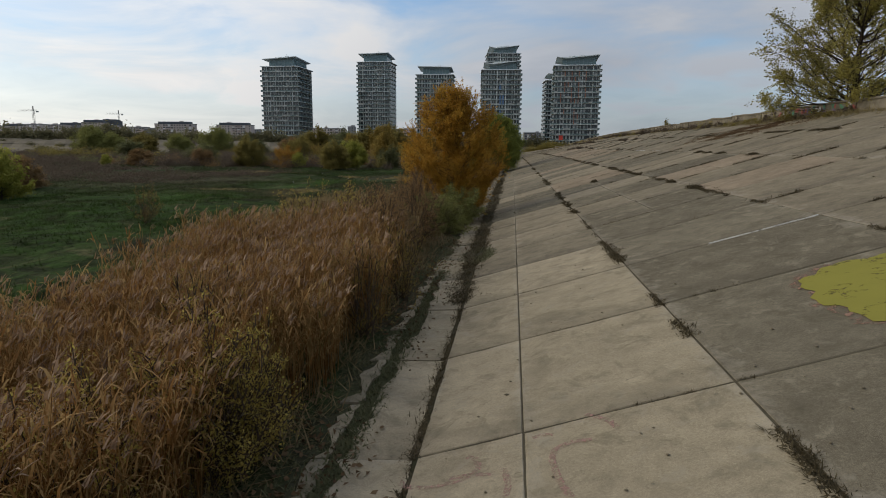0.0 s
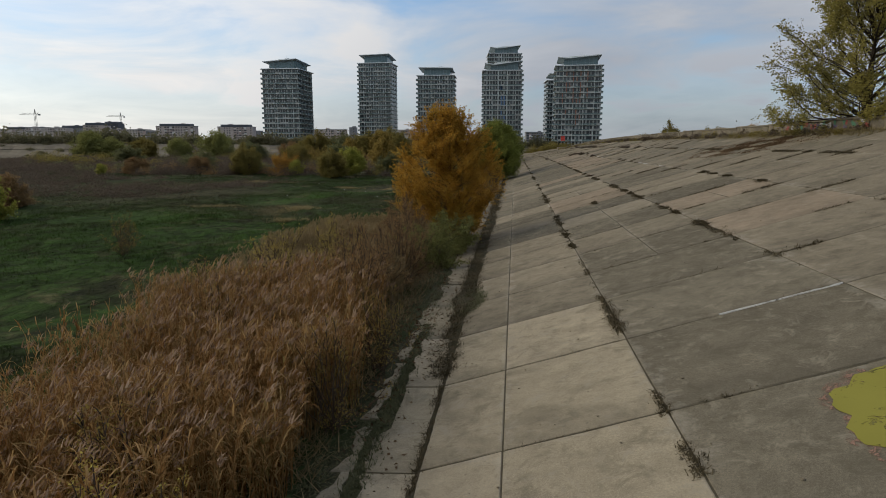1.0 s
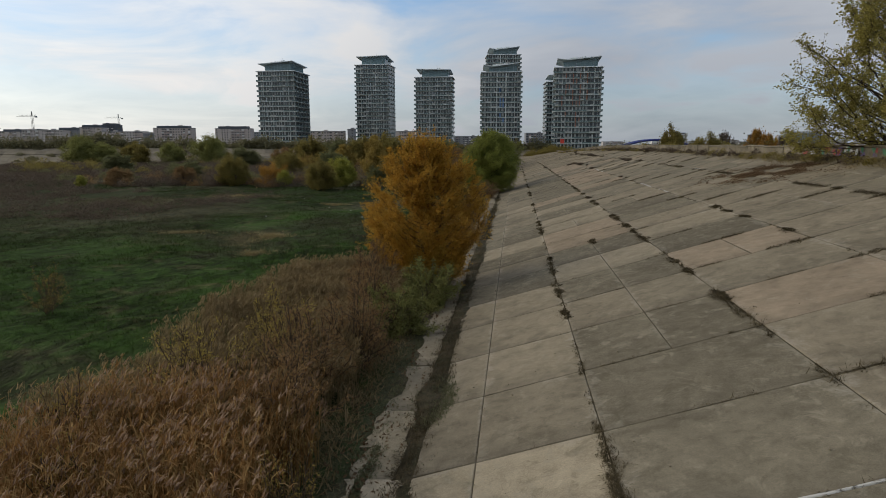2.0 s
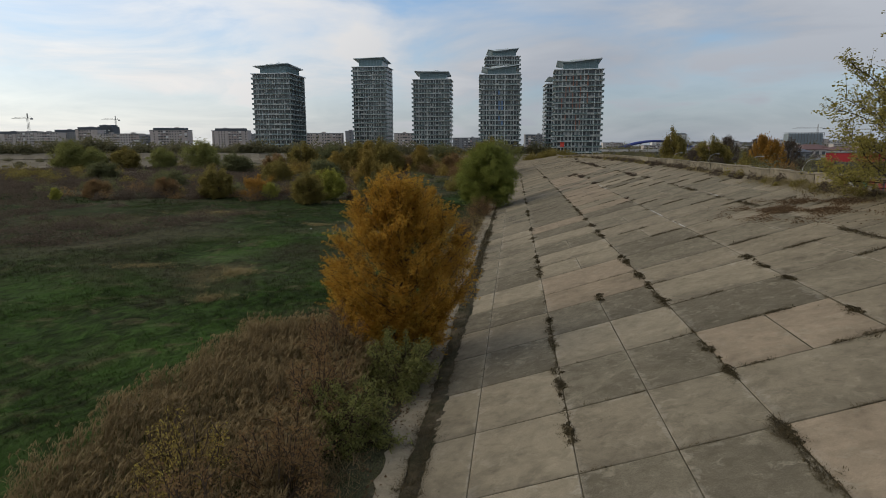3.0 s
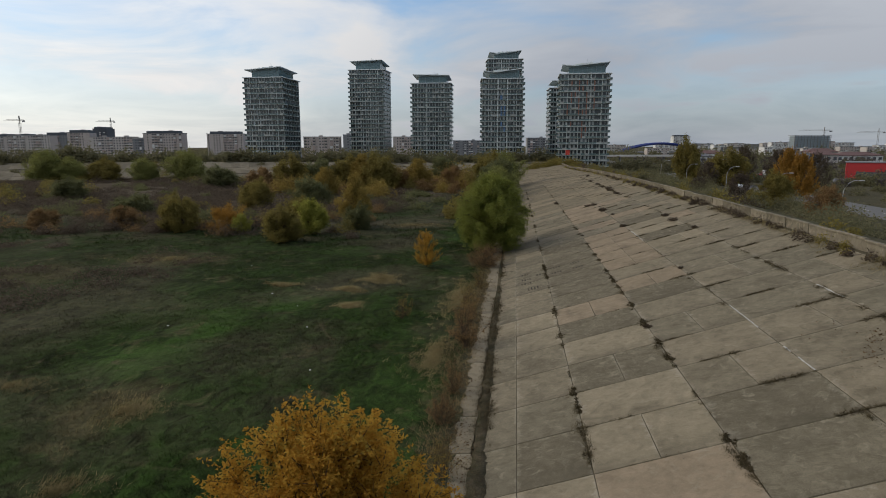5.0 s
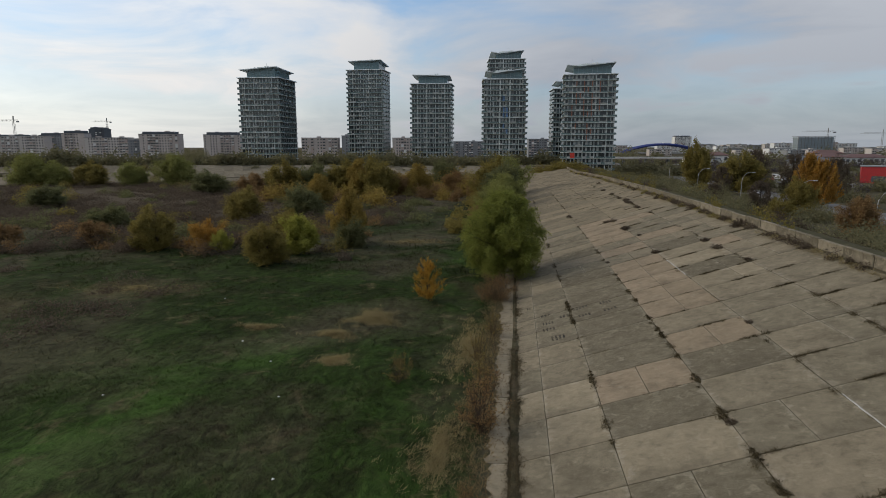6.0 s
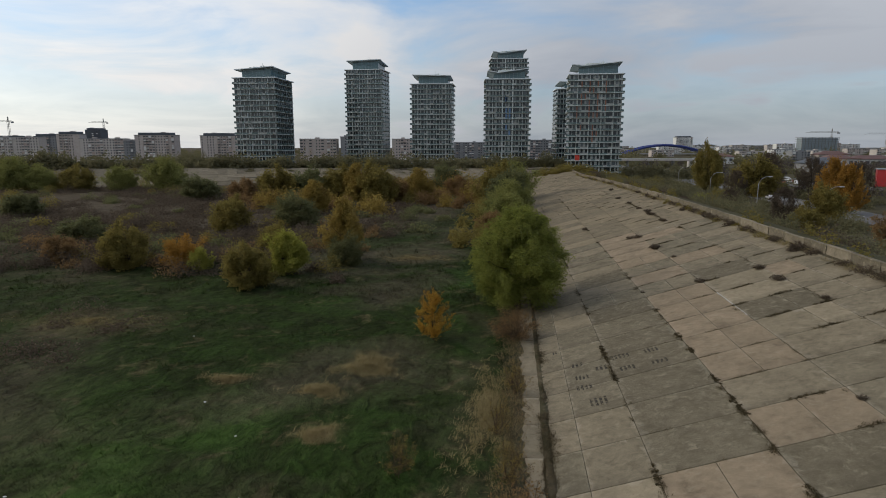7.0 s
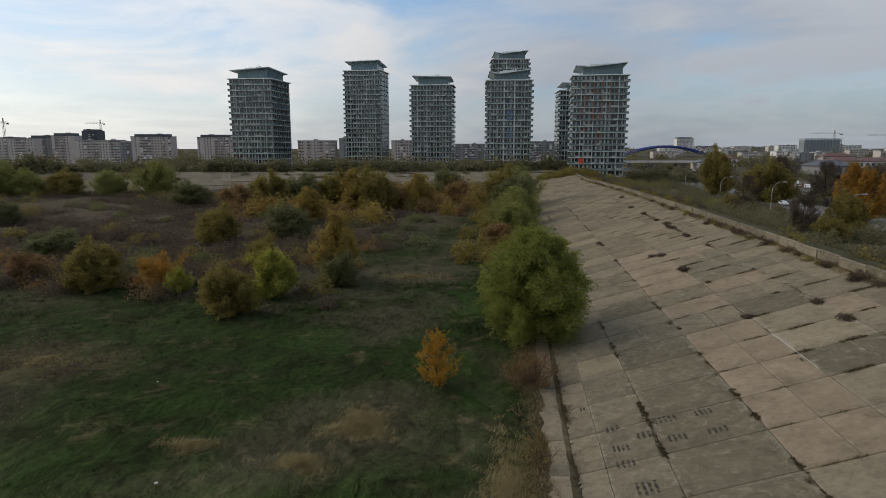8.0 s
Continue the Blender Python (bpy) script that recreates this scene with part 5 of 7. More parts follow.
def build_city():
    a = "long pale concrete apartment block with loggias"
    b = "weathered beige apartment block with stair heads"
    far = "pale city building far beyond the road"
    for across, ahead, w, top, mat, lab in (
            (-456, 640, 46.5, 24.7, M_PLASTER, a), (-458, 690, 28, 28.6, M_PLASTER_GREY, "grey apartment block behind the belt of trees"), (-401, 640, 25, 30.1, M_PLASTER_WARM, b),
            (-365.4, 640, 48, 22.8, M_PLASTER, a), (-335.8, 640, 14, 20.5, M_PLASTER_GREY, "low grey block between apartment houses"), (-276, 800, 34, 25.0, M_PLASTER_GREY, "grey block behind a dark grove"), (-308.4, 640, 43, 29.0, M_PLASTER_WARM, b),
            (-239.7, 640, 40, 28.3, M_PLASTER_WARM, b), (-125.5, 600, 37, 21.9, M_PLASTER_WARM, b), (-99.4, 600, 7, 24.0, M_PLASTER_GREY, "narrow grey block beside a tower"),
            (-42.4, 620, 21, 22.0, M_PLASTER_WARM, b), (35, 800, 42, 19.0, M_PLASTER_GREY, "low grey block between the towers"), (118.4, 700, 34, 21.4, M_PLASTER_GREY, "grey block between the towers"),
            (-520, 700, 60, 27.0, M_PLASTER, a), (-600, 760, 70, 26.0, M_PLASTER_WARM, b),
            (605, 1300, 52, 19.9, M_PLASTER_WHITE, "white city block far beyond the bridge"), (412.5, 800, 34, 10.5, M_PLASTER, "low pale city building"),
            (400.4, 700, 28, 16.1, M_PLASTER_WHITE, "white office block with dark window bands"), (439.4, 900, 28, 13.1, M_PLASTER_GREY, "low grey city building"),
            (389.8, 650, 20, 12.5, M_PLASTER_GREY, "low grey city building"), (700, 1000, 54, 13.7, M_PLASTER_WARM, "low beige city building"),
            (610, 800, 62, 14.4, M_PLASTER, "pale plastered city building"), (500, 1200, 90, 17.0, M_PLASTER_WHITE, "long pale city block"), (250, 1200, 60, 16.0, M_PLASTER_GREY, "grey city block beyond the bridge"),
            (800, 1500, 120, 22.0, M_PLASTER_GREY, "long grey city block at the horizon"), (330, 900, 34, 11.0, M_PLASTER_WARM, "low beige city building"), (545, 560, 40, 9.0, M_PLASTER_WARM, "low beige city building"),
            (610, 1400, 50, 25.0, M_PLASTER_GREY, "grey high block at the horizon"),
            (470, 1000, 22, 20.0, M_PLASTER_WHITE, far), (520, 1050, 30, 25.0, M_PLASTER, far), (560, 1150, 40, 23.0, M_PLASTER_WARM, far), (655, 1150, 36, 30.0, M_PLASTER_WHITE, far), (695, 1250, 44, 26.0, M_PLASTER, far),
            (745, 1150, 30, 33.0, M_PLASTER_WARM, far), (335, 1150, 40, 21.0, M_PLASTER, far), (425, 1150, 26, 29.0, M_PLASTER_WHITE, far), (800, 1250, 50, 24.0, M_PLASTER_WARM, far), (870, 1300, 60, 28.0, M_PLASTER_WHITE, far),
            (665, 880, 26, 19.0, M_PLASTER_WHITE, far), (455, 720, 20, 13.0, M_PLASTER, far)):
        block(across, ahead, w, top if across < 200 else 2 + top * 0.5, mat, lab)
    block(600, 1500, 42, 35.8, M_PLASTER_WHITE, "white high-rise slab far beyond the bridge", depth=20)
    block(-524, 900, 23, 41.0, M_TIN, "dark unfinished high-rise beyond the blocks", depth=20)
    crane((*seen_at(-515, 915), -2), 52, 22, 190, "slender crane beside a dark high-rise")
    crane((*seen_at(-520, 720), -2), 46, 26, 170, "slender crane over the apartment blocks")
    crane((*seen_at(600, 930), -2), 36, 40, 185, "slender crane over the unfinished frame")
    crane((*seen_at(700, 950), -2), 34, 30, 160, "slender crane at the edge of the city")
    # unfinished frame: floors on columns
    root = thing("building_frame", (*seen_at(565, 900), -2), "unfinished concrete frame with open floors", "building", turn=6.7)
    for k in range(9):
        fl = part("floor_slab", box((-28, 0, k * 3.2 + 2.8), (28, 18, k * 3.2 + 3.2)), M_PLASTER_GREY, root)
        for i in range(12):
            part("column", box((-27.6 + i * 5, 0.2, k * 3.2), (-27.0 + i * 5, 0.8, k * 3.2 + 2.8)), M_PLASTER_GREY, fl)
    part("core", box((-26.5, 1.2, 0), (26.5, 16, 27.5)), plain("blue_grey_sheeting", (0.33, 0.39, 0.41), (0.22, 0.27, 0.29)), root)
    gabled(255, 390, 20, 22, 6.0, 9.6, M_PLASTER_GREY, M_TIN, "dark hall with hipped metal roof")
    gabled(212, 470, 24, 16, 6.0, 9.0, M_PLASTER_WHITE, M_TIN, "small white house with dark roof")
    tiles = plain("brown_tiles", (0.10, 0.055, 0.045), (0.15, 0.075, 0.06))
    gabled(365, 500, 40, 16, 6.0, 9.0, M_PLASTER_WHITE, tiles, "white house with brown tiled roof")
    gabled(322, 480, 22, 14, 7.0, 10.0, M_PLASTER, tiles, "pale house with brown tiled roof")
    gabled(420, 640, 34, 14, 7.5, 11.0, M_PLASTER_WARM, tiles, "beige house with brown tiled roof")
    gabled(262, 560, 24, 14, 7.0, 10.0, M_PLASTER_WHITE, tiles, "white house with brown tiled roof")
    red = thing("red_store", (176, 322, -2), "low red clad store", "building", turn=-25)
    part("wall", box((-24, 0, 0), (24, 9, 7.4), 0.05), M_RED, red)
    part("roof", box((-24.3, -0.3, 7.4), (24.3, 9.3, 7.9), 0.05), M_PLASTER_GREY, red)
    part("shop_window", box((-20, -0.1, 0.6), (20, 0.04, 3.2)), M_STRIP, red)


build_city()


def build_bridge():
    root = thing("arch_bridge", (*seen_at(368, 1000), -2), "blue steel arch bridge over the city road", "bridge", turn=6.7)
    n, half, rise = 24, 70.0, 15.0
    for y in (-9.0, 9.0):
        x = np.linspace(-half, half, n)
        z = 2.0 + rise * (1 - (x / half) ** 2)
        path = np.stack([x, np.full(n, y), z], -1)[None]
        V, F = tubes(path, np.full((1, n), 1.9), 8)
        part("arch", mesh_of("arch", V, F, M_BLUE, True), parent=root)
        for i in range(3, n - 3, 2):
            part("hanger", box((x[i] - 0.12, y - 0.12, 3.0), (x[i] + 0.12, y + 0.12, z[i])), M_STEEL, root)
    part("deck", box((-half - 25, -11, 2.0), (half + 25, 11, 3.6)), M_PLASTER_GREY, root)
    over = thing("overpass", (*seen_at(176, 480), -2), "pale concrete overpass on piers", "bridge", turn=2.0)
    part("deck", box((-50, -5, 5.4), (50, 5, 6.6), 0.1), M_PLASTER, over)
    part("railing", box((-50, -5.1, 6.6), (50, -4.9, 7.4)), M_PLASTER_WHITE, over)
    for i in range(6):
        part("pier", box((-45 + i * 18, -2, 0), (-43.4 + i * 18, 2, 5.4), 0.1), M_PLASTER_GREY, over)


build_bridge()


def build_roads():
    tagged(part("road_outer", box((79, -300, -2.3), (93, 1400, -1.93))), kind="structure", category="road", label="grey asphalt road outside the dam").data.materials.append(M_ASPHALT)
    tagged(part("car_park", box((106, 300, -2.3), (150, 400, -1.94))), kind="structure", category="car park", label="asphalt car park beside the city road").data.materials.append(M_ASPHALT)
    for y0 in range(60, 420, 9):
        tagged(part("lane_mark", box((85.9, y0, -1.93), (86.1, y0 + 3, -1.92))), kind="structure", category="road marking", label="white dashed lane mark on asphalt").data.materials.append(M_PLASTER_WHITE)


build_roads()


def build_lamps():
    first = None
    for x, y in ((70.8, 202.0), (73.0, 248.0), (67.5, 277.0), (70.5, 168.0), (70.0, 330.0)):
        if first:
            copy_thing(first, pose(x, y, -2))
            continue
        first = thing("street_lamp", (x, y, -2), "grey steel street lamp with curved arm", "lamp", "street lamps along the outer road")
        s = np.linspace(0, 1, 9)
        path = np.stack([3.0 * np.clip(s - 0.6, 0, 1) ** 1.2 / 0.4 ** 1.2, 0 * s, 8.2 * np.minimum(s * 1.25, 1) + 0.5 * np.clip(s - 0.6, 0, 1)], -1)[None]
        V, F = tubes(path, np.linspace(0.14, 0.07, 9)[None], 8)
        part("pole", mesh_of("pole", V, F, M_STEEL, True), parent=first)
        part("head", box((2.9, -0.2, 8.25), (4.0, 0.2, 8.5), 0.08), M_LAMP, first, "pale lamp head")
        part("base", box((-0.3, -0.3, 0), (0.3, 0.3, 0.4), 0.05), M_PLASTER_GREY, first)


build_lamps()


def car(at, turn, paint, label, van=False):
    root = thing("car", at, label, "car", "cars in the car park", turn=turn)
    sec = [(-2.1, 0.35), (-2.15, 0.8), (-1.3, 0.95), (-0.7, 1.45), (0.9, 1.48), (1.7, 1.0), (2.1, 0.9), (2.12, 0.35)]
    if van:
        sec = [(-2.4, 0.35), (-2.4, 0.95), (-1.9, 1.2), (-1.3, 1.95), (2.3, 2.0), (2.4, 1.9), (2.4, 0.5), (2.4, 0.35)]
    bm = bmesh.new()
    a = [bm.verts.new((x, -0.85 if z < 1.1 else -0.7, z)) for x, z in sec]
    b = [bm.verts.new((x, 0.85 if z < 1.1 else 0.7, z)) for x, z in sec]
    bm.faces.new(a)
    bm.faces.new(b[::-1])
    for i in range(len(sec)):
        j = (i + 1) % len(sec)
        bm.faces.new((a[j], a[i], b[i], b[j]))
    bmesh.ops.recalc_face_normals(bm, faces=bm.faces)
    bmesh.ops.bevel(bm, geom=bm.edges[:], offset=0.05, segments=1, affect="EDGES")
    part("body", bm, paint, root)
    for y in (-0.8, 0.8):
        part("side_window", box((-0.8, y - 0.03, 1.0), (1.1, y + 0.03, 1.35 if not van else 1.6), 0.01), M_CARGLASS, root)
    for x in (-1.35, 1.35):
        for y in (-0.78, 0.78):
            bm = bmesh.new()
            bmesh.ops.create_cone(bm, cap_ends=True, segments=14, radius1=0.32, radius2=0.32, depth=0.2, matrix=pose(x, y, 0.32, 90))
            part("wheel", bm, M_TYRE, root)
    return root


def build_cars():
    paints = {"white": plain("white_paint", (0.7, 0.7, 0.7), rough=0.3), "silver": plain("silver_paint", (0.35, 0.36, 0.37), rough=0.3, metallic=0.4), "black": plain("black_paint", (0.02, 0.02, 0.022), rough=0.25), "red": plain("red_paint", (0.3, 0.03, 0.03), rough=0.3)}
    rng = random.Random(12)
    base = {n: car((112 + 3 * i, 345, -1.93), 90, p, n + " car parked on the asphalt") for i, (n, p) in enumerate(paints.items())}
    van = car((126, 342, -1.93), 80, paints["white"], "white van parked on the asphalt", van=True)
    for k in range(18):
        n = rng.choice(list(base))
        copy_thing(base[n], pose(110 + 3 * (k % 9) + rng.uniform(-0.3, 0.3), 356 + 14 * (k // 9), -1.93, 0, 0, 90 + rng.choice((0, 180)) + rng.uniform(-3, 3)))
    for y in (180, 262, 300, 335, 390):
        copy_thing(base[rng.choice(list(base))], pose(82.5 if y % 4 else 89.5, y, -1.93, 0, 0, 90))
    copy_thing(van, pose(134, 372, -1.93, 0, 0, 95))


build_cars()
GREY = plume_tree(58, 7.0, 3.0, 0.9, 60, 18, 9, 0.22, M_BRUSH, 0.15, up=0.7, reach=0.4, twig=1.1, scatter=0.14)
FLAME = plume_tree(57, 8.0, 3.1, 0.9, 70, 22, 12, 0.26, M_FLAME, 0.16, up=0.7, reach=0.3, twig=1.1, scatter=0.12)
OUTER = [(FLAME, 81.0, 220.0, 1.2, 1.45, "maple_tree", "tall orange autumn tree beside the outer road"), (FLAME, 83.6, 217.0, 1.15, 1.35, "maple_tree", "orange autumn tree beside the outer road"),
         (OLIVE, 75.3, 308.0, 2.1, 1.45, "poplar_tree", "tall green-yellow poplar beside the outer road"), (OLIVE, 81.0, 274.0, 2.6, 0.9, "maple_tree", "broad olive tree beside the outer road"),
         (OLIVE, 70.0, 200.0, 1.5, 1.0, "maple_tree", "olive tree beside the outer road"), (OLIVE, 61.0, 246.0, 1.0, 0.8, "maple_tree", "low olive tree beside the outer road"), (OLIVE, 60.0, 186.0, 1.1, 0.75, "maple_tree", "olive tree below the dam"),
         (RUST, 66.0, 165.0, 1.5, 1.0, "maple_tree", "rust-brown tree below the dam"), (LIME, 50.0, 230.0, 0.9, 0.9, "shrub_tree", "yellow-green bush below the dam"),
         (GREY, 60.5, 200.0, 1.25, 0.9, "maple_tree", "grey-brown half-bare tree below the dam"), (GREY, 71.0, 262.0, 1.2, 1.1, "maple_tree", "grey-brown half-bare tree beside the outer road"),
         (GREY, 58.0, 228.0, 1.0, 0.8, "maple_tree", "low grey-brown half-bare tree below the dam"), (GREY, 98.0, 268.0, 1.6, 1.2, "maple_tree", "grey-brown half-bare tree across the road"),
         (GREY, 97.0, 300.0, 1.6, 1.3, "maple_tree", "grey-brown half-bare tree across the road"), (GREY, 99.0, 242.0, 1.5, 1.2, "maple_tree", "grey-brown half-bare tree across the road")]
for meshes, x, y, size, tall, name, label in OUTER:
    plant(name, meshes, (x, y), label, "tree", "trees outside the dam", x * 7, size, tall)

# ---- on the slope: broken foot strip, weeds, litter, paint ----


def row_y(k):
    """Where the cross joints lie, a little uneven as they were laid."""
    return float(np.interp(k, (-8, -1, 0, 1, 3, 6, 8, 9, 10, 12, 16, 18, 90), (-18.8, 8.47, 12.72, 16.83, 24.6, 36.1, 43.95, 47.5, 51.6, 59.35, 75.1, 82.7, 363.5)))


def on_slope(x, y, lift=0.0):
    """A point over the slabs, lifted square to them."""
    k = 1 / math.sqrt(1 + RISE * RISE)
    return np.stack([np.asarray(x) - RISE * k * lift, np.asarray(y, float), slope_z(np.asarray(x), y) + k * lift], -1)


def build_foot_strip():
    root = thing("foot_strip", (0, 0, 0), "broken narrow concrete strip along the foot of the slope", "kerb", kind="structure")
    rng = random.Random(9)
    for k in range(-3, 56):
        y0 = row_y(k) - 0.3
        left = -2.36 + 0.06 * math.sin(k * 1.7) if k < 2 else -2.66 + 0.14 * math.sin(k * 2.1)
        right = -1.35 if k < 2 else -1.72 if k < 17 else -1.45
        long = row_y(k + 1) - row_y(k) - 0.04
        bm = bmesh.new()
        n = 9
        ring = [(right + rng.uniform(-0.05, 0.015) * (1 if k < 2 else 3), y0 + i * (long / n)) for i in range(n + 1)]
        ring += [(left + rng.uniform(-0.2, 0.16), y0 + long - i * (long / n)) for i in range(n + 1)]
        z = 0.105 + rng.uniform(-0.02, 0.02)
        top = [bm.verts.new((x, y, z + (x + 1.35) * 0.05)) for x, y in ring]
        low = [bm.verts.new((x + rng.uniform(-0.04, 0.04), y, z - 0.22)) for x, y in ring]
        bm.faces.new(top)
        for i in range(len(ring)):
            j = (i + 1) % len(ring)
            bm.faces.new((top[i], low[i], low[j], top[j]))
        bmesh.ops.recalc_face_normals(bm, faces=bm.faces)
        # pale concrete, a step lighter near the reeds to offset their shade
        part("strip_slab", bm, M_SLAB_LIGHT if k < 3 else M_SLAB_PALE, root)
        # a ragged outer rim of broken concrete beyond a mossy gap
        if k > 2:
            continue
        cut = rng.uniform(0.3, 0.7) * long
        for a, b in ((y0, y0 + cut - 0.05), (y0 + cut + rng.uniform(0.0, 0.5), y0 + long)):
            bm = bmesh.new()
            n = max(4, int((b - a) / 0.22))
            ring = [(-2.64 + rng.uniform(-0.07, 0.05), a + i * (b - a) / n) for i in range(n + 1)]
            ring += [(-2.9 - 0.1 * math.sin(k * 2.3 + i) + rng.uniform(-0.08, 0.1), b - i * (b - a) / n) for i in range(n + 1)]
            z = 0.055 + rng.uniform(-0.01, 0.02)
            top = [bm.verts.new((x, y, z + (x + 2.6) * 0.08)) for x, y in ring]
            low = [bm.verts.new((x, y, z - 0.2)) for x, y in ring]
            bm.faces.new(top)
            for i in range(len(ring)):
                j = (i + 1) % len(ring)
                bm.faces.new((top[i], low[i], low[j], top[j]))
            bmesh.ops.recalc_face_normals(bm, faces=bm.faces)
            part("broken_piece", bm, M_SLAB_LIGHT, root)


build_foot_strip()


def build_joint_soil():
    """Earth in the open joint between strip and slope; further on it lies wide over the broken slab edges."""
    rng = np.random.default_rng(52)
    y = np.arange(-12.0, 300.0, 0.22)
    n = len(y)
    wide = np.interp(y, (16, 19, 23.5, 25, 27, 30, 36, 40, 62, 82, 130), (0.0, 0.3, 0.35, 0.9, 0.5, 0.45, 0.8, 0.9, 0.55, 0.4, 0.1))

    def ragged():
        out = rng.uniform(-0.07, 0.07, n)
        for step, reach in ((1.1, 0.13), (3.7, 0.20)):
            at = np.arange(-14.0, 306.0, step)
            out += np.interp(y, at, rng.uniform(-reach, reach, len(at)))
        return out
    xl, xr = -1.43 - wide * (0.46 + ragged()), -1.24 + wide * (0.28 + ragged())
    xm = (xl + xr) / 2
    left = np.column_stack([xl, y, np.where(wide > 0.1, 0.112, 0.085) + rng.uniform(-0.012, 0.012, n)])
    mid = np.column_stack([xm, y, 0.112 + wide * 0.045 + rng.uniform(-0.012, 0.016, n)])
    right = np.column_stack([xr, y, np.maximum(slope_z(xr, y), 0.125) - 0.006 + rng.uniform(-0.004, 0.004, n)])
    low = left - [0, 0, 0.2], right - [0, 0, 0.2]
    V = np.concatenate([low[0], left, mid, right, low[1]])
    i = np.arange(n - 1)
    F = np.concatenate([np.stack([k * n + i, (k + 1) * n + i, (k + 1) * n + i + 1, k * n + i + 1], -1) for k in range(4)])
    tagged(part("joint_soil", mesh_of("joint_soil", V, F, M_SOIL, smooth=True)), "dark crumbly earth filling the foot joint", "soil", kind="structure")


build_joint_soil()


def tufts(rng, p, blades, length, width, spread):
    """Small weeds: blades round each foot."""
    n = len(p)
    i = np.repeat(np.arange(n), blades)
    m = len(i)
    k = rng.uniform(0.5, 1.5, n)[i]
    q = p[i] + np.column_stack([rng.normal(size=(m, 2)) * spread * k[:, None], np.zeros(m)])
    return ribbons(rng, q, rng.uniform(0, 6.28, m), rng.uniform(0.5, 1.2, m) * length * k, rng.uniform(0.7, 1.3, m) * width, rng.uniform(0.15, 1.15, m), rng.uniform(0.1, 0.6, m), 2)


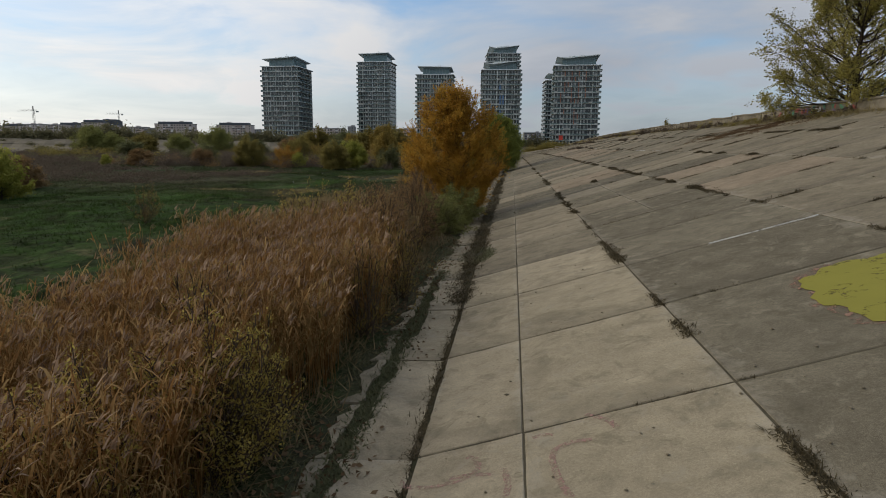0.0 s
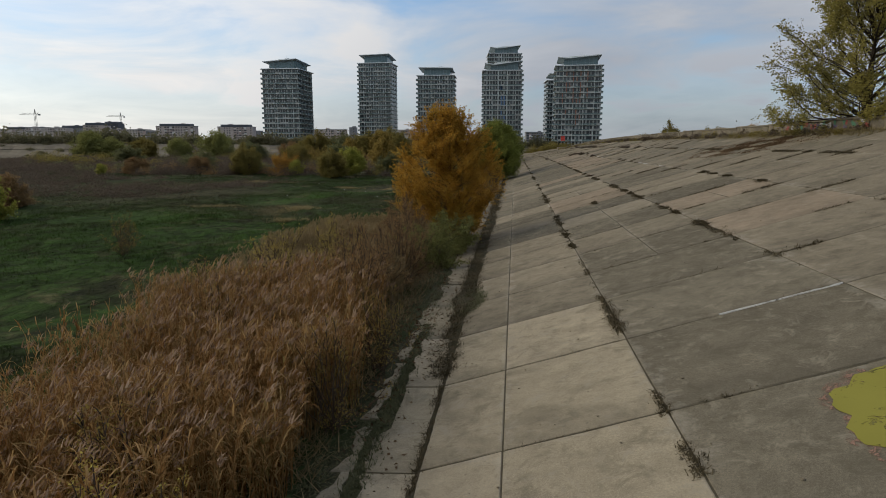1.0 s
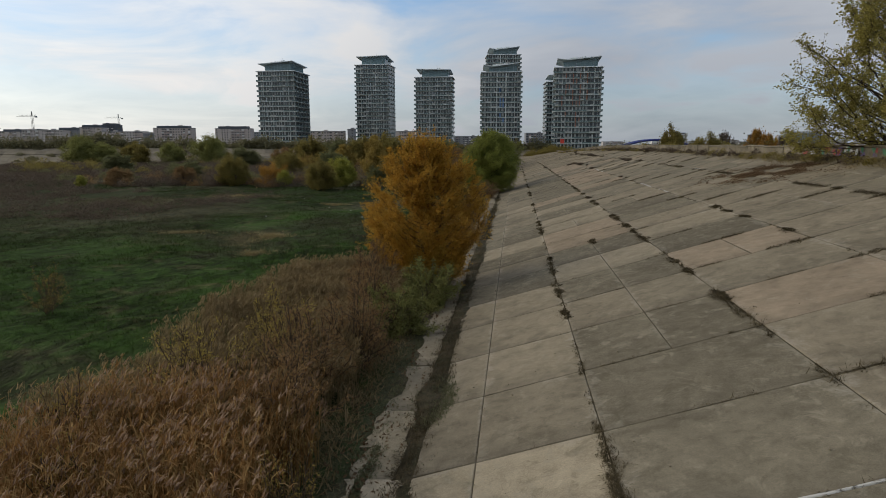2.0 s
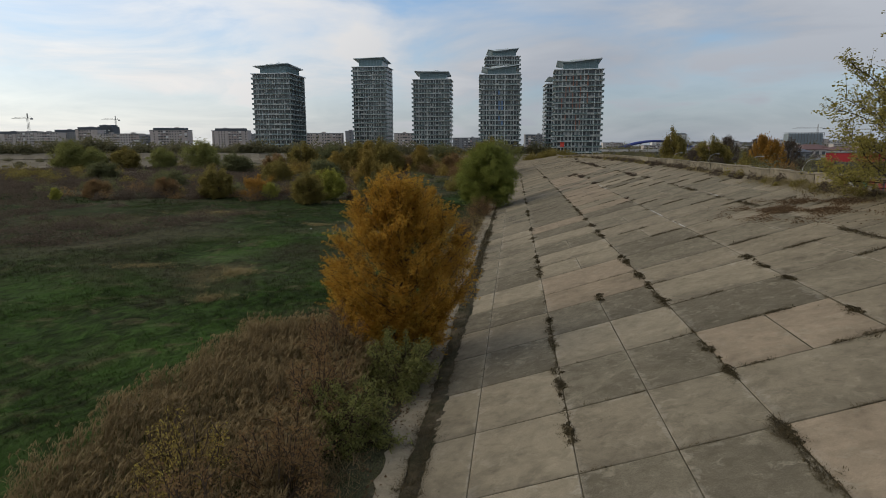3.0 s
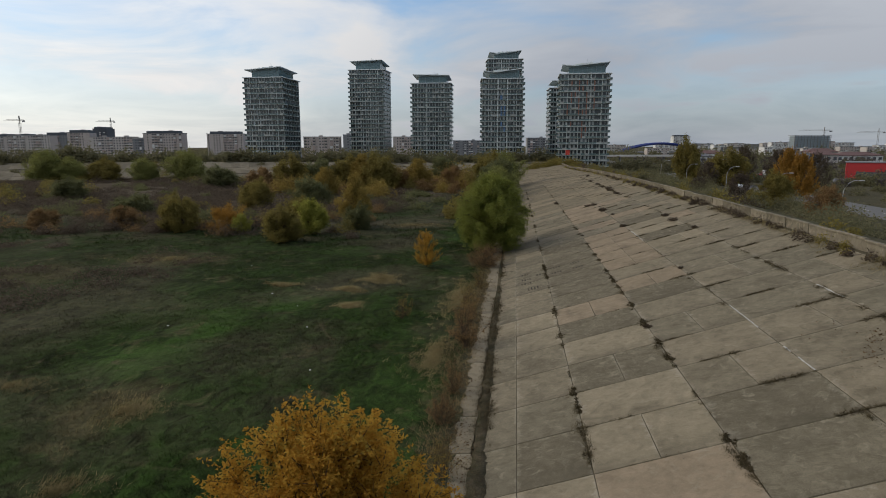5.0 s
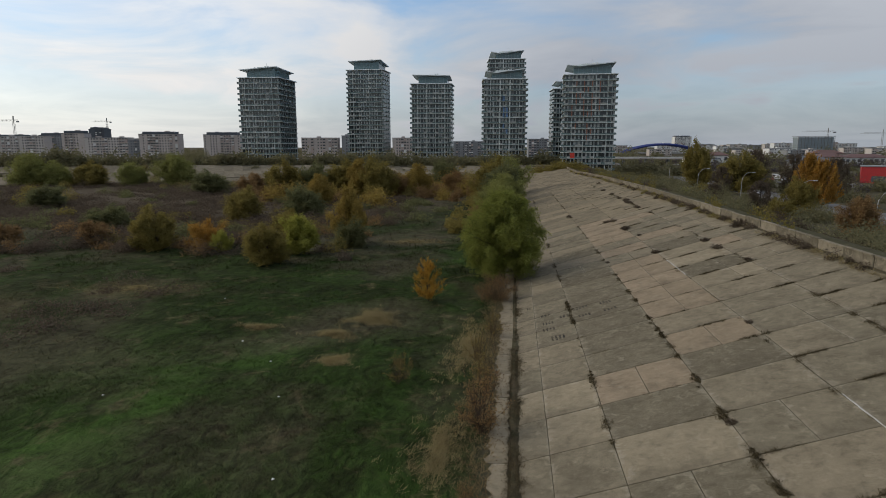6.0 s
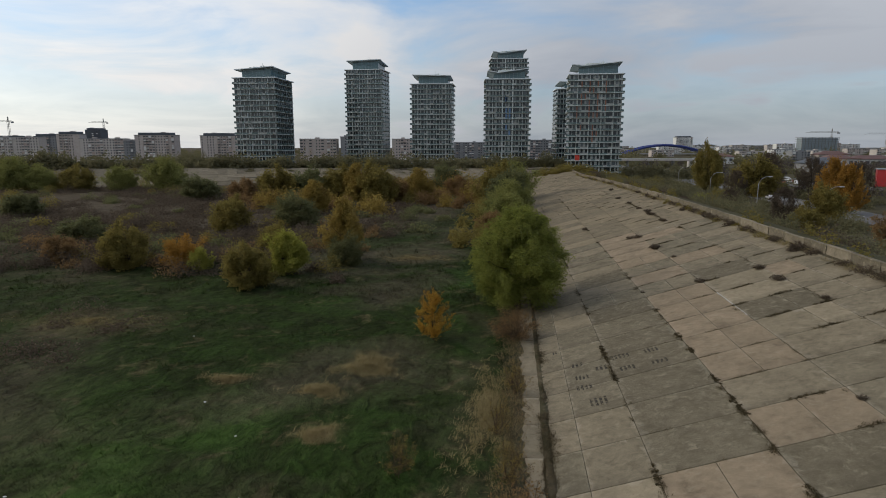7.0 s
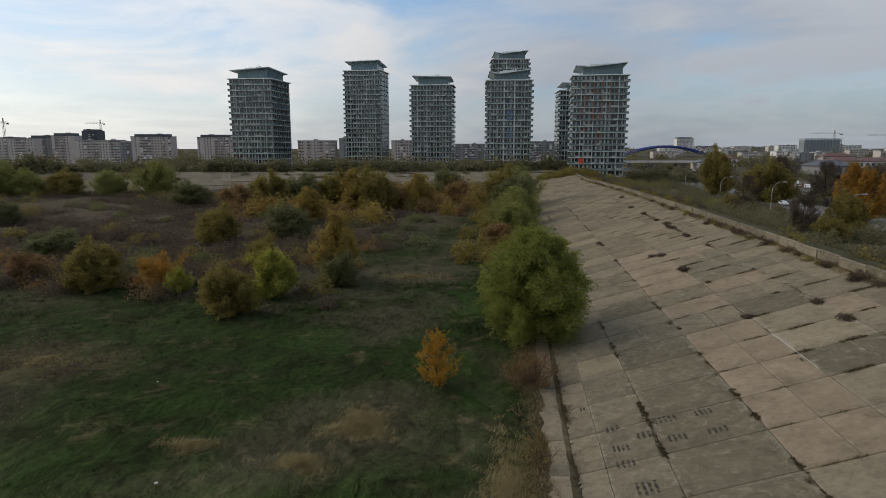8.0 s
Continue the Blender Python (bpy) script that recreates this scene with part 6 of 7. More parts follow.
def build_weeds():
    rng = np.random.default_rng(21)
    pieces = []

    def along_y(x, y0, y1, per_m, thresh, width, blades, length, spread):
        n = int((y1 - y0) * per_m)
        y = rng.uniform(y0, y1, n)
        f = np.sin(y * 0.9 + x) + np.sin(y * 0.37 + 2 * x) + 0.7 * np.sin(y * 2.7 + 3 * x)
        y = y[f > thresh]
        xx = x + rng.normal(size=len(y)) * width
        z = np.where(xx > -1.35, slope_z(xx, y), 0.07)
        pieces.append(tufts(rng, np.column_stack([xx, y, z - 0.02]), blades, length, 0.022, spread))

    def along_x(k, x0, x1, per_m, thresh, size=0.12, wide=0.03):
        x = rng.uniform(x0, x1, int((x1 - x0) * per_m))
        f = np.sin(x * 1.7 + k * 2.3) + np.sin(x * 0.8 + k)
        x = x[f > thresh]
        y = row_y(k) + 0.065 * (x - 3.2) + rng.normal(size=len(x)) * wide
        many = 18 if k < 16 else 9
        pieces.append(tufts(rng, np.column_stack([x, y, slope_z(x, y) - 0.02]), many, size, 2.7 / many * size, 0.42 * size))
    along_y(-1.36, 0, 210, 12, -1.2, 0.05, 18, 0.13, 0.05)
    along_y(-1.38, 17, 125, 34, -0.6, 0.19, 20, 0.2, 0.09)
    along_y(-1.5, 19, 50, 30, 0.1, 0.2, 20, 0.2, 0.09)
    along_y(-1.15, 48, 95, 34, 0.5, 0.2, 20, 0.2, 0.09)
    along_y(18.1, 30, 76, 44, 0.1, 0.13, 24, 0.11, 0.09)
    along_y(3.25, 0, 200, 14, -0.2, 0.035, 20, 0.09, 0.05)
    along_y(3.3, 9, 200, 26, 1.15, 0.10, 34, 0.12, 0.08)
    along_y(8.35, 4, 200, 12, 0.3, 0.035, 20, 0.09, 0.05)
    along_y(8.35, 4, 200, 24, 1.45, 0.10, 34, 0.11, 0.08)
    along_y(3.25, 0, 46, 20, 0.5, 0.05, 24, 0.09, 0.05)
    along_y(8.35, 10, 60, 16, 0.5, 0.05, 24, 0.10, 0.055)
    along_y(3.27, 5, 19, 26, -0.2, 0.06, 26, 0.10, 0.06)
    along_y(-1.36, 0, 34, 24, -1.0, 0.06, 24, 0.13, 0.06)
    along_y(13.2, 10, 200, 8, 0.9, 0.05, 16, 0.13, 0.06)
    along_y(18.1, 20, 220, 12, 0.4, 0.09, 20, 0.17, 0.08)
    along_y(0.27, 0, 120, 3, 1.4, 0.03, 8, 0.1, 0.03)
    for k in range(-2, 75):
        along_x(k, 3.4, 22.3, 10, 0.35)
        if k > 0:
            along_x(k, 8.4, 22.3, 18, 0.5, 0.14, 0.06)
            along_x(k, 11.0, 22.3, 20, 0.95, 0.17, 0.12)
        if 15 < k < 46:
            along_x(k, 13.4, 22.4, 22, 0.55, 0.17, 0.10)
        along_x(k, -1.2, 3.2, 8, 0.5, 0.07, 0.015)
    along_y(18.1, 128, 178, 26, 0.3, 0.16, 20, 0.2, 0.12)
    # single larger clumps where joints cross
    r = random.Random(44)
    spots = [(COLS_AT[r.randrange(4)] + r.uniform(-0.1, 0.1), row_y(r.randrange(0, 50)) + r.uniform(-0.6, 0.4)) for _ in range(80)]
    # rank mats where earth has gathered in the wide joints
    mats = [(13.2, 43.0), (13.2, 45.0), (8.35, 46.8), (8.35, 50.3), (8.35, 41.1), (3.25, 42.5), (3.25, 34.6), (3.25, 30.7), (8.35, 28.4), (8.35, 32.6), (8.35, 34.6), (13.2, 40.1), (13.2, 35.0), (8.35, 63.6), (8.35, 61.1), (8.35, 52.1), (8.35, 46.3), (8.35, 50.4), (3.25, 57.5), (3.25, 59.5), (5.9, 44.3), (8.35, 44.2), (8.35, 79.3), (8.35, 80.6), (8.35, 71.9), (8.35, 67.6), (3.25, 75.0), (3.25, 91.8), (3.25, 92.6), (3.25, 90.9), (8.35, 91.4), (8.35, 88.4), (8.35, 83.6), (3.25, 86.9)]
    for x, y in mats:
        n = 40
        px, py = x + rng.normal(size=n) * 0.10, y + rng.normal(size=n) * 0.36
        pieces.append(tufts(rng, np.column_stack([px, py, slope_z(px, py) - 0.02]), 30, 0.10, 0.016, 0.09))
        px, py = x + rng.normal(size=9) * 0.07, y + rng.normal(size=9) * 0.34
        pieces.append(thicket(rng, px, py, slope_z(px, py) - 0.02, rng.uniform(0.08, 0.2, 9), rng.uniform(0.05, 0.13, 9), 60, 0.06))
    xs, ys = np.array(spots).T
    pieces.append(tufts(rng, np.column_stack([xs, ys, slope_z(xs, ys) - 0.03]), 160, 0.22, 0.022, 0.15))
    V, F = join(pieces)
    tagged(part("joint_weeds", mesh_of("joint_weeds", V, F, M_WEED)), "dry brown weeds growing in the slab joints", "weeds", kind="stuff")
    # dark clumps along the parapet and in the upper joints
    at = np.array([(22.3, 95.2), (22.3, 91.1), (22.3, 98.2), (22.3, 105.2), (22.3, 103.2), (22.3, 129.5), (22.3, 118.3), (13.2, 120.9), (17.8, 136.5), (18.1, 164.5), (13.1, 103.1), (17.8, 102.7),
                   (22.3, 93.0), (17.7, 98.5), (21.7, 105.5), (18.2, 148.6), (22.3, 148.0), (12.9, 129.6), (22.3, 110.7), (18.0, 175.5), (17.9, 154.2), (17.9, 144.4), (21.6, 141.4), (22.3, 137.0)])
    size = rng.uniform(0.65, 1.1, len(at)) * np.where(at[:, 0] > 22, 1.0, 0.72)
    V, F = thicket(rng, at[:, 0], at[:, 1], slope_z(at[:, 0], at[:, 1]) - 0.02, size, 0.62 * size, 520, 0.10)
    tagged(part("dark_clumps", mesh_of("dark_clumps", V, F, M_BRUSH)), "dark dry weed clumps on the upper slabs", "weeds", kind="stuff")
    # pale dry grass at the foot of the parapet
    n = 4200
    y = np.concatenate([rng.uniform(8, 300, 3000), rng.uniform(22, 70, 1200)])
    keep = np.sin(y * 0.6) + np.sin(y * 0.23 + 1) + rng.normal(size=n) * 0.8 > -0.5
    y = y[keep]
    x = np.minimum(22.5, 22.3 + rng.normal(size=len(y)) * np.where(y < 75, 0.5, 0.22))
    V, F = tufts(rng, np.column_stack([x, y, slope_z(x, y) - 0.02]), 22, 0.55, 0.03, 0.14)
    tagged(part("parapet_grass", mesh_of("parapet_grass", V, F, M_STRAW)), "dry straw grass along the parapet foot", "grass", kind="stuff")
    # rank growth between the reeds and the strip, and along the strip further on
    n = 5200
    y = np.concatenate([rng.uniform(0, 42, 2200), rng.uniform(42, 150, n - 2200)])
    x = np.where(y < 42, -4.1 + rng.normal(size=n) * 0.45, -3.4 + rng.normal(size=n) * 0.55)
    x = np.minimum(x, np.where(y < 42, -3.3, -2.7))
    V, F = tufts(rng, np.column_stack([x, y, ground_z(x, y) - 0.02]), 8, 0.6, 0.03, 0.16)
    tagged(part("edge_grass", mesh_of("edge_grass", V, F, M_DEAD)), "rank dry grass along the broken strip", "grass", kind="stuff")
    # dark green creepers on the bare soil
    n = 4200
    x, y = rng.uniform(-4.4, -2.45, n), rng.uniform(0, 62, n) ** 1.0
    keep = np.sin(y * 0.8 + x) + np.sin(y * 0.31) + rng.normal(size=n) * 0.6 > -0.9
    x, y = x[keep], y[keep]
    line = rng.uniform(0, 22, 1800)
    x, y = np.concatenate([x, -2.5 + rng.normal(size=1800) * 0.07]), np.concatenate([y, line])
    V, F = tufts(rng, np.column_stack([x, y, np.where(x > -2.5, 0.04, ground_z(x, y))]), 12, 0.14, 0.035, 0.10)
    tagged(part("creeping_weeds", mesh_of("creeping_weeds", V, F, M_CREEP)), "dark green creeping weeds on the strip", "weeds", kind="stuff")
    # low weeds over the earth of the foot joint
    n = 3200
    y = rng.uniform(17, 84, n)
    x = -1.45 + rng.normal(size=n) * 0.2
    V, F = tufts(rng, np.column_stack([x, y, np.maximum(slope_z(x, y), 0.12) - 0.01]), 14, 0.15, 0.022, 0.10)
    tagged(part("foot_weeds", mesh_of("foot_weeds", V, F, M_WEED)), "low dark weeds on the earth of the foot joint", "weeds", kind="stuff")
    # a mat of green weeds over the lower slab edge
    n = 420
    a, d = rng.uniform(0, 6.28, n), rng.uniform(0, 1, n) ** 0.5
    x, y = -1.35 + 0.75 * d * np.cos(a), 25.0 + 2.0 * d * np.sin(a)
    V, F = tufts(rng, np.column_stack([x, y, np.maximum(slope_z(x, y), 0.03) - 0.01]), 16, 0.14, 0.03, 0.08)
    tagged(part("weed_mat", mesh_of("weed_mat", V, F, M_CREEP)), "mat of dark green weeds over the slab edge", "weeds", kind="stuff")


COLS_AT = (3.25, 8.35, 8.35, 13.2)
build_weeds()


def build_litter():
    rng = np.random.default_rng(33)
    # fallen leaves and twigs below the tree on the slope
    n = 15000
    x = 19.2 + rng.normal(size=n) * 1.5
    y = 52.6 + rng.normal(size=n) * 2.3 - (x - 19.2) * 0.7
    keep = (x < 22.2) & (np.sin(x * 3 + y) + np.sin(y * 1.3 - x) + rng.normal(size=n) * 0.6 > 0.2)
    p = on_slope(x[keep], y[keep], 0.03)
    V, F = leaf_cards(rng, p, 0.10, 0.06)
    V[:, 2] = np.maximum(V[:, 2], slope_z(V[:, 0], V[:, 1]) + 0.008)
    tagged(part("leaf_litter", mesh_of("leaf_litter", V, F, M_LITTER)), "brown fallen leaves and twigs on the slabs", "leaf litter", kind="stuff")
    # dead leaves blown over the foot strip
    n = 6500
    x, y = -2.9 + rng.normal(size=n) * 0.75, rng.uniform(0, 90, n)
    keep = (x < -1.3) & (np.sin(y * 0.9 + x * 2) + np.sin(y * 0.37) + rng.normal(size=n) * 0.6 > -0.2)
    V, F = leaf_cards(rng, np.column_stack([x, y, np.where(x > -2.45, 0.10, ground_z(x, y) + 0.06)])[keep], 0.12, 0.07)
    V[:, 2] = np.maximum(V[:, 2], np.where(V[:, 0] > -2.45, 0.10, ground_z(V[:, 0], V[:, 1]) + 0.02))
    tagged(part("dead_leaves", mesh_of("dead_leaves", V, F, M_LITTER)), "brown dead leaves blown over the strip", "leaf litter", kind="stuff")
    # pebbles and crumbs of concrete
    n = 360
    x, y = rng.uniform(-1.2, 14, n), rng.uniform(3, 100, n)
    x[:90], y[:90] = rng.uniform(-1, 5, 90), rng.uniform(4, 30, 90)
    base = np.array([[1, 0, 0], [0, 1, 0], [-1, 0, 0], [0, -1, 0], [0, 0, 0.7], [0, 0, -0.4]])
    tri = np.array([[0, 1, 4], [1, 2, 4], [2, 3, 4], [3, 0, 4], [1, 0, 5], [2, 1, 5], [3, 2, 5], [0, 3, 5]])
    size = rng.uniform(0.01, 0.035, n) * np.where(rng.uniform(size=n) < 0.05, 2.0, 1)
    c = on_slope(x, y, 0.015)
    V = (c[:, None] + base[None] * size[:, None, None] * rng.uniform(0.6, 1.4, (n, 6, 1))).reshape(-1, 3)
    F = (np.arange(n)[:, None, None] * 6 + tri[None]).reshape(-1, 3)
    tagged(part("pebbles", mesh_of("pebbles", V, F, M_SLAB_FAR)), "small pebbles and concrete crumbs on the slabs", "pebbles", kind="stuff")


build_litter()
M_YELLOW_PAINT = faded("yellow_paint", (0.255, 0.235, 0.045), 0.74, 2.5)
M_PINK_PAINT = faded("pink_paint", (0.27, 0.165, 0.115), 0.36, 7.0)
M_SCRAWL = faded("pink_spray", (0.40, 0.235, 0.20), 0.36, 22.0)
M_BLACK_PAINT = faded("faded_black_paint", (0.052, 0.049, 0.042), 0.48, 5.0)
M_SEAL = faded("white_sealant", (0.50, 0.49, 0.45), 0.7, 5.0)


def blot(cx, cy, rx, ry, lift, seed, power=3.0):
    rng = random.Random(seed)
    n = 72
    ph = [rng.uniform(0, 6.28) for _ in range(4)]
    xs, ys = [], []
    for i in range(n):
        a = i / n * 2 * math.pi
        c, s = math.cos(a), math.sin(a)
        r = (abs(c) ** power + abs(s) ** power) ** (-1 / power)
        r *= 1 + 0.045 * math.sin(5 * a + ph[0]) + 0.035 * math.sin(11 * a + ph[1]) + 0.028 * math.sin(23 * a + ph[2])
        xs.append(cx + rx * r * c)
        ys.append(cy + ry * r * s)
    me = bpy.data.meshes.new("paint")
    v = on_slope(xs, ys, lift)
    mid = on_slope([cx], [cy], lift)
    me.from_pydata([tuple(p) for p in np.concatenate([v, mid])], [], [(i, (i + 1) % n, n) for i in range(n)])
    return me


def build_paint():
    root = thing("painted_patch", (0, 0, 0), "yellow painted patch with pink rim on the concrete", "graffiti")
    part("rim", blot(7.3, 10.68, 1.95, 1.92, 0.009, 5, 5.0), M_PINK_PAINT, root, "pink painted rim")
    part("fill", blot(7.34, 10.69, 1.86, 1.84, 0.012, 6, 5.0), M_YELLOW_PAINT, root, "yellow painted fill")
    # pink scrawl on the pale slab
    root = thing("pink_scrawl", (0, 0, 0), "faint pink sprayed scrawl on the pale slab", "graffiti")
    for ring in (((1.18, 8.4), (1.34, 8.24), (1.47, 8.03), (1.52, 7.83)), ((1.17, 7.64), (0.9, 7.69), (0.68, 7.59), (0.62, 7.31), (0.67, 6.91), (0.73, 6.62), (0.79, 6.42)), ((-1.61, 8.16), (-1.54, 7.73), (-1.33, 7.37), (-0.98, 7.24), (-0.55, 7.26), (-0.33, 7.47), (-0.38, 7.75), (-0.52, 7.86)), ((-0.72, 7.38), (-0.4, 7.35), (-0.12, 7.27)), ((-0.01, 7.35), (0.07, 6.99), (0.04, 6.7)), ((0.4, 8.02), (0.52, 8.05), (0.69, 8.0))):
        p = np.array(ring)
        t = np.linspace(0, len(p) - 1, 8 * len(p))
        q = np.column_stack([np.interp(t, np.arange(len(p)), p[:, 0]), np.interp(t, np.arange(len(p)), p[:, 1])])
        for _ in range(3):
            q[1:-1] = (q[:-2] + q[1:-1] + q[2:]) / 3
        d = np.gradient(q, axis=0)
        d /= np.linalg.norm(d, axis=1, keepdims=True) + 1e-9
        s = np.column_stack([-d[:, 1], d[:, 0]]) * 0.045
        V = np.concatenate([on_slope(*(q + s).T, 0.009), on_slope(*(q - s).T, 0.009)])
        m = len(q)
        F = np.array([[i, i + 1, m + i + 1, m + i] for i in range(m - 1)])
        part("stroke", mesh_of("stroke", V, F, M_SCRAWL), parent=root)
    # rows of writing that cannot be read: plain bars
    for x, y, w, h in ((0.83, 90.4, 0.85, 0.7), (2.3, 88.95, 0.85, 0.8), (3.5, 90.2, 1.3, 0.75), (5.7, 90.1, 1.0, 0.75), (0.87, 88.1, 0.95, 0.8), (3.75, 87.95, 1.05, 0.75), (5.75, 87.9, 1.1, 0.6), (0.8, 86.4, 1.05, 0.75), (1.35, 83.95, 1.1, 1.2), (-0.3, 93.8, 0.4, 0.6)):
        root = thing("painted_writing", (0, 0, 0), "faded black painted writing on grey slab", "graffiti", "painted writing")
        n = max(2, round(w / 0.27))
        rng = random.Random(int(x * 100))
        for i in range(n):
            x0 = x + i * w / n
            a, b = h / 2 * rng.uniform(0.8, 1.05), h / 2 * rng.uniform(0.8, 1.05)
            V = on_slope([x0, x0 + w / n * 0.55, x0 + w / n * 0.55, x0], [y - a, y - a, y + b, y + b], 0.009)
            part("bar", mesh_of("bar", V, np.array([[0, 1, 2, 3]]), M_BLACK_PAINT), parent=root)
    # white sealant left in some joints
    for x0, y0, x1, y1 in ((5.45, 16.99, 8.3, 17.17), (13.2, 56.2, 13.22, 57.8), (13.2, 62.4, 13.22, 67.0), (13.2, 58.6, 13.21, 59.3), (18.1, 64.0, 18.12, 67.0), (13.2, 92.3, 13.22, 99.0)):
        d = np.array([x1 - x0, y1 - y0])
        k = 10
        t = np.linspace(0, 1, k)
        rng = np.random.default_rng(int(y0 * 10))
        c = np.column_stack([x0 + d[0] * t, y0 + d[1] * t]) + rng.normal(size=(k, 2)) * 0.012
        s = np.array([-d[1], d[0]]) / np.linalg.norm(d) * 0.026 * rng.uniform(0.5, 1.3, (k, 1))
        V = np.concatenate([on_slope(*(c + s).T, 0.02), on_slope(*(c - s).T, 0.02), on_slope(*(c + s).T, -0.04), on_slope(*(c - s).T, -0.04)])
        F = np.array([[i, i + 1, k + i + 1, k + i] for i in range(k - 1)] + [[2 * k + i, 2 * k + i + 1, i + 1, i] for i in range(k - 1)] + [[k + i, k + i + 1, 3 * k + i + 1, 3 * k + i] for i in range(k - 1)])
        tagged(part("joint_sealant", mesh_of("joint_sealant", V, F, M_SEAL)), "white sealant strip remaining in a slab joint", "sealant", "strips of sealant")


build_paint()


def build_wall_paint():
    """Coloured shapes on the inner face of the parapet near the old tree."""
    root = thing("wall_painting", (0, 0, 0), "coloured spray painting on the parapet wall", "graffiti")
    rng = random.Random(8)
    cols = {"red": plain("spray_red", (0.33, 0.07, 0.05)), "green": plain("spray_green", (0.08, 0.22, 0.12)), "white": plain("spray_white", (0.55, 0.55, 0.53)), "violet": plain("spray_violet", (0.14, 0.10, 0.20)), "black": M_BLACK_PAINT}
    base = float(slope_z(22.8, 48))
    for i in range(26):
        y = 44 + rng.uniform(0, 12)
        z = base + rng.uniform(0.15, 0.65)
        n, r, e = 12, rng.uniform(0.15, 0.5), rng.uniform(0.15, 0.3)
        turn = rng.uniform(-0.6, 0.6)
        ring = []
        for k in range(n):
            a = k / n * 2 * math.pi
            u, v = r * math.cos(a), e * math.sin(a) * (1 + 0.3 * math.sin(3 * a))
            ring.append((22.84 - 0.003 * i / 26, y + u * math.cos(turn) - v * math.sin(turn), min(base + 0.78, max(base + 0.13, z + u * math.sin(turn) + v * math.cos(turn)))))
        part("shape", mesh_of("shape", ring, [list(range(n))], cols[list(cols)[i % 5]]), parent=root)


build_wall_paint()


def build_edge_shrubs():
    """Bare and half-bare shrubs between reeds and strip."""
    rng = random.Random(14)
    WISP = tree_meshes(91, 2.7, 1.1, 0.4, 34, 7, 7, 0.055, M_YELLOW, 0.03, "upright", stems=5, bark_mat=M_TWIG, lift=0.1)
    LEAFY = tree_meshes(92, 2.8, 1.25, 0.3, 44, 8, 10, 0.055, M_TAWNY, 0.03, "upright", stems=5, bark_mat=M_TWIG, lift=0.1)
    EMBER = tree_meshes(93, 2.7, 1.3, 0.4, 40, 8, 13, 0.065, M_RUST, 0.035, "upright", stems=6, bark_mat=M_TWIG, lift=0.1)
    GRASSY = tree_meshes(94, 2.3, 1.5, 0.0, 60, 10, 16, 0.09, M_GREEN, 0.03, "round", stems=6, bark_mat=M_TWIG)
    spots = [(LEAFY, -3.95, 8.0, 0.86, "yellow-green leafy shrub leaning out of the reeds"), (LEAFY, -4.9, 6.4, 0.95, "yellow-green leafy shrub among reeds"), (LEAFY, -7.2, 27.5, 1.25, "yellow-green leafy shrub among dry weeds"), (LEAFY, -8.3, 23.0, 1.25, "yellow-green leafy shrub among dry weeds"), (WISP, -9.6, 19.5, 1.0, "half-bare shrub with yellow leaves among reeds"),
             (LEAFY, -4.4, 7.6, 1.0, "half-bare shrub with yellow-green leaves among reeds"), (WISP, -5.4, 9.8, 1.05, "half-bare shrub with yellow leaves among reeds"), (LEAFY, -4.6, 5.2, 0.9, "half-bare shrub with yellow-green leaves among reeds"),
             (WISP, -3.5, 14.0, 1.0, "half-bare shrub with yellow leaves among reeds"), (WISP, -3.2, 17.5, 1.0, "half-bare shrub with yellow leaves among reeds"),
             (EMBER, -4.6, 21.0, 1.25, "rust-brown shrub at the edge of the reeds"), (EMBER, -5.6, 24.5, 1.3, "rust-brown shrub at the edge of the reeds"), (EMBER, -4.6, 27.5, 1.3, "rust-brown shrub at the edge of the reeds"), (EMBER, -5.2, 32.5, 1.3, "rust-brown shrub at the edge of the reeds"),
             (EMBER, -6.6, 21.5, 1.0, "half-bare shrub with yellow leaves among reeds"), (WISP, -7.6, 17.0, 1.0, "half-bare shrub with yellow leaves among reeds"), (LEAFY, -7.0, 25.0, 1.0, "half-bare shrub with yellow-green leaves among weeds"),
             (GRASSY, -4.1, 32.2, 1.05, "dense low green shrub below the orange tree"), (GRASSY, -3.2, 37.0, 1.1, "dense low green shrub below the orange tree"), (EMBER, -6.2, 37.5, 1.3, "orange-brown shrub below the orange tree"), (EMBER, -3.0, 46.0, 0.7, "rust-brown shrub beside the strip"),
             (WISP, -2.9, 53.0, 0.8, "half-bare shrub beside the strip"), (EMBER, -3.5, 58.0, 0.7, "rust-brown shrub beside the strip"), (WISP, -3.4, 76.0, 1.0, "half-bare tall weeds beside the strip"), (WISP, -4.2, 81.0, 0.9, "half-bare tall weeds beside the strip"), (WISP, -3.2, 87.0, 0.9, "half-bare tall weeds beside the strip"),
             (LEAFY, -4.0, 7.4, 0.85, "half-bare shrub with yellow-green leaves among reeds"), (WISP, -21.5, 33.0, 1.0, "thin bare sapling in the meadow"), (WISP, -9.0, 76.0, 0.9, "thin bare sapling in the meadow")]
    for meshes, x, y, size, label in spots:
        plant("shrub", meshes, (x, y), label, "shrub", "shrubs along the strip", rng.uniform(0, 360), size)


build_edge_shrubs()


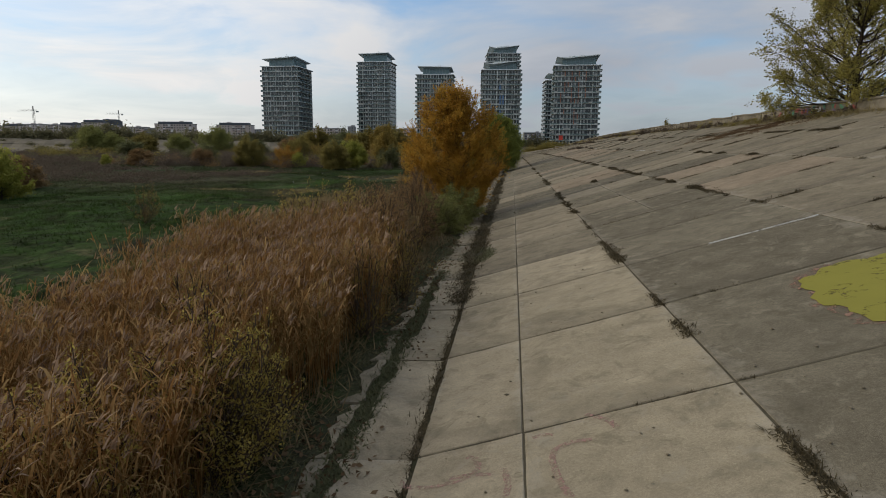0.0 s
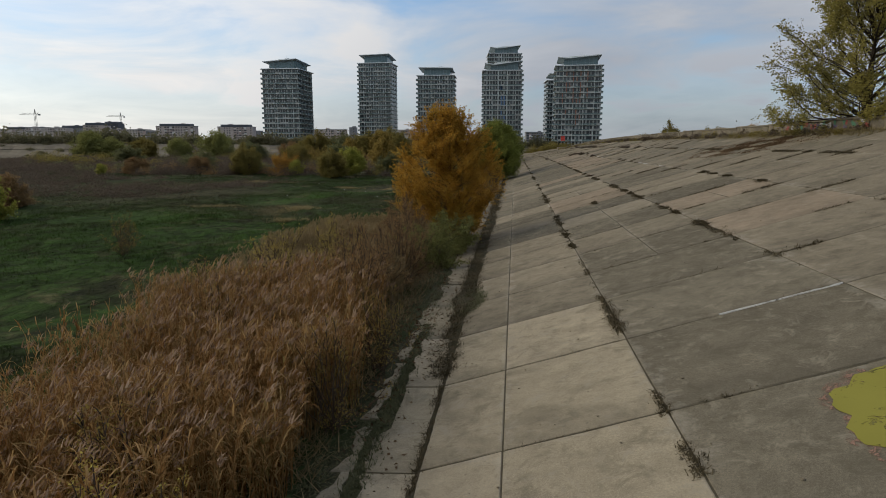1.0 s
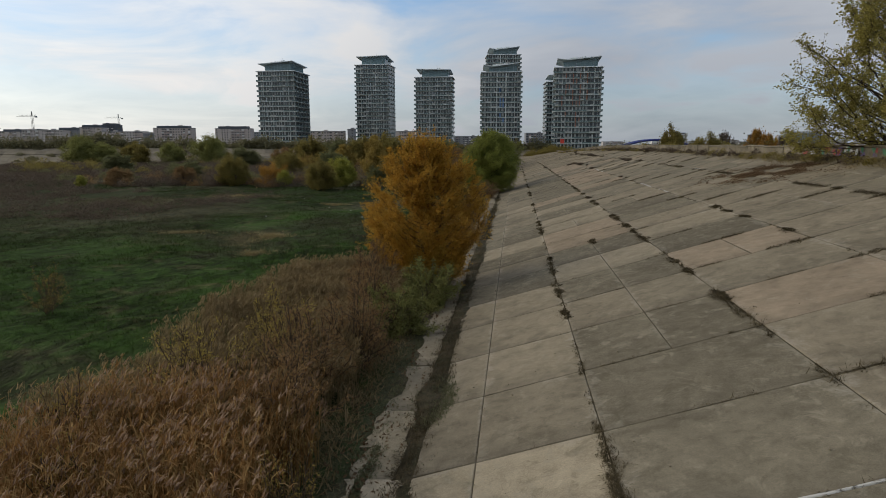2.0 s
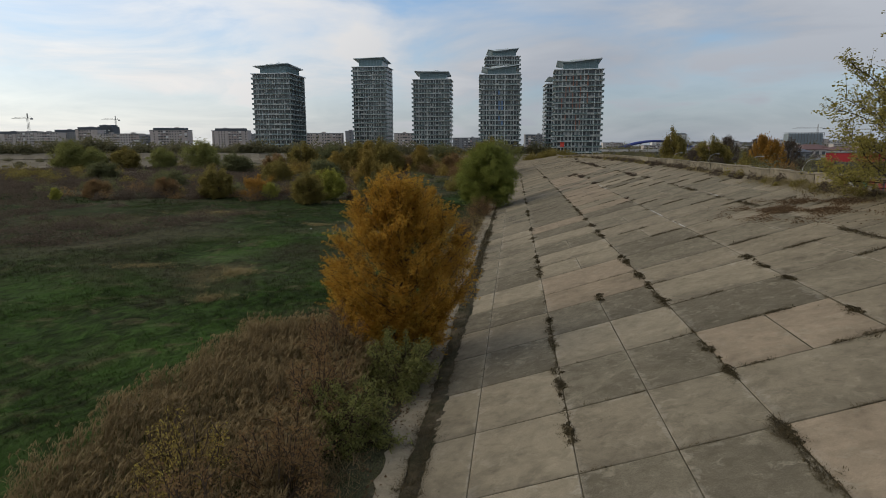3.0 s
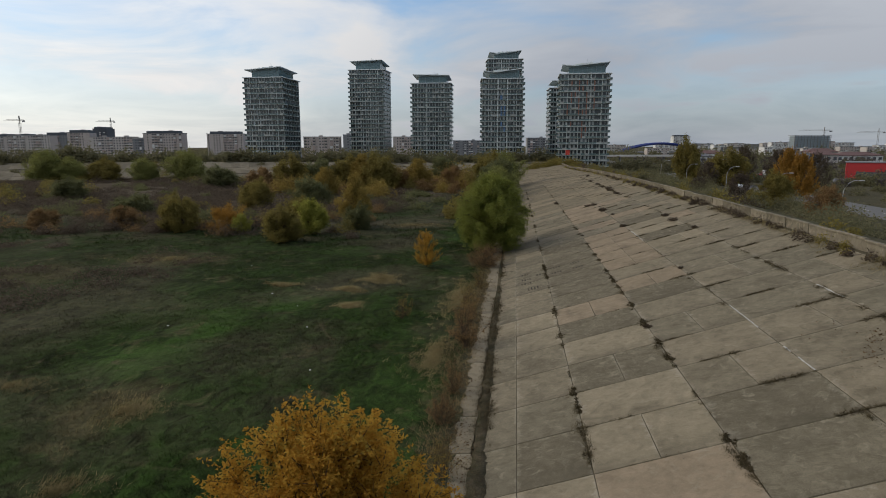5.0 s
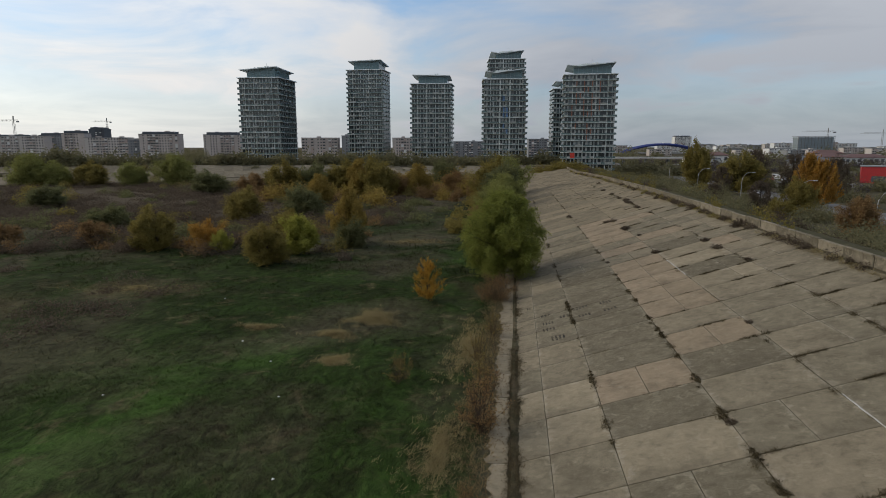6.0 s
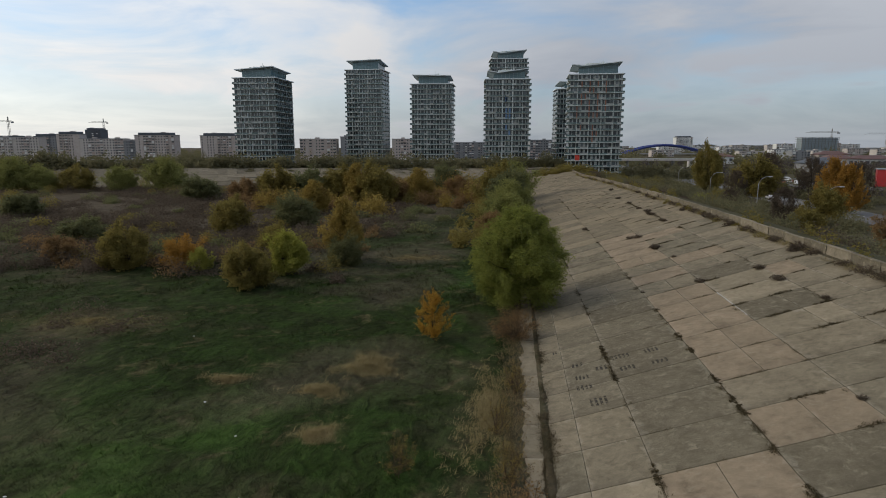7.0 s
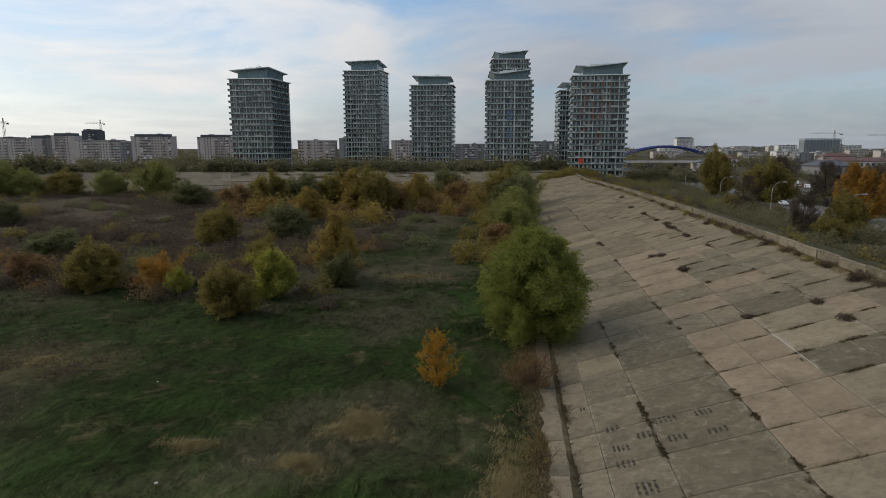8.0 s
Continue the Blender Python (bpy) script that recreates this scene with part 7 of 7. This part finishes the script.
def build_meadow_litter():
    paper = plain("white_scrap", (0.6, 0.6, 0.58), rough=0.7)
    rng = random.Random(2)
    for x, y in ((-16.1, 73.3), (-23.1, 83.2), (-12.6, 64.0), (-27.0, 72.0), (-31.0, 96.0), (-19.0, 79.0)):
        bm = bmesh.new()
        bmesh.ops.create_icosphere(bm, subdivisions=1, radius=0.085)
        for v in bm.verts:
            v.co = Vector((v.co.x * rng.uniform(0.6, 1.6), v.co.y * rng.uniform(0.6, 1.4), v.co.z * rng.uniform(0.3, 0.8) + 0.08))
        ob = part("paper_scrap", bm, paper)
        ob.location = (x, y, float(ground_z(x, y)) + 0.05)
        tagged(ob, "crumpled white scrap lying in the grass", "litter", "scraps in the meadow")


build_meadow_litter()


def build_slope_shrubs():
    """Dry brown shrublets rooted in the joints of the slope."""
    rng = random.Random(27)
    for x, y, size in ((7.97, 146.4, 0.42), (12.0, 130.3, 0.40), (13.0, 120.4, 0.50), (17.7, 137.3, 0.46), (17.75, 146.3, 0.42), (22.0, 131.3, 0.60), (22.1, 105.7, 0.62), (22.2, 151.0, 0.45), (19.6, 195.6, 0.5),
                       (13.6, 114.2, 0.26), (22.1, 110.4, 0.45), (22.2, 177.0, 0.5), (21.8, 160.7, 0.4), (22.2, 142.0, 0.5), (22.2, 122.7, 0.55), (22.2, 116.0, 0.40), (8.4, 104.0, 0.2), (13.2, 78.0, 0.22), (8.3, 66.5, 0.26), (18.1, 92.0, 0.3)):
        plant("shrublet", BRUSH, (x, y, float(slope_z(x, y))), "dry brown shrublet growing from a slab joint", "shrub", "shrublets on the slope", rng.uniform(0, 360), size * 0.66, rng.uniform(0.7, 1.0))


build_slope_shrubs()

# ---- the concrete facing of the dam: slabs of their own near the walk, joined further on ----
COLS = [-1.30, 0.27, 3.25, 8.35, 13.2, 18.1, 22.5]
HALF = {2: 5.8, 3: 10.86, 4: 16.3, 5: 20.4}
SKEW = 0.065


def slab_mesh(w, l, chip, rng):
    """A cast slab with a bevelled, slightly chipped rim; origin at its middle, top at z = 0."""
    bm = bmesh.new()
    n = 4
    rim = []
    for (ax, ay), (bx, by) in (((-1, -1), (1, -1)), ((1, -1), (1, 1)), ((1, 1), (-1, 1)), ((-1, 1), (-1, -1))):
        for i in range(n):
            f = i / n
            rim.append(((ax + (bx - ax) * f) * w / 2, (ay + (by - ay) * f) * l / 2))
    top = []
    for x, y in rim:
        d = 0.008 + (rng.uniform(0, 0.05) if rng.random() < 0.3 else rng.uniform(0, chip))
        x, y = x * (1 - 2 * d / w), y * (1 - 2 * d / l)
        top.append(bm.verts.new((x, y + SKEW * x, 0)))
    low = [bm.verts.new((x, y + SKEW * x, -0.016)) for x, y in rim]
    base = [bm.verts.new((x, y + SKEW * x, -0.14)) for x, y in rim]
    bm.faces.new(top)
    for a, b in ((top, low), (low, base)):
        for i in range(len(rim)):
            j = (i + 1) % len(rim)
            bm.faces.new((a[j], a[i], b[i], b[j]))
    bmesh.ops.recalc_face_normals(bm, faces=bm.faces)
    me = bpy.data.meshes.new("slab")
    bm.to_mesh(me)
    bm.free()
    return me


def build_slabs():
    root = thing("embankment_slope", (0, 0, 0), "sloping concrete slab embankment with weedy joints", "embankment", kind="structure")
    rng = random.Random(17)
    tilt = math.degrees(math.atan(RISE))
    stretch = math.sqrt(1 + RISE * RISE)
    mats = {"l": M_SLAB_LIGHT, "m": M_SLAB, "w": M_SLAB_WARM, "d": M_SLAB_DARK, "p": M_SLAB_PALE}
    cache = {}
    far_v, far_f, count = [], [], 0
    count_parts = 0
    for k in range(-8, 92):
        y0, long = row_y(k), row_y(k + 1) - row_y(k)
        for c in range(len(COLS) - 1):
            x0, x1 = COLS[c], COLS[c + 1]
            gap = 0.027
            halves = [(x0, x1)]
            if x1 - x0 > 4 and ((c < 4 and k in SPLIT[c]) or ((k > 21 or c > 3) and rng.random() < (0.6 if c > 3 else 0.3))):
                mid = HALF[c]
                halves = [(x0, mid), (mid, x1)]
            tone = TONES.get((c, k)) or rng.choice("mmmmmmmwwd" if c > 1 else "mmmmwd")
            for h, (a, b) in enumerate(halves):
                if len(halves) > 1 and rng.random() < 0.25 and (k > 21 or c > 3):
                    tone = rng.choice("mmwd")
                w, l = (b - a) * stretch - gap * (1.15 if a in COLS[2:] else 1), long - gap * 1.8
                yc = y0 + long / 2
                z = float(slope_z((a + b) / 2, yc)) + rng.uniform(-0.005, 0.005)
                fall = math.degrees(-RISE * ((a + b) / 2 + 1.3) * 2.24e-5 * max(0.0, yc - 90)) if yc < 283 else 0.0
                m = pose((a + b) / 2, y0 + long / 2 + SKEW * ((a + b) / 2 - 3.2), z, rng.uniform(-0.1, 0.1) + fall, -tilt * (1 - float(low_share(yc))) + rng.uniform(-0.08, 0.08), rng.uniform(-0.1, 0.1))
                key = (round(w, 1), round(l, 2), tone, rng.randrange(5))
                if key not in cache:
                    cache[key] = slab_mesh(w, l, 0.012, rng)
                    cache[key].materials.append(mats[tone])
                if -2 <= k <= 30:
                    ob = part("slab", cache[key], parent=root)
                    ob.matrix_basis = m
                    count_parts += 1
                else:
                    me = cache[key]
                    far_v += [m @ v.co for v in me.vertices]
                    far_f += [[i + count for i in p.vertices] for p in me.polygons]
                    count += len(me.vertices)
    far = part("further_slabs", mesh_of("further_slabs", far_v, far_f, M_SLAB_FAR), parent=root)
    far["kind"] = "stuff"
    return count_parts


TONES = {}
for row, line in enumerate(("lldddm lldddm lldddm lldmdm llmmmm mmdmmp ppdwmm ppmmmm ppdwmm ddpdmm ppdpmm ddwmmm ppwdmm mdpdmm mmpmmm mmdmmm mmpmmm mpdmmm ppwdmm mmdwmm mpdmmm "
                            "mmdwmm mmdwpm mmdwdm mmdwpm mpdwpm mmdwdm mmmwmm mmdwmm mmmwmm mmmwmm mmdwmm mmmwwm mmmwmm ddmwmm").split(), start=-3):
    for column, letter in enumerate(line):
        TONES[(column, row)] = letter
SPLIT = {2: (3, 4, 5, 6, 7, 10, 12, 15), 3: (5, 11, 13, 16, 18, 19, 20, 21)}
build_slabs()
